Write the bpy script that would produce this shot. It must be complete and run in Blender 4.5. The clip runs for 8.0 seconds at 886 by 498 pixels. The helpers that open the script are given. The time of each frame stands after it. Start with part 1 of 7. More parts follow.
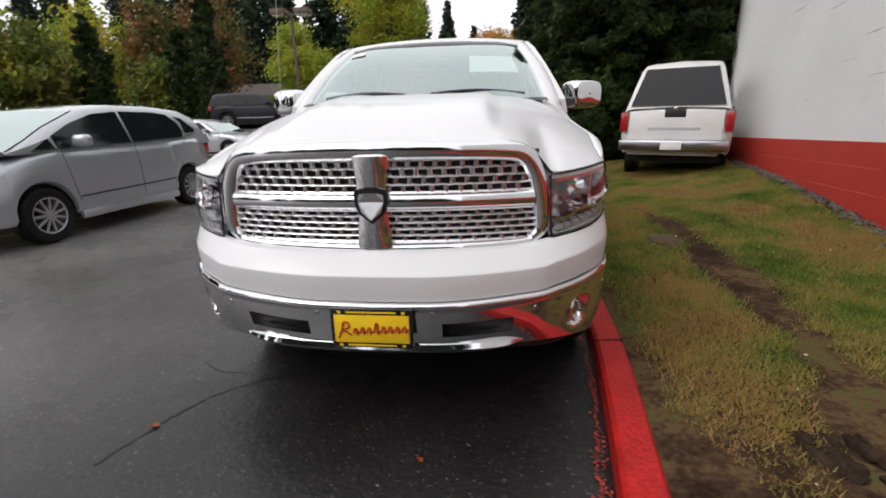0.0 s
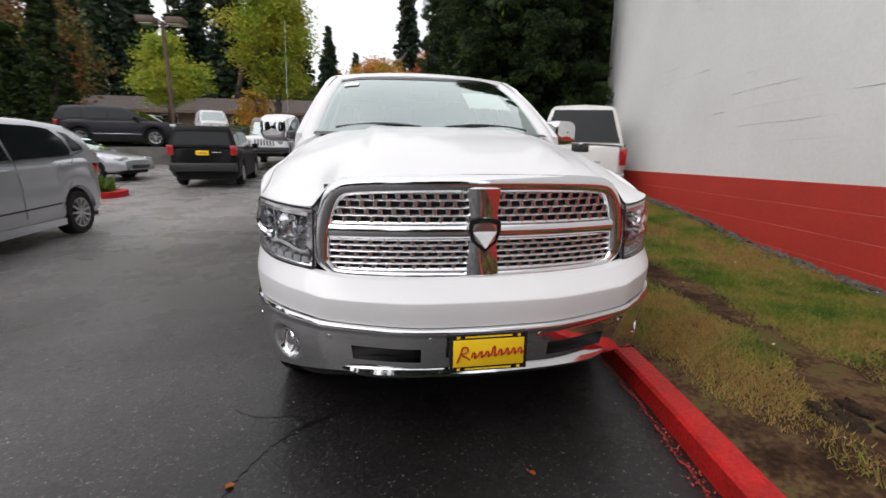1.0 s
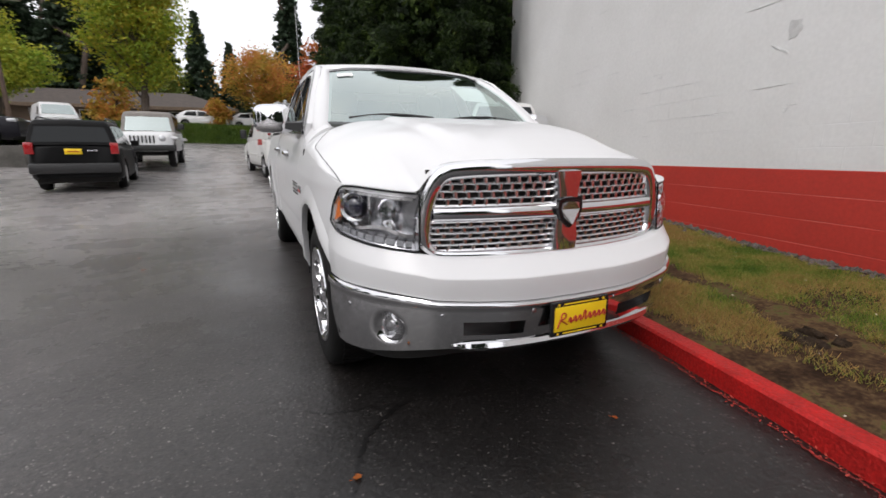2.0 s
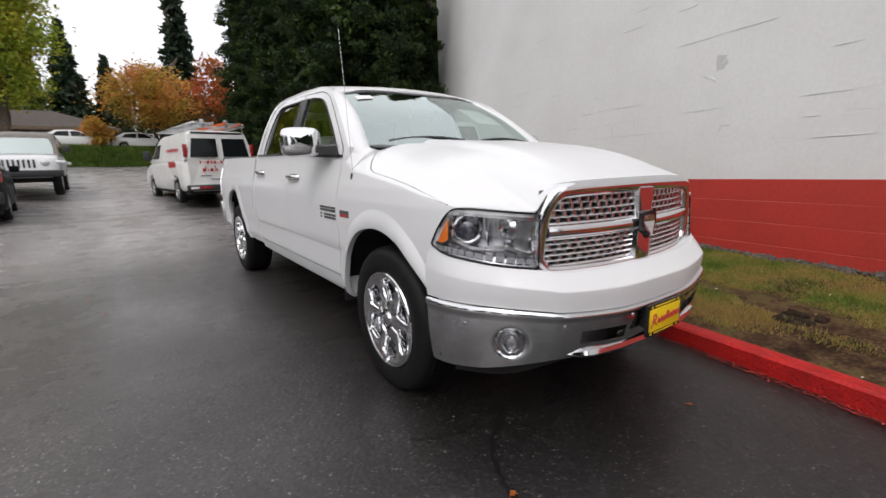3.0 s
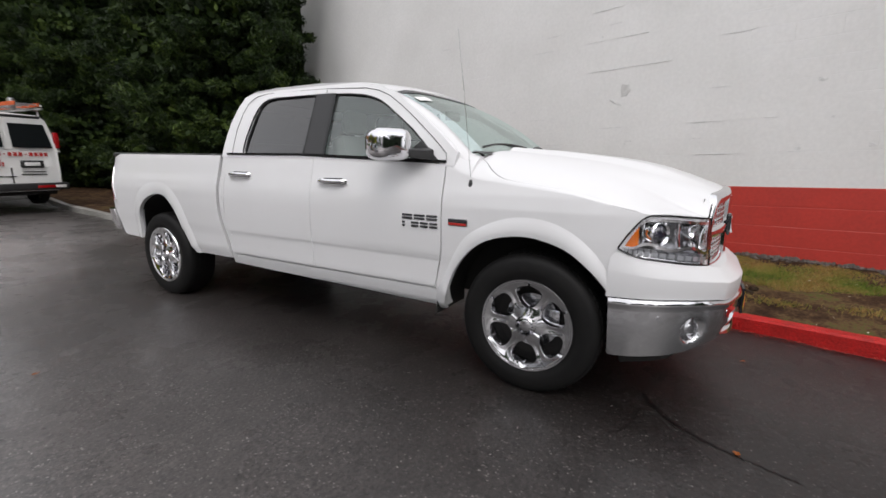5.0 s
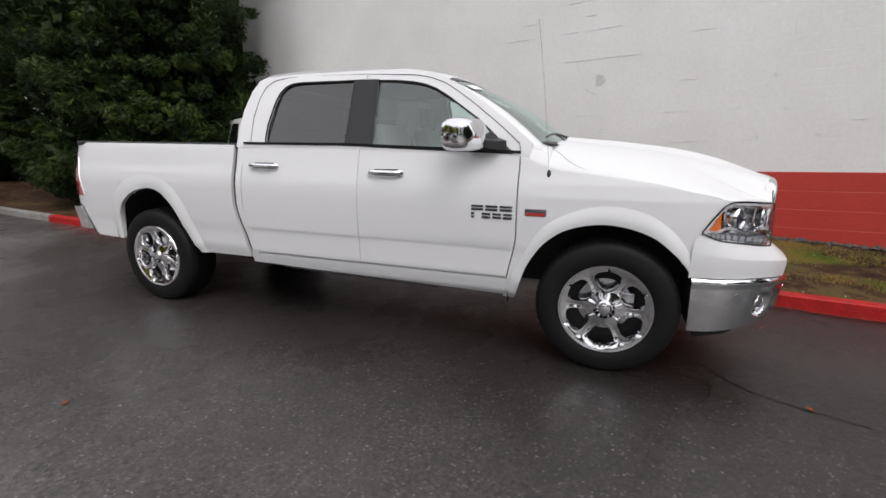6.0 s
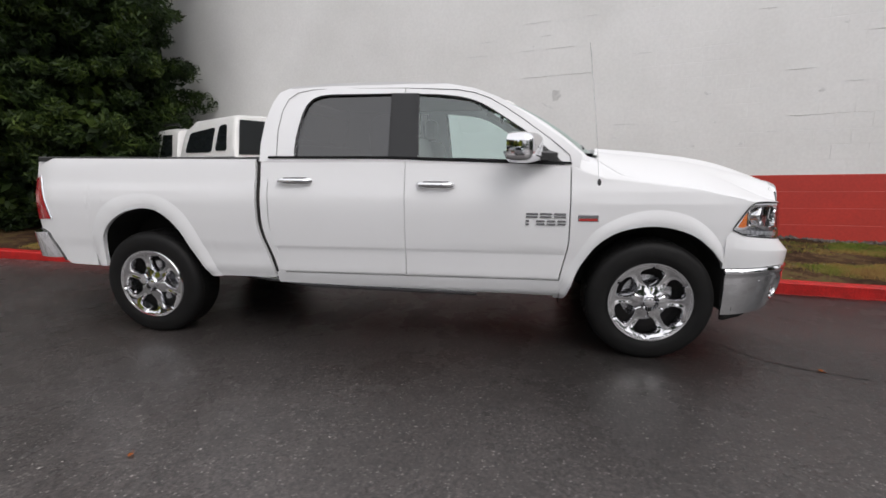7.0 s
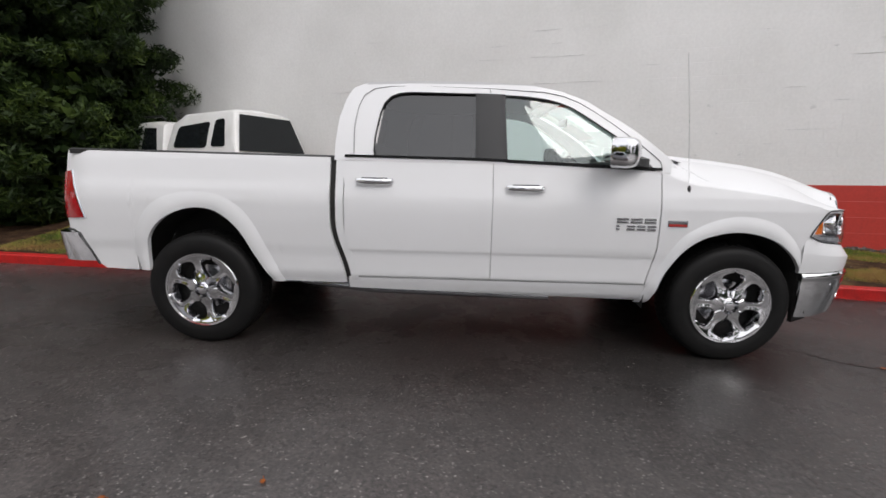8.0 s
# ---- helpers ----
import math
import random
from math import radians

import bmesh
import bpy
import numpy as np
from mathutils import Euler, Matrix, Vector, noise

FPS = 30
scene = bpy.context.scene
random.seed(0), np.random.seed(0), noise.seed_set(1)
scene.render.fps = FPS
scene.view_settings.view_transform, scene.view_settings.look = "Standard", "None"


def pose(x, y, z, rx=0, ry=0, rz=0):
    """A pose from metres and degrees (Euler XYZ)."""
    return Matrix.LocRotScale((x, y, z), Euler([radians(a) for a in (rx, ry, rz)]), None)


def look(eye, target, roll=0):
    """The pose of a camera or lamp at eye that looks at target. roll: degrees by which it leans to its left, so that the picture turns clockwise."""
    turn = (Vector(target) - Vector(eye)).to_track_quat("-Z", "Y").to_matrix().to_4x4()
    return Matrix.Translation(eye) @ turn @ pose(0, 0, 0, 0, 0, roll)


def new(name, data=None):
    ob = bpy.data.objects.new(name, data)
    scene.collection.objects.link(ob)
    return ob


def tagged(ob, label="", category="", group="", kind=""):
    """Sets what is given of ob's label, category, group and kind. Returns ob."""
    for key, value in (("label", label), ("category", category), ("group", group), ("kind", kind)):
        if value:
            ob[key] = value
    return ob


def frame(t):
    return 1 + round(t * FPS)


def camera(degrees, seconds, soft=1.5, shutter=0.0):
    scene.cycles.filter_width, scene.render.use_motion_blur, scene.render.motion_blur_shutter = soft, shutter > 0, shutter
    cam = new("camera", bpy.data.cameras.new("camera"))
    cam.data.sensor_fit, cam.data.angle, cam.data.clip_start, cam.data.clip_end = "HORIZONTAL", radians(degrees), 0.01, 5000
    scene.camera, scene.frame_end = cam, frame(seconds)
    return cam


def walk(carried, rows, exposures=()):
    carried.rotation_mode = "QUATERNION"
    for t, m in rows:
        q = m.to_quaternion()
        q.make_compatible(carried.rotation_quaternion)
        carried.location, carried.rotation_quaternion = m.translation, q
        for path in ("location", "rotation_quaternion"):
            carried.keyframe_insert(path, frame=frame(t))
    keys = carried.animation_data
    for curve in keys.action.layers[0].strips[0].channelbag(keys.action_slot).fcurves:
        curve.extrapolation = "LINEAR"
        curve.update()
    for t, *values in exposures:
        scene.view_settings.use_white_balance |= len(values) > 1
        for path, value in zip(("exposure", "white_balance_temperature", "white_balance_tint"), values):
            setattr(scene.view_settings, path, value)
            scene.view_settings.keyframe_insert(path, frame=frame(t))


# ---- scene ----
cam = camera(90.9, 8.0, soft=1.55, shutter=0.35)
PATH = [
    (0, (0.444, -2.564, 1.254), (0.23, -0.652, 0.708), -1.4),
    (0.5, (-0.006, -2.628, 1.279), (0.01, -0.678, 0.836), -2.2),
    (1, (-0.446, -2.642, 1.298), (-0.124, -0.718, 0.855), 0.6),
    (1.5, (-0.879, -2.626, 1.267), (-0.29, -0.77, 0.811), -1.1),
    (1.7, (-1.05, -2.593, 1.244), (-0.378, -0.767, 0.779), -0.5),
    (3, (-2.105, -2.129, 1.282), (-0.953, -0.539, 0.9), -1.1),
    (3.5, (-2.453, -1.852, 1.292), (-1.165, -0.379, 0.881), -0.9),
    (4, (-2.771, -1.557, 1.31), (-1.356, -0.215, 0.869), -1.8),
    (4.5, (-3.049, -1.176, 1.323), (-1.486, -0.007, 0.887), -2.4),
    (5, (-3.292, -0.789, 1.335), (-1.595, 0.196, 0.949), 0.4),
    (6.3, (-3.777, 0.319, 1.377), (-1.906, 0.87, 0.934), -0.6),
    (6.5, (-3.854, 0.494, 1.385), (-1.952, 0.95, 0.964), -1.0),
    (7, (-3.976, 0.958, 1.381), (-2.04, 1.254, 0.975), -0.5),
    (7.5, (-4.034, 1.432, 1.385), (-2.084, 1.611, 0.982), 0.4),
    (8, (-3.988, 1.89, 1.373), (-2.029, 1.976, 0.979), 1.0),
]
EXPOSURE = 0.64
walk(cam, [(t, look(eye, target, roll)) for t, eye, target, roll in PATH], exposures=((0.0, EXPOSURE, 6500, 13), (8.0, EXPOSURE, 6500, 13)))

# ---- overcast daylight ----
world = bpy.data.worlds.new("overcast_sky")
scene.world = world
world.use_nodes = True
wt = world.node_tree
for n in list(wt.nodes):
    wt.nodes.remove(n)
sky = wt.nodes.new("ShaderNodeTexSky")
sky.sky_type = "NISHITA"
sky.sun_disc = False
sky.sun_elevation = radians(48)
sky.sun_rotation = radians(215)
sky.air_density, sky.dust_density, sky.ozone_density = 1.0, 4.0, 1.0
sat = wt.nodes.new("ShaderNodeHueSaturation")
sat.inputs["Saturation"].default_value = 0.12
sat.inputs["Value"].default_value = 0.10
wt.links.new(sky.outputs[0], sat.inputs["Color"])
cloud = wt.nodes.new("ShaderNodeTexNoise")
cloud.inputs["Scale"].default_value = 2.2
cloud.inputs["Detail"].default_value = 5
ramp = wt.nodes.new("ShaderNodeValToRGB")
ramp.color_ramp.elements[0].position, ramp.color_ramp.elements[1].position = 0.35, 0.7
ramp.color_ramp.elements[0].color = (0.84, 0.87, 0.91, 1)
ramp.color_ramp.elements[1].color = (1.0, 1.0, 1.0, 1)
wt.links.new(cloud.outputs["Fac"], ramp.inputs["Fac"])
mixsky = wt.nodes.new("ShaderNodeMixRGB")
mixsky.inputs["Fac"].default_value = 0.72
wt.links.new(sat.outputs["Color"], mixsky.inputs["Color1"])
wt.links.new(ramp.outputs["Color"], mixsky.inputs["Color2"])
bg = wt.nodes.new("ShaderNodeBackground")
bg.inputs["Strength"].default_value = 1.0
wt.links.new(mixsky.outputs["Color"], bg.inputs["Color"])
wo = wt.nodes.new("ShaderNodeOutputWorld")
wt.links.new(bg.outputs[0], wo.inputs[0])
sun_data = bpy.data.lights.new("sun", "SUN")
sun_data.energy, sun_data.angle, sun_data.color = 0.58, radians(30), (1.0, 0.97, 0.93)
sun = new("sun", sun_data)
sun.matrix_world = look((-12, -8, 18), (0, 0, 0))

# ---- materials ----
def shade(name, base, rough=0.5, metal=0.0, second=None, scale=4.0, amount=0.5, fine=0.0, fine_scale=60.0, bump=0.0,
          bump_scale=120.0, coat=0.0, spec=0.5, rough2=None, emit=None, emit_power=0.0, detail=4.0):
    """A principled material with two scales of colour variation and fine relief, at world size."""
    m = bpy.data.materials.new(name)
    m.use_nodes = True
    nt = m.node_tree
    b = nt.nodes["Principled BSDF"]
    b.inputs["Base Color"].default_value = (*base, 1)
    b.inputs["Roughness"].default_value = rough
    b.inputs["Metallic"].default_value = metal
    b.inputs["Specular IOR Level"].default_value = spec
    b.inputs["Coat Weight"].default_value = coat
    b.inputs["Coat Roughness"].default_value = 0.03
    if emit:
        b.inputs["Emission Color"].default_value = (*emit, 1)
        b.inputs["Emission Strength"].default_value = emit_power
    geo = nt.nodes.new("ShaderNodeNewGeometry")
    col = None
    if second:
        n1 = nt.nodes.new("ShaderNodeTexNoise")
        n1.inputs["Scale"].default_value, n1.inputs["Detail"].default_value = scale, detail
        nt.links.new(geo.outputs["Position"], n1.inputs["Vector"])
        r = nt.nodes.new("ShaderNodeMapRange")
        r.inputs["From Min"].default_value, r.inputs["From Max"].default_value = 0.5 - 0.25 / max(amount, 0.05) * 0.5, 0.5 + 0.25 / max(amount, 0.05) * 0.5
        nt.links.new(n1.outputs["Fac"], r.inputs["Value"])
        mx = nt.nodes.new("ShaderNodeMixRGB")
        mx.inputs["Color1"].default_value, mx.inputs["Color2"].default_value = (*base, 1), (*second, 1)
        nt.links.new(r.outputs["Result"], mx.inputs["Fac"])
        col = mx.outputs["Color"]
        if rough2 is not None:
            rr = nt.nodes.new("ShaderNodeMapRange")
            rr.inputs["To Min"].default_value, rr.inputs["To Max"].default_value = rough, rough2
            nt.links.new(r.outputs["Result"], rr.inputs["Value"])
            nt.links.new(rr.outputs["Result"], b.inputs["Roughness"])
    if fine > 0:
        n2 = nt.nodes.new("ShaderNodeTexNoise")
        n2.inputs["Scale"].default_value, n2.inputs["Detail"].default_value = fine_scale, 3
        nt.links.new(geo.outputs["Position"], n2.inputs["Vector"])
        r2 = nt.nodes.new("ShaderNodeMapRange")
        r2.inputs["From Min"].default_value, r2.inputs["From Max"].default_value = 0.3, 0.7
        r2.inputs["To Min"].default_value, r2.inputs["To Max"].default_value = 1 - fine, 1 + fine
        nt.links.new(n2.outputs["Fac"], r2.inputs["Value"])
        mm = nt.nodes.new("ShaderNodeMixRGB")
        mm.blend_type = "MULTIPLY"
        mm.inputs["Fac"].default_value = 1
        mm.inputs["Color1"].default_value = (*base, 1)
        if col:
            nt.links.new(col, mm.inputs["Color1"])
        nt.links.new(r2.outputs["Result"], mm.inputs["Color2"])
        col = mm.outputs["Color"]
    if col:
        nt.links.new(col, b.inputs["Base Color"])
    if bump > 0:
        n3 = nt.nodes.new("ShaderNodeTexNoise")
        n3.inputs["Scale"].default_value, n3.inputs["Detail"].default_value = bump_scale, 3
        nt.links.new(geo.outputs["Position"], n3.inputs["Vector"])
        bp = nt.nodes.new("ShaderNodeBump")
        bp.inputs["Strength"].default_value, bp.inputs["Distance"].default_value = bump, 0.01
        nt.links.new(n3.outputs["Fac"], bp.inputs["Height"])
        nt.links.new(bp.outputs["Normal"], b.inputs["Normal"])
    return m


def pane(name, tint, face=0.05, sheen=(1, 1, 1)):
    """Thin window glass: a tinted clear pane whose mirror gloss grows from face, seen square on, to full at a glance."""
    m = bpy.data.materials.new(name)
    m.use_nodes = True
    nt = m.node_tree
    for n in list(nt.nodes):
        nt.nodes.remove(n)
    clear = nt.nodes.new("ShaderNodeBsdfTransparent")
    clear.inputs[0].default_value = (*tint, 1)
    gloss = nt.nodes.new("ShaderNodeBsdfGlossy")
    gloss.inputs["Roughness"].default_value = 0.015
    gloss.inputs["Color"].default_value = (*sheen, 1)
    lw = nt.nodes.new("ShaderNodeLayerWeight")
    lw.inputs["Blend"].default_value = 0.5
    power = nt.nodes.new("ShaderNodeMath")
    power.operation = "POWER"
    power.inputs[1].default_value = 4.0
    grow = nt.nodes.new("ShaderNodeMapRange")
    grow.inputs["To Min"].default_value, grow.inputs["To Max"].default_value = face, 1.0
    mx = nt.nodes.new("ShaderNodeMixShader")
    out = nt.nodes.new("ShaderNodeOutputMaterial")
    nt.links.new(lw.outputs["Facing"], power.inputs[0])
    nt.links.new(power.outputs[0], grow.inputs["Value"])
    nt.links.new(grow.outputs["Result"], mx.inputs[0])
    nt.links.new(clear.outputs[0], mx.inputs[1])
    nt.links.new(gloss.outputs[0], mx.inputs[2])
    nt.links.new(mx.outputs[0], out.inputs[0])
    return m


def leafy(name, colors, rough=0.55, clump=0.35):
    """Foliage: colour varies from leaf to leaf and from clump to clump."""
    m = bpy.data.materials.new(name)
    m.use_nodes = True
    nt = m.node_tree
    b = nt.nodes["Principled BSDF"]
    b.inputs["Roughness"].default_value = rough
    b.inputs["Specular IOR Level"].default_value = 0.25
    geo = nt.nodes.new("ShaderNodeNewGeometry")
    noi = nt.nodes.new("ShaderNodeTexNoise")
    noi.inputs["Scale"].default_value = clump
    noi.inputs["Detail"].default_value = 2
    nt.links.new(geo.outputs["Position"], noi.inputs["Vector"])
    add = nt.nodes.new("ShaderNodeMath")
    add.operation = "MULTIPLY_ADD"
    add.inputs[1].default_value = 0.45
    nt.links.new(geo.outputs["Random Per Island"], add.inputs[0])
    sub = nt.nodes.new("ShaderNodeMath")
    sub.operation = "MULTIPLY_ADD"
    sub.inputs[1].default_value, sub.inputs[2].default_value = 1.6, -0.55
    nt.links.new(noi.outputs["Fac"], sub.inputs[0])
    nt.links.new(sub.outputs[0], add.inputs[2])
    ramp = nt.nodes.new("ShaderNodeValToRGB")
    els = ramp.color_ramp.elements
    for i, c in enumerate(colors):
        p = i / (len(colors) - 1)
        e = els[0] if i == 0 else els[-1] if i == len(colors) - 1 else els.new(p)
        e.position, e.color = p, (*c, 1)
    nt.links.new(add.outputs[0], ramp.inputs["Fac"])
    nt.links.new(ramp.outputs["Color"], b.inputs["Base Color"])
    tr = nt.nodes.new("ShaderNodeBsdfTranslucent")
    nt.links.new(ramp.outputs["Color"], tr.inputs["Color"])
    mx = nt.nodes.new("ShaderNodeMixShader")
    mx.inputs[0].default_value = 0.3
    nt.links.new(b.outputs[0], mx.inputs[1])
    nt.links.new(tr.outputs[0], mx.inputs[2])
    nt.links.new(mx.outputs[0], nt.nodes["Material Output"].inputs[0])
    return m


PAINT = shade("white_car_paint", (0.715, 0.715, 0.725), 0.42, coat=0.4, second=(0.695, 0.695, 0.70), scale=1.5)
CHROME = shade("chrome", (0.82, 0.82, 0.83), 0.05, 1.0, second=(0.78, 0.78, 0.80), scale=9, rough2=0.09)
# darker than CHROME: the asphalt's grey reflection is put into the base colour
BUMPER = shade("grey_bumper_chrome", (0.74, 0.74, 0.755), 0.055, 1.0, second=(0.68, 0.68, 0.69), scale=6, rough2=0.10)
MESHCHROME = shade("grille_chrome", (0.74, 0.74, 0.75), 0.2, 1.0, second=(0.66, 0.66, 0.67), scale=20, rough2=0.26)
SATIN = shade("dull_chrome", (0.55, 0.55, 0.57), 0.22, 1.0, second=(0.5, 0.5, 0.52), scale=20)
DARKCHROME = shade("dark_chrome", (0.30, 0.30, 0.31), 0.22, 1.0, second=(0.24, 0.24, 0.25), scale=30)
BLACK = shade("black_plastic", (0.018, 0.018, 0.019), 0.45, second=(0.028, 0.028, 0.028), scale=20, bump=0.1)
GLOSSBLACK = shade("gloss_black_trim", (0.012, 0.012, 0.013), 0.25, coat=0.1, spec=0.4)
DARK = shade("dark_underbody", (0.012, 0.012, 0.012), 0.8, second=(0.022, 0.02, 0.018), scale=8)
RUBBER = shade("tyre_rubber", (0.006, 0.006, 0.0063), 0.58, spec=0.2, second=(0.010, 0.0096, 0.0092), scale=12, bump=0.15, bump_scale=90)
GLASS = pane("clear_glass", (0.80, 0.92, 0.90), 0.14, (0.90, 0.97, 0.95))
WINDSCREEN = pane("windscreen_glass", (0.68, 0.80, 0.77), 0.45, (0.87, 0.97, 0.945))
TINTED = pane("tinted_glass", (0.07, 0.07, 0.075), 0.10)
DARKGLASS = shade("dark_car_glass", (0.010, 0.012, 0.013), 0.06, spec=0.28)
LENS = pane("lamp_lens", (0.95, 0.955, 0.96), 0.06)
AMBER = shade("amber_reflector", (0.85, 0.23, 0.02), 0.25, coat=0.6, second=(0.7, 0.16, 0.01), scale=40)
REDLENS = shade("red_lamp_lens", (0.42, 0.012, 0.015), 0.15, coat=1.0, second=(0.3, 0.008, 0.01), scale=30)
LAMPGREY = shade("lamp_housing", (0.46, 0.46, 0.48), 0.2, 0.9, second=(0.34, 0.34, 0.36), scale=25)
LED = shade("clear_led_lens", (0.40, 0.41, 0.43), 0.12, coat=1.0, second=(0.30, 0.31, 0.33), scale=90)
PROJECTOR = shade("projector_glass", (0.02, 0.018, 0.035), 0.05, coat=1.0, spec=0.7)
YELLOW = shade("yellow_plate", (0.90, 0.62, 0.015), 0.4, second=(0.85, 0.56, 0.012), scale=12)
SCRIPTRED = shade("red_ink", (0.42, 0.02, 0.015), 0.5)
PAPER = shade("white_paper", (0.82, 0.82, 0.80), 0.6, second=(0.75, 0.75, 0.74), scale=30)
SEATGREY = shade("grey_cloth", (0.20, 0.195, 0.19), 0.85, second=(0.22, 0.21, 0.2), scale=30, bump=0.2, bump_scale=300)
DASHGREY = shade("dash_plastic", (0.07, 0.068, 0.065), 0.6, second=(0.09, 0.088, 0.085), scale=20)
BARK = shade("bark", (0.09, 0.065, 0.048), 0.9, second=(0.05, 0.038, 0.03), scale=7, fine=0.3, bump=0.8, bump_scale=30)


# ---- mesh tools ----
def link(name, bm, material, parent=None, label="", sharp=35, smooth=True):
    bmesh.ops.recalc_face_normals(bm, faces=bm.faces)
    me = bpy.data.meshes.new(name)
    bm.to_mesh(me)
    bm.free()
    me.materials.append(material)
    if smooth:
        me.shade_smooth()
        me.set_sharp_from_angle(angle=radians(sharp))
    ob = new(name, me)
    if parent is not None:
        ob.parent = parent
    if label:
        tagged(ob, label)
    return ob


def part(name, bm, material, parent, label="", sharp=35, smooth=True):
    return link(name, bm, material, parent, label, sharp, smooth)


def root(name, m, label, category, group=""):
    ob = new(name)
    ob.empty_display_size = 0.2
    ob.matrix_basis = m
    return tagged(ob, label, category, group)


def grid(fn, us, vs, bm=None, skip=None, wrap=False):
    """A sheet of quads through fn(u, v); skip(i, j) leaves a cell out."""
    bm = bm or bmesh.new()
    rows = [[bm.verts.new(fn(u, v)) for v in vs] for u in us]
    n = len(us)
    for i in range(n if wrap else n - 1):
        for j in range(len(vs) - 1):
            if not (skip and skip(i, j)):
                k = (i + 1) % n
                bm.faces.new((rows[i][j], rows[k][j], rows[k][j + 1], rows[i][j + 1]))
    return bm


def flange(bm, move):
    """Fold the open border over by the given vector, to give a panel its thickness."""
    es = [e for e in bm.edges if e.is_boundary]
    r = bmesh.ops.extrude_edge_only(bm, edges=es)
    vs = [v for v in r["geom"] if isinstance(v, bmesh.types.BMVert)]
    bmesh.ops.translate(bm, verts=vs, vec=move)
    return bm


def box(x0, x1, y0, y1, z0, z1, bevel=0.0, bm=None, seg=2, turn=None):
    bm = bm or bmesh.new()
    r = bmesh.ops.create_cube(bm, size=1.0)
    m = Matrix.Translation(((x0 + x1) / 2, (y0 + y1) / 2, (z0 + z1) / 2))
    if turn:
        m = m @ turn
    m = m @ Matrix.Diagonal((abs(x1 - x0), abs(y1 - y0), abs(z1 - z0), 1))
    bmesh.ops.transform(bm, matrix=m, verts=r["verts"])
    if bevel > 0:
        es = list({e for v in r["verts"] for e in v.link_edges})
        bmesh.ops.bevel(bm, geom=es, offset=bevel, segments=seg, affect="EDGES", profile=0.5)
    return bm


def lathe(profile, axis, centre, seg=48, bm=None):
    """Turn (along, radius) pairs about an axis ('x' or 'z') through centre."""
    c = Vector(centre)

    def at(a, k):
        d, r = profile[k]
        q, w = r * math.cos(a), r * math.sin(a)
        return c + (Vector((d, q, w)) if axis == "x" else Vector((q, w, d)))

    return grid(at, [2 * math.pi * i / seg for i in range(seg)], range(len(profile)), bm, wrap=True)


def sweep(pts, profile, up=(0, 0, 1), closed=False, bm=None, size=None):
    """Carry a closed profile of (side, up) offsets along a line of points."""
    bm = bm or bmesh.new()
    pts = [Vector(p) for p in pts]
    n = len(pts)
    rings = []
    for i, p in enumerate(pts):
        a = pts[(i - 1) % n] if closed or i > 0 else p
        b = pts[(i + 1) % n] if closed or i < n - 1 else p
        t = (b - a).normalized()
        u = Vector(up)
        s = t.cross(u)
        s = s.normalized() if s.length > 1e-5 else Vector((1, 0, 0))
        u = s.cross(t).normalized()
        k = size[i] if size else 1.0
        rings.append([bm.verts.new(p + s * q * k + u * w * k) for q, w in profile])
    m = len(profile)
    for i in range(n if closed else n - 1):
        r0, r1 = rings[i], rings[(i + 1) % n]
        for j in range(m):
            bm.faces.new((r0[j], r0[(j + 1) % m], r1[(j + 1) % m], r1[j]))
    if not closed:
        bm.faces.new(rings[0])
        bm.faces.new(rings[-1])
    return bm


def circle(r, n=10, ry=None):
    return [(r * math.cos(2 * math.pi * i / n), (ry or r) * math.sin(2 * math.pi * i / n)) for i in range(n)]


def cat(pts, n):
    """A smooth run of n points through the given ones."""
    p = [Vector(q) for q in pts]
    p = [p[0] * 2 - p[1]] + p + [p[-1] * 2 - p[-2]]
    out = []
    m = len(pts) - 1
    for i in range(n):
        f = i / (n - 1) * m
        k = min(int(f), m - 1)
        t = f - k
        a, b, c, d = p[k:k + 4]
        out.append(0.5 * ((2 * b) + (c - a) * t + (2 * a - 5 * b + 4 * c - d) * t * t + (3 * b - a - 3 * c + d) * t ** 3))
    return out


def lerp(x, xs, ys):
    return float(np.interp(x, xs, ys))


def step(a, b, x):
    t = max(0.0, min(1.0, (x - a) / (b - a)))
    return t * t * (3 - 2 * t)


def span(a, b, n):
    return [a + (b - a) * i / (n - 1) for i in range(n)]


def slab(poly, place, thick, bm=None):
    """A flat outline of (a, b) pairs, set in space by place(a, b) and thickened along the vector thick."""
    bm = bm or bmesh.new()
    vs = [bm.verts.new(place(a, b)) for a, b in poly]
    f = bm.faces.new(vs)
    r = bmesh.ops.extrude_face_region(bm, geom=[f])
    bmesh.ops.translate(bm, verts=[v for v in r["geom"] if isinstance(v, bmesh.types.BMVert)], vec=thick)
    return bm


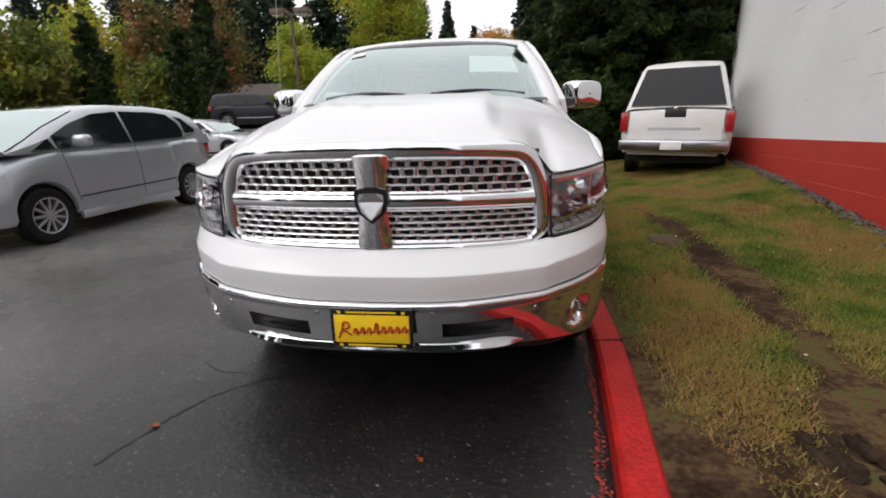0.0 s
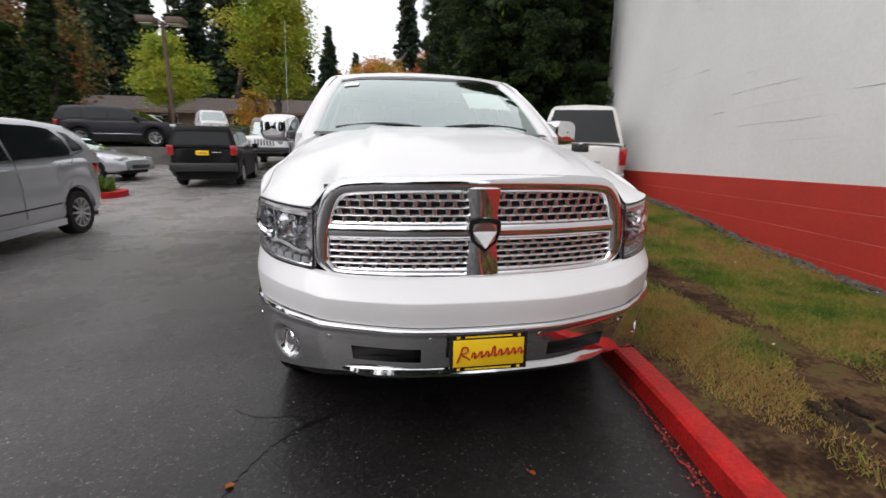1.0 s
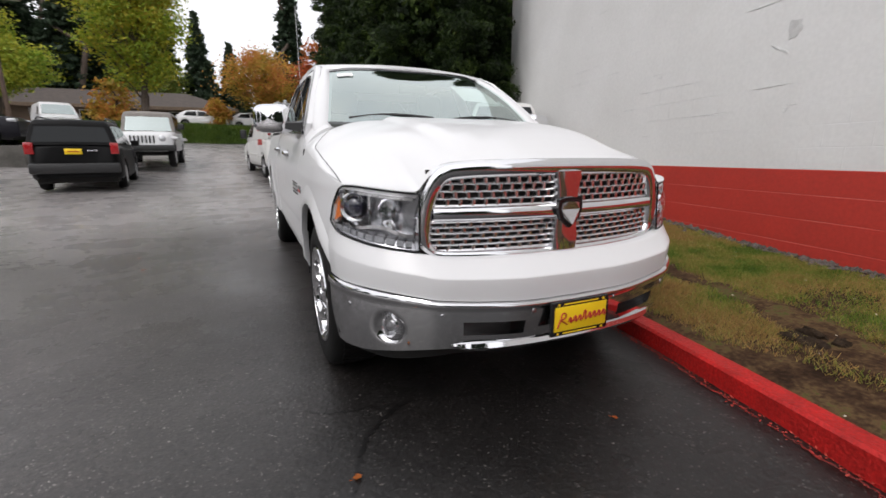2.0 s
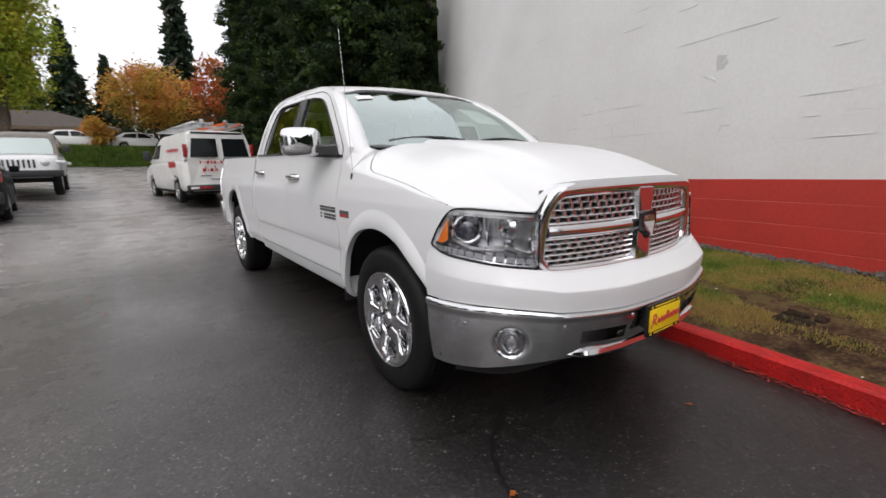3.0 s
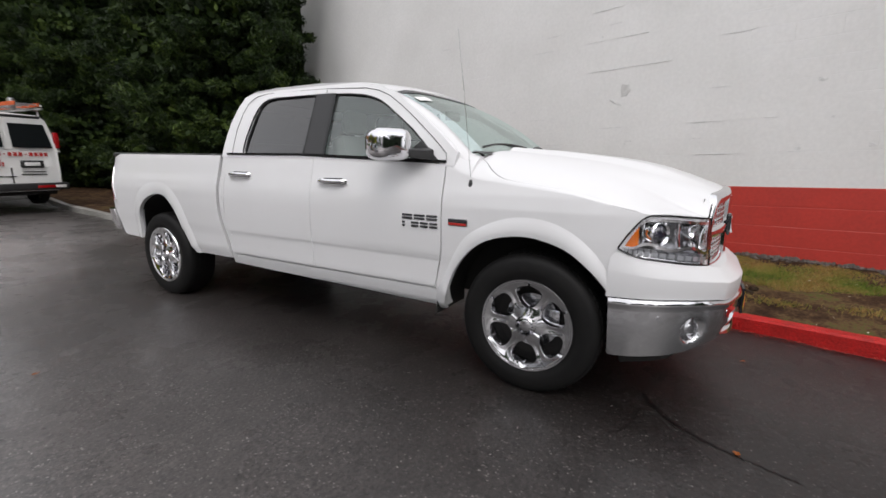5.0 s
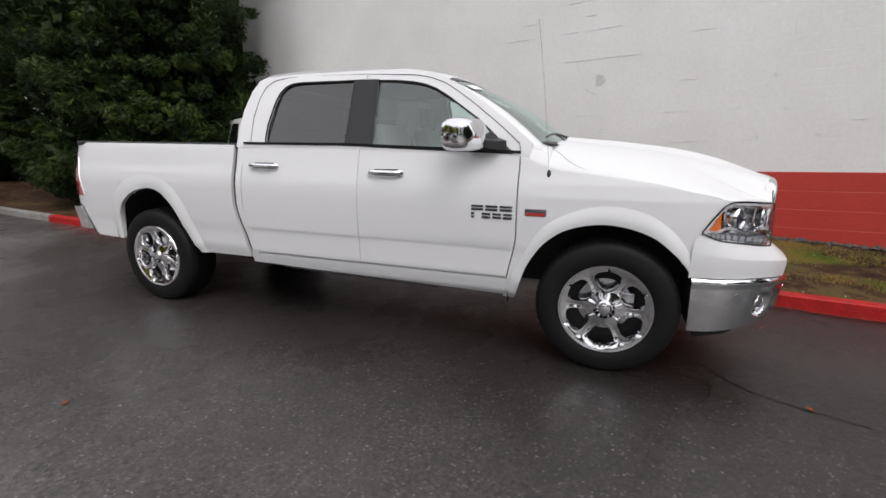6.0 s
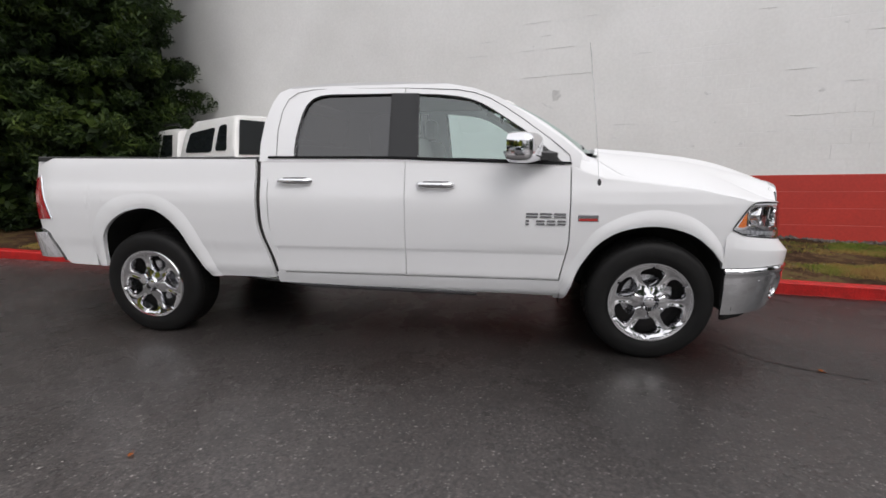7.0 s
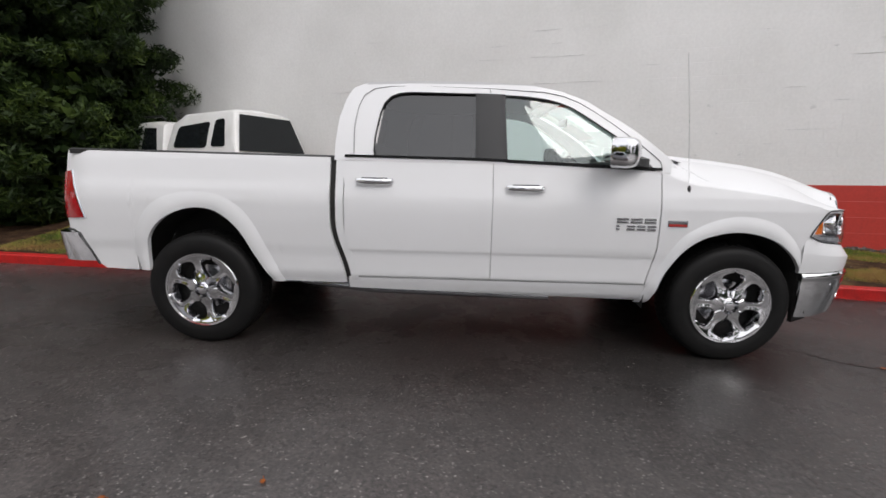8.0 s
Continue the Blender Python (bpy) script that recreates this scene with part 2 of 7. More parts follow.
def frame_sheet(outer, holes, place, thick):
    """A flat sheet with openings cut through it, thickened along the vector thick."""
    from mathutils.geometry import delaunay_2d_cdt
    loops = [outer] + list(holes)
    pts, faces, k = [], [], 0
    for lp in loops:
        pts += [Vector((a, b)) for a, b in lp]
        faces.append(list(range(k, k + len(lp))))
        k += len(lp)
    edges = [(f[i], f[(i + 1) % len(f)]) for f in faces for i in range(len(f))]
    vs, _, fs, _, _, _ = delaunay_2d_cdt(pts, edges, [], 0, 1e-5)

    def inside(p, lp):
        hit = False
        for i in range(len(lp)):
            (xa, ya), (xb, yb) = lp[i - 1], lp[i]
            if (ya > p[1]) != (yb > p[1]) and p[0] < (xb - xa) * (p[1] - ya) / (yb - ya) + xa:
                hit = not hit
        return hit
    bm = bmesh.new()
    bv = [bm.verts.new(place(v.x, v.y)) for v in vs]
    for f in fs:
        c = (sum(vs[i].x for i in f) / 3, sum(vs[i].y for i in f) / 3)
        if inside(c, outer) and not any(inside(c, h) for h in holes):
            bm.faces.new([bv[i] for i in f])
    bmesh.ops.delete(bm, geom=[v for v in bm.verts if not v.link_faces], context="VERTS")
    r = bmesh.ops.extrude_face_region(bm, geom=list(bm.faces))
    bmesh.ops.translate(bm, verts=[v for v in r["geom"] if isinstance(v, bmesh.types.BMVert)], vec=thick)
    return bm

# ---- the setting ----
def lot(y):
    if y < 4:
        return 0.0
    if y < 8:
        return 0.0045 * (y - 4) ** 2
    return lerp(min(y, 60), (8, 13, 24, 40, 60), (0.072, 0.142, 0.857, 1.507, 2.407))


BANK_X = (-60, -25, -8.5, -7.8, -6.0, 8, 60)
BANK_Y = (11, 15.5, 18.0, 24, 37, 40.5, 43)


def bank_line(x):
    return lerp(x, BANK_X, BANK_Y)


def height(x, y):
    """The ground: a wet lot that climbs away from the truck, and a terrace behind it."""
    z = lot(y) + 0.09 * step(-2.5, -5.0, x)
    d = y - bank_line(x)
    run = 0.5 if x < -8.5 else 3.2
    if d > 0:
        z += (0.62 if x < -8.5 else 1.25) * step(0, run, d)
    return z


KERB_Y = (-30, -12, -6, -2.5, -1.3, -0.7, 0, 1, 2.5, 5, 6.6, 8, 10, 13, 17, 24, 34)
KERB_X = (-3.35, -0.70, 0.21, 0.70, 0.882, 0.98, 1.05, 1.07, 1.08, 1.05, 1.0, 0.97, 1.12, 1.4, 1.75, 2.5, 4.0)


def kerb_x(y):
    return float(np.mean([np.interp(y + d, KERB_Y, KERB_X) for d in (-0.5, -0.25, 0, 0.25, 0.5)]))


def wall_x(y):
    return 3.587 + 0.207 * (y - 0.211)


def wall_base(y):
    return lerp(y, (-12, -3.6, -2.4, 0.2, 1.5, 2.7, 4.2, 5.5, 8.5, 14), (0.14, 0.20, 0.25, 0.24, 0.29, 0.41, 0.50, 0.55, 0.66, 0.9))


def lawn(x, y):
    a, b = kerb_x(y) + 0.14, wall_x(y) + 0.05
    f = max(0.0, min(1.0, (x - a) / (b - a)))
    lo = lot(y) + 0.090
    return lo + (max(wall_base(y), lo + 0.05) - lo) * f ** lerp(y, (0.5, 3.0, 5.0), (0.65, 0.8, 1.3)) + 0.012 * noise.noise((x * 3, y * 3, 0)) * min(1, f * 8)


def asphalt():
    m = bpy.data.materials.new("wet_asphalt")
    m.use_nodes = True
    nt = m.node_tree
    b = nt.nodes["Principled BSDF"]
    geo = nt.nodes.new("ShaderNodeNewGeometry")

    def tex(scale, detail=4, rough=0.55):
        n = nt.nodes.new("ShaderNodeTexNoise")
        n.inputs["Scale"].default_value, n.inputs["Detail"].default_value, n.inputs["Roughness"].default_value = scale, detail, rough
        nt.links.new(geo.outputs["Position"], n.inputs["Vector"])
        return n.outputs["Fac"]

    def rng(src, a, c, lo, hi):
        r = nt.nodes.new("ShaderNodeMapRange")
        for k, v in (("From Min", a), ("From Max", c), ("To Min", lo), ("To Max", hi)):
            r.inputs[k].default_value = v
        nt.links.new(src, r.inputs["Value"])
        return r.outputs["Result"]

    def mul(p, q, kind="MULTIPLY"):
        n = nt.nodes.new("ShaderNodeMath")
        n.operation = kind
        nt.links.new(p, n.inputs[0])
        nt.links.new(q, n.inputs[1])
        return n.outputs[0]

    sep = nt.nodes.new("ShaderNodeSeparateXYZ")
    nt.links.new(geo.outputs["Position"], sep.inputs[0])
    # tone by place: darker towards the kerb and the truck's nose
    kerb_fade = nt.nodes.new("ShaderNodeMath")
    kerb_fade.operation = "MULTIPLY_ADD"
    kerb_fade.inputs[1].default_value = 2.6
    nt.links.new(tex(0.55, 5), kerb_fade.inputs[0])
    nt.links.new(sep.outputs["X"], kerb_fade.inputs[2])
    nose_fade = rng(sep.outputs["Y"], -0.8, 1.2, 0.75, -0.05)
    # far and verge lighten the colour where the lot mirrors the sky
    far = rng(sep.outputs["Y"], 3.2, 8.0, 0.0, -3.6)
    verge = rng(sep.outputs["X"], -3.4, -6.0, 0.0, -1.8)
    sheen_fade = rng(mul(mul(mul(kerb_fade.outputs[0], nose_fade, "ADD"), far, "ADD"), verge, "ADD"), -4.6, 1.5, 0.0, 1.0)
    grain = rng(tex(46, 5, 0.75), 0.34, 0.70, 0.25, 2.0)
    clot = rng(tex(9, 4, 0.7), 0.32, 0.68, 0.76, 1.24)
    patch = rng(tex(1.7, 4), 0.3, 0.7, 0.86, 1.14)

    def warped(scale, push):
        w = nt.nodes.new("ShaderNodeTexNoise")
        w.inputs["Scale"].default_value, w.inputs["Detail"].default_value = scale * 1.6, 2
        nt.links.new(geo.outputs["Position"], w.inputs["Vector"])
        m2 = nt.nodes.new("ShaderNodeMixRGB")
        m2.blend_type = "ADD"
        m2.inputs["Fac"].default_value = push
        nt.links.new(geo.outputs["Position"], m2.inputs["Color1"])
        nt.links.new(w.outputs["Color"], m2.inputs["Color2"])
        vo = nt.nodes.new("ShaderNodeTexVoronoi")
        vo.inputs["Scale"].default_value = scale
        nt.links.new(m2.outputs["Color"], vo.inputs["Vector"])
        return vo

    v1, v2 = warped(80, 0.012), warped(34, 0.03)
    small = mul(rng(v1.outputs["Color"], 0.70, 0.92, 0.0, 0.6), rng(v1.outputs["Distance"], 0.26, 0.46, 1.0, 0.0))
    large = mul(rng(v2.outputs["Color"], 0.80, 0.90, 0.0, 1.0), rng(v2.outputs["Distance"], 0.10, 0.24, 1.0, 0.0))
    chips = mul(small, large, "MAXIMUM")
    # sky sheen painted in: pale base colour far off, near-black by the kerb
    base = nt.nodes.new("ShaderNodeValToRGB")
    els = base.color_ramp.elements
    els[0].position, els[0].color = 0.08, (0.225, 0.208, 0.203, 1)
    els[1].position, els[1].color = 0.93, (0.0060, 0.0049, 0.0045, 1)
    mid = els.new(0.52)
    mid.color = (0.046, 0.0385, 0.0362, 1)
    nt.links.new(sheen_fade, base.inputs["Fac"])
    v = nt.nodes.new("ShaderNodeMixRGB")
    v.blend_type = "MULTIPLY"
    v.inputs["Fac"].default_value = 1
    nt.links.new(base.outputs["Color"], v.inputs["Color1"])
    off = nt.nodes.new("ShaderNodeMath")
    off.operation = "SUBTRACT"
    off.inputs[1].default_value = 0.5
    nt.links.new(tex(1.1, 6, 0.6), off.inputs[0])
    size = nt.nodes.new("ShaderNodeMath")
    size.operation = "ABSOLUTE"
    nt.links.new(off.outputs[0], size.inputs[0])
    vein = rng(size.outputs[0], 0.0, 0.02, 0.82, 1.0)
    nt.links.new(mul(mul(mul(grain, clot), patch), vein), v.inputs["Color2"])
    w = nt.nodes.new("ShaderNodeMixRGB")
    w.inputs["Color2"].default_value = (0.40, 0.37, 0.345, 1)
    nt.links.new(mul(chips, rng(sheen_fade, 0.55, 0.92, 1.0, 0.42)), w.inputs["Fac"])
    nt.links.new(v.outputs["Color"], w.inputs["Color1"])
    nt.links.new(w.outputs["Color"], b.inputs["Base Color"])
    nt.links.new(rng(tex(0.8, 6, 0.65), 0.35, 0.65, 0.42, 0.62), b.inputs["Roughness"])
    b.inputs["Specular IOR Level"].default_value = 0.5
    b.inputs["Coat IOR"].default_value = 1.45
    nt.links.new(mul(rng(tex(0.6, 5, 0.6), 0.35, 0.62, 1.0, 0.7), rng(sheen_fade, 0.35, 0.8, 1.0, 0.30)), b.inputs["Coat Weight"])
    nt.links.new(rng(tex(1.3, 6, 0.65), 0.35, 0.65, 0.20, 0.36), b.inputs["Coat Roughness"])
    bp = nt.nodes.new("ShaderNodeBump")
    bp.inputs["Strength"].default_value, bp.inputs["Distance"].default_value = 0.45, 0.004
    nt.links.new(mul(tex(70, 4, 0.7), v2.outputs["Distance"], "ADD"), bp.inputs["Height"])
    nt.links.new(bp.outputs["Normal"], b.inputs["Normal"])
    return m


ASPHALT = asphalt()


def turf_soil():
    """Dark earth under worn turf: straw, moss and mud in patches of two sizes."""
    m = shade("lawn_soil", (0.05, 0.03, 0.017), 0.95, bump=0.9, bump_scale=40, spec=0.08)
    nt = m.node_tree
    b = nt.nodes["Principled BSDF"]
    geo = nt.nodes.new("ShaderNodeNewGeometry")
    fac = None
    for scale, wt in ((1.3, 0.45), (7.5, 0.35), (38, 0.30)):
        n = nt.nodes.new("ShaderNodeTexNoise")
        n.inputs["Scale"].default_value, n.inputs["Detail"].default_value = scale, 4
        nt.links.new(geo.outputs["Position"], n.inputs["Vector"])
        ma = nt.nodes.new("ShaderNodeMath")
        ma.operation = "MULTIPLY_ADD"
        ma.inputs[1].default_value, ma.inputs[2].default_value = wt, 0.0
        nt.links.new(n.outputs["Fac"], ma.inputs[0])
        if fac is not None:
            nt.links.new(fac, ma.inputs[2])
        fac = ma.outputs[0]
    ramp = nt.nodes.new("ShaderNodeValToRGB")
    els = ramp.color_ramp.elements
    stops = ((0.46, (0.024, 0.013, 0.008)), (0.55, (0.050, 0.028, 0.016)), (0.62, (0.10, 0.062, 0.030)), (0.69, (0.060, 0.075, 0.018)), (0.76, (0.17, 0.115, 0.05)))
    els[0].position, els[0].color = stops[0][0], (*stops[0][1], 1)
    els[1].position, els[1].color = stops[-1][0], (*stops[-1][1], 1)
    for p, c in stops[1:-1]:
        e = els.new(p)
        e.color = (*c, 1)
    nt.links.new(fac, ramp.inputs["Fac"])
    nt.links.new(ramp.outputs["Color"], b.inputs["Base Color"])
    return m


SOIL = turf_soil()
REDPAINT = shade("red_kerb_paint", (0.47, 0.016, 0.014), 0.5, second=(0.33, 0.014, 0.012), scale=7, amount=0.8, fine=0.25, fine_scale=70, bump=0.7, bump_scale=60, spec=0.25)
REDWALL = shade("red_wall_paint", (0.50, 0.036, 0.022), 0.6, second=(0.42, 0.032, 0.021), scale=2.2, fine=0.08, fine_scale=30, bump=0.3, bump_scale=140)
REDJOINT = shade("faded_red_joint", (0.60, 0.17, 0.14), 0.75, second=(0.50, 0.07, 0.05), scale=2, amount=0.9)
JOINTDARK = shade("dirty_joint", (0.06, 0.014, 0.011), 0.8, second=(0.03, 0.012, 0.010), scale=30)
PATCH = shade("rough_wall_filler", (0.64, 0.64, 0.63), 0.8, second=(0.74, 0.74, 0.73), scale=14, amount=0.9, bump=0.8, bump_scale=70)
FILLER = shade("grey_wall_filler", (0.56, 0.555, 0.545), 0.8, second=(0.66, 0.66, 0.65), scale=18, amount=0.9, bump=0.9, bump_scale=60)
CONCRETE = shade("weathered_concrete", (0.30, 0.29, 0.27), 0.85, second=(0.17, 0.165, 0.15), scale=2.5, fine=0.2, fine_scale=50, bump=0.5, bump_scale=60)
STAINED = shade("stained_concrete", (0.15, 0.14, 0.125), 0.85, second=(0.08, 0.075, 0.066), scale=1.8, amount=0.8, fine=0.25, fine_scale=40, bump=0.5, bump_scale=50)
BANKGREEN = shade("verge_soil", (0.06, 0.085, 0.02), 0.95, second=(0.085, 0.10, 0.03), scale=0.8, fine=0.4, fine_scale=20, bump=0.8, bump_scale=15)


def painted_block():
    m = shade("white_painted_block", (0.78, 0.775, 0.765), 0.62, second=(0.71, 0.705, 0.69), scale=0.7, amount=0.8, fine=0.03, fine_scale=25)
    nt = m.node_tree
    b = nt.nodes["Principled BSDF"]
    tc = nt.nodes.new("ShaderNodeTexCoord")
    sep = nt.nodes.new("ShaderNodeSeparateXYZ")
    com = nt.nodes.new("ShaderNodeCombineXYZ")
    nt.links.new(tc.outputs["Object"], sep.inputs[0])
    nt.links.new(sep.outputs["Y"], com.inputs["X"])
    nt.links.new(sep.outputs["Z"], com.inputs["Y"])
    br = nt.nodes.new("ShaderNodeTexBrick")
    br.inputs["Scale"].default_value = 1.0
    br.inputs["Brick Width"].default_value, br.inputs["Row Height"].default_value = 0.406, 0.203
    br.inputs["Mortar Size"].default_value, br.inputs["Mortar Smooth"].default_value = 0.006, 0.6
    for k, c in (("Color1", 1), ("Color2", 1), ("Mortar", 0)):
        br.inputs[k].default_value = (c, c, c, 1)
    nt.links.new(com.outputs[0], br.inputs["Vector"])
    grain = nt.nodes.new("ShaderNodeTexNoise")
    grain.inputs["Scale"].default_value, grain.inputs["Detail"].default_value = 55, 4
    worn = nt.nodes.new("ShaderNodeTexNoise")
    worn.inputs["Scale"].default_value, worn.inputs["Detail"].default_value = 0.9, 3
    nt.links.new(tc.outputs["Object"], worn.inputs["Vector"])
    keep = nt.nodes.new("ShaderNodeMapRange")
    for k, v in (("From Min", 0.5), ("From Max", 0.68), ("To Min", 0.10), ("To Max", 0.85)):
        keep.inputs[k].default_value = v
    nt.links.new(worn.outputs["Fac"], keep.inputs["Value"])
    b1 = nt.nodes.new("ShaderNodeBump")
    b1.inputs["Distance"].default_value = 0.004
    nt.links.new(keep.outputs["Result"], b1.inputs["Strength"])
    nt.links.new(br.outputs["Color"], b1.inputs["Height"])
    b2 = nt.nodes.new("ShaderNodeBump")
    b2.inputs["Strength"].default_value, b2.inputs["Distance"].default_value = 0.18, 0.004
    nt.links.new(grain.outputs["Fac"], b2.inputs["Height"])
    nt.links.new(b1.outputs["Normal"], b2.inputs["Normal"])
    nt.links.new(b2.outputs["Normal"], b.inputs["Normal"])
    return m


WHITEWALL = painted_block()


def build_ground():
    def ticks(fine, far):
        out = list(fine)
        s, x = 1.0, fine[-1]
        while x < far:
            s *= 1.25
            x += s
            out.append(x)
        s, x = 1.0, fine[0]
        while x > -far:
            s *= 1.25
            x -= s
            out.insert(0, x)
        return out
    xs = ticks([-30 + 0.6 * i for i in range(70)], 900)
    ys = ticks([-12 + 0.6 * i for i in range(95)], 900)
    bm = grid(lambda x, y: (x, y, height(x, y) - (0.15 * step(0.25, 0.6, x - kerb_x(y)) if -30 < y < 30 else 0)), xs, ys)
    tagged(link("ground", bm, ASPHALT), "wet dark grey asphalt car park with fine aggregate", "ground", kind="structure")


def build_lawn():
    ys = [-14 + 0.2 * i for i in range(170)]
    bm = grid(lambda y, f: (kerb_x(y) + 0.12 + (max(wall_x(y), kerb_x(y) + 2) + (0.06 if y < 8.6 else 6) - kerb_x(y)) * f, y,
                            lawn(kerb_x(y) + 0.12 + (wall_x(y) - kerb_x(y)) * min(f, 1), y)), ys, span(0, 1, 22))
    tagged(link("lawn", bm, SOIL), "patchy lawn strip with worn brown earth between kerb and wall", "lawn", kind="structure")


def build_kerb():
    prof = [(-0.075, -0.12), (0.075, -0.12), (0.075, 0.095), (0.062, 0.108), (-0.052, 0.112), (-0.070, 0.098)]
    for y0, y1, mat, label in ((-14, 9.2, REDPAINT, "kerb painted bright red with scuffed wet paint"), (9.2, 33, CONCRETE, "bare grey concrete kerb edging")):
        ys = span(y0, y1, int((y1 - y0) / 0.2))
        bm = sweep([(kerb_x(y) + 0.075, y, lot(y)) for y in ys], prof)
        kerb = tagged(link("kerb", bm, mat), label, "kerb", kind="structure")
        for y in ((-6.4, -3.35, -0.34, 2.7, 5.75) if mat is REDPAINT else ()):
            x = kerb_x(y) + 0.075
            part("kerb_joint", box(x - 0.074, x + 0.076, y - 0.004, y + 0.004, 0.02, lot(y) + 0.1145, turn=Matrix.Rotation(0.12, 4, "Z")), JOINTDARK, kerb, smooth=False)


WALL = pose(3.587, 0.211, 1.048, -1.15, 0, -11.7)
WALL_END = 9.4


def bend(y):
    """How far the wall's face swings back past its rounded corner."""
    return 0.0 if y < 6.0 else 0.14 * (y - 6.0) ** 2 if y < 6.8 else 0.0896 + 0.224 * (y - 6.8)


def build_wall():
    line = [-8, -5, 0, 3, 5] + span(6.0, 7.0, 9) + [7.6, 8.4, WALL_END]
    bm = sweep([(bend(y), y, 0) for y in line], [(0, 0), (0.25, 0), (0.25, 5.45), (0, 5.45)])
    w = link("wall_west", bm, WHITEWALL, sharp=30)
    w.matrix_basis = WALL
    tagged(w, "tall white painted block wall with a red painted base", "wall", kind="structure")
    part("wall_base", sweep([(bend(y), y, 0) for y in line], [(-0.0045, -1.3), (0.25, -1.3), (0.25, -0.001), (-0.0045, -0.001)]), REDJOINT, w, sharp=30)
    for k in range(5):
        z1 = -0.235 * k - 0.002
        ys = span(-7.99, WALL_END - 0.01, 140)
        prof = [(0.0, -0.2295), (0.006, -0.2290), (0.008, -0.227), (0.008, -0.004), (0.006, -0.001), (0.0, 0.0)]
        bm = grid(lambda y, j: (bend(y) - prof[j][0] - 0.0005 * noise.noise((y * 1.3, k * 7.1, 0)), y, z1 + prof[j][1] + 0.0006 * noise.noise((y * 2.0, k * 3.3, j))), ys, range(6))
        part("block_course", bm, REDWALL, w, sharp=15)
    # filler patch and chipped joints on the white face
    rnd = random.Random(31)
    def blot(y0, z0, ry, rz, rough=0.25, turn=0.0, proud=0.0):
        bm = bmesh.new()
        ring = []
        for i in range(18):
            a = 2 * math.pi * i / 18
            q = 1 + rnd.uniform(-rough, rough)
            yy, zz = ry * q * math.cos(a), rz * q * math.sin(a)
            ring.append(bm.verts.new((-0.003 - proud, y0 + yy * math.cos(turn) - zz * math.sin(turn), z0 + zz * math.cos(turn) + yy * math.sin(turn))))
        c = bm.verts.new((-0.006 - proud, y0, z0))
        for i in range(18):
            bm.faces.new((ring[i], ring[(i + 1) % 18], c))
        return flange(bm, (0.004, 0, 0))
    part("filler_patch", blot(0.02, 1.32, 0.075, 0.09), FILLER, w, "rough round filler patch")
    part("filler_patch", blot(0.14, 1.16, 0.10, 0.016, turn=0.5), PATCH, w)
    for k in range(46):
        zz = 0.203 * rnd.choice((2, 3, 4, 5, 6, 7, 8, 9, 10, 11, 12)) + rnd.uniform(-0.004, 0.004)
        part("chipped_joint", blot(rnd.uniform(-6.5, 4.4), zz, rnd.uniform(0.04, 0.24), rnd.uniform(0.003, 0.0075), 0.5, rnd.uniform(-0.012, 0.012)), PATCH, w)
    for k in range(14):
        part("chipped_spot", blot(rnd.uniform(-5.5, 4.4), rnd.uniform(0.4, 2.6), rnd.uniform(0.012, 0.04), rnd.uniform(0.010, 0.03), 0.5), PATCH, w)
    bm = box(bend(WALL_END) + 0.25, 9, WALL_END - 0.25, WALL_END, -1.3, 5.45)
    e = link("wall_north", bm, WHITEWALL, smooth=False)
    e.matrix_basis = WALL
    tagged(e, "white painted end wall, out of view, closing the block building", "wall", kind="structure")
    # south end is unseen: this wall is added to keep light out
    e = link("wall_south", box(0.25, 9, -8.0, -7.75, -1.3, 5.45), WHITEWALL, smooth=False)
    e.matrix_basis = WALL
    tagged(e, "white painted end wall, out of view, closing the block building", "wall", kind="structure")
    bm = sweep([(bend(y) + 0.26, -7.74 if y == -8 else y, 5.25) for y in line[:-1]] + [(bend(WALL_END) + 0.26, WALL_END - 0.27, 5.25)], [(0, 0), (8, 0), (8, 0.15), (0, 0.15)])
    r = link("roof", bm, CONCRETE, smooth=False)
    r.matrix_basis = WALL
    tagged(r, "flat grey roof slab of the block building", "roof", kind="structure")
    return w


def build_terrace():
    # low retaining wall of the upper car park
    pts = [(x, bank_line(x) - 0.06, 0) for x in span(-26, -8.5, 12)] + [(-8.3, 19.5, 0), (-8.1, 21.5, 0)]
    pts = [(x, y, height(x, y - 0.3) + 0.28) for x, y, _ in pts]
    bm = sweep(pts, [(-0.11, -0.6), (0.11, -0.6), (0.11, 0.5), (-0.11, 0.5)])
    tagged(link("retaining_wall", bm, STAINED, smooth=False), "low stained grey concrete retaining wall", "wall", kind="structure")
    # grassy verge over the terrace edge
    def on(x, d):
        y = bank_line(x) + d
        return (x, y, height(x, y) + 0.03)
    bm = grid(on, span(-7.9, 45, 70), span(-0.1, 14, 30))
    tagged(link("verge", bm, BANKGREEN), "green grassy bank at the edge of the car park", "verge", kind="structure")
    bm = grid(lambda x, d: (x, bank_line(x) + 3.2 + d, height(x, bank_line(x) + 3.2 + d) + 0.04), span(-40, -7.9, 40), span(0.0, 5, 12))
    tagged(link("verge", bm, BANKGREEN), "green grassy strip on the upper car park", "verge", kind="structure")
    # pale kerb line at the foot of the bank
    bm = sweep([(x, bank_line(x) - 0.12, height(x, bank_line(x) - 0.2)) for x in span(-6.2, 40, 60)], [(-0.09, -0.1), (0.09, -0.1), (0.09, 0.1), (-0.09, 0.1)])
    tagged(link("kerb", bm, CONCRETE, smooth=False), "pale concrete kerb at the foot of the grassy bank", "kerb", kind="structure")


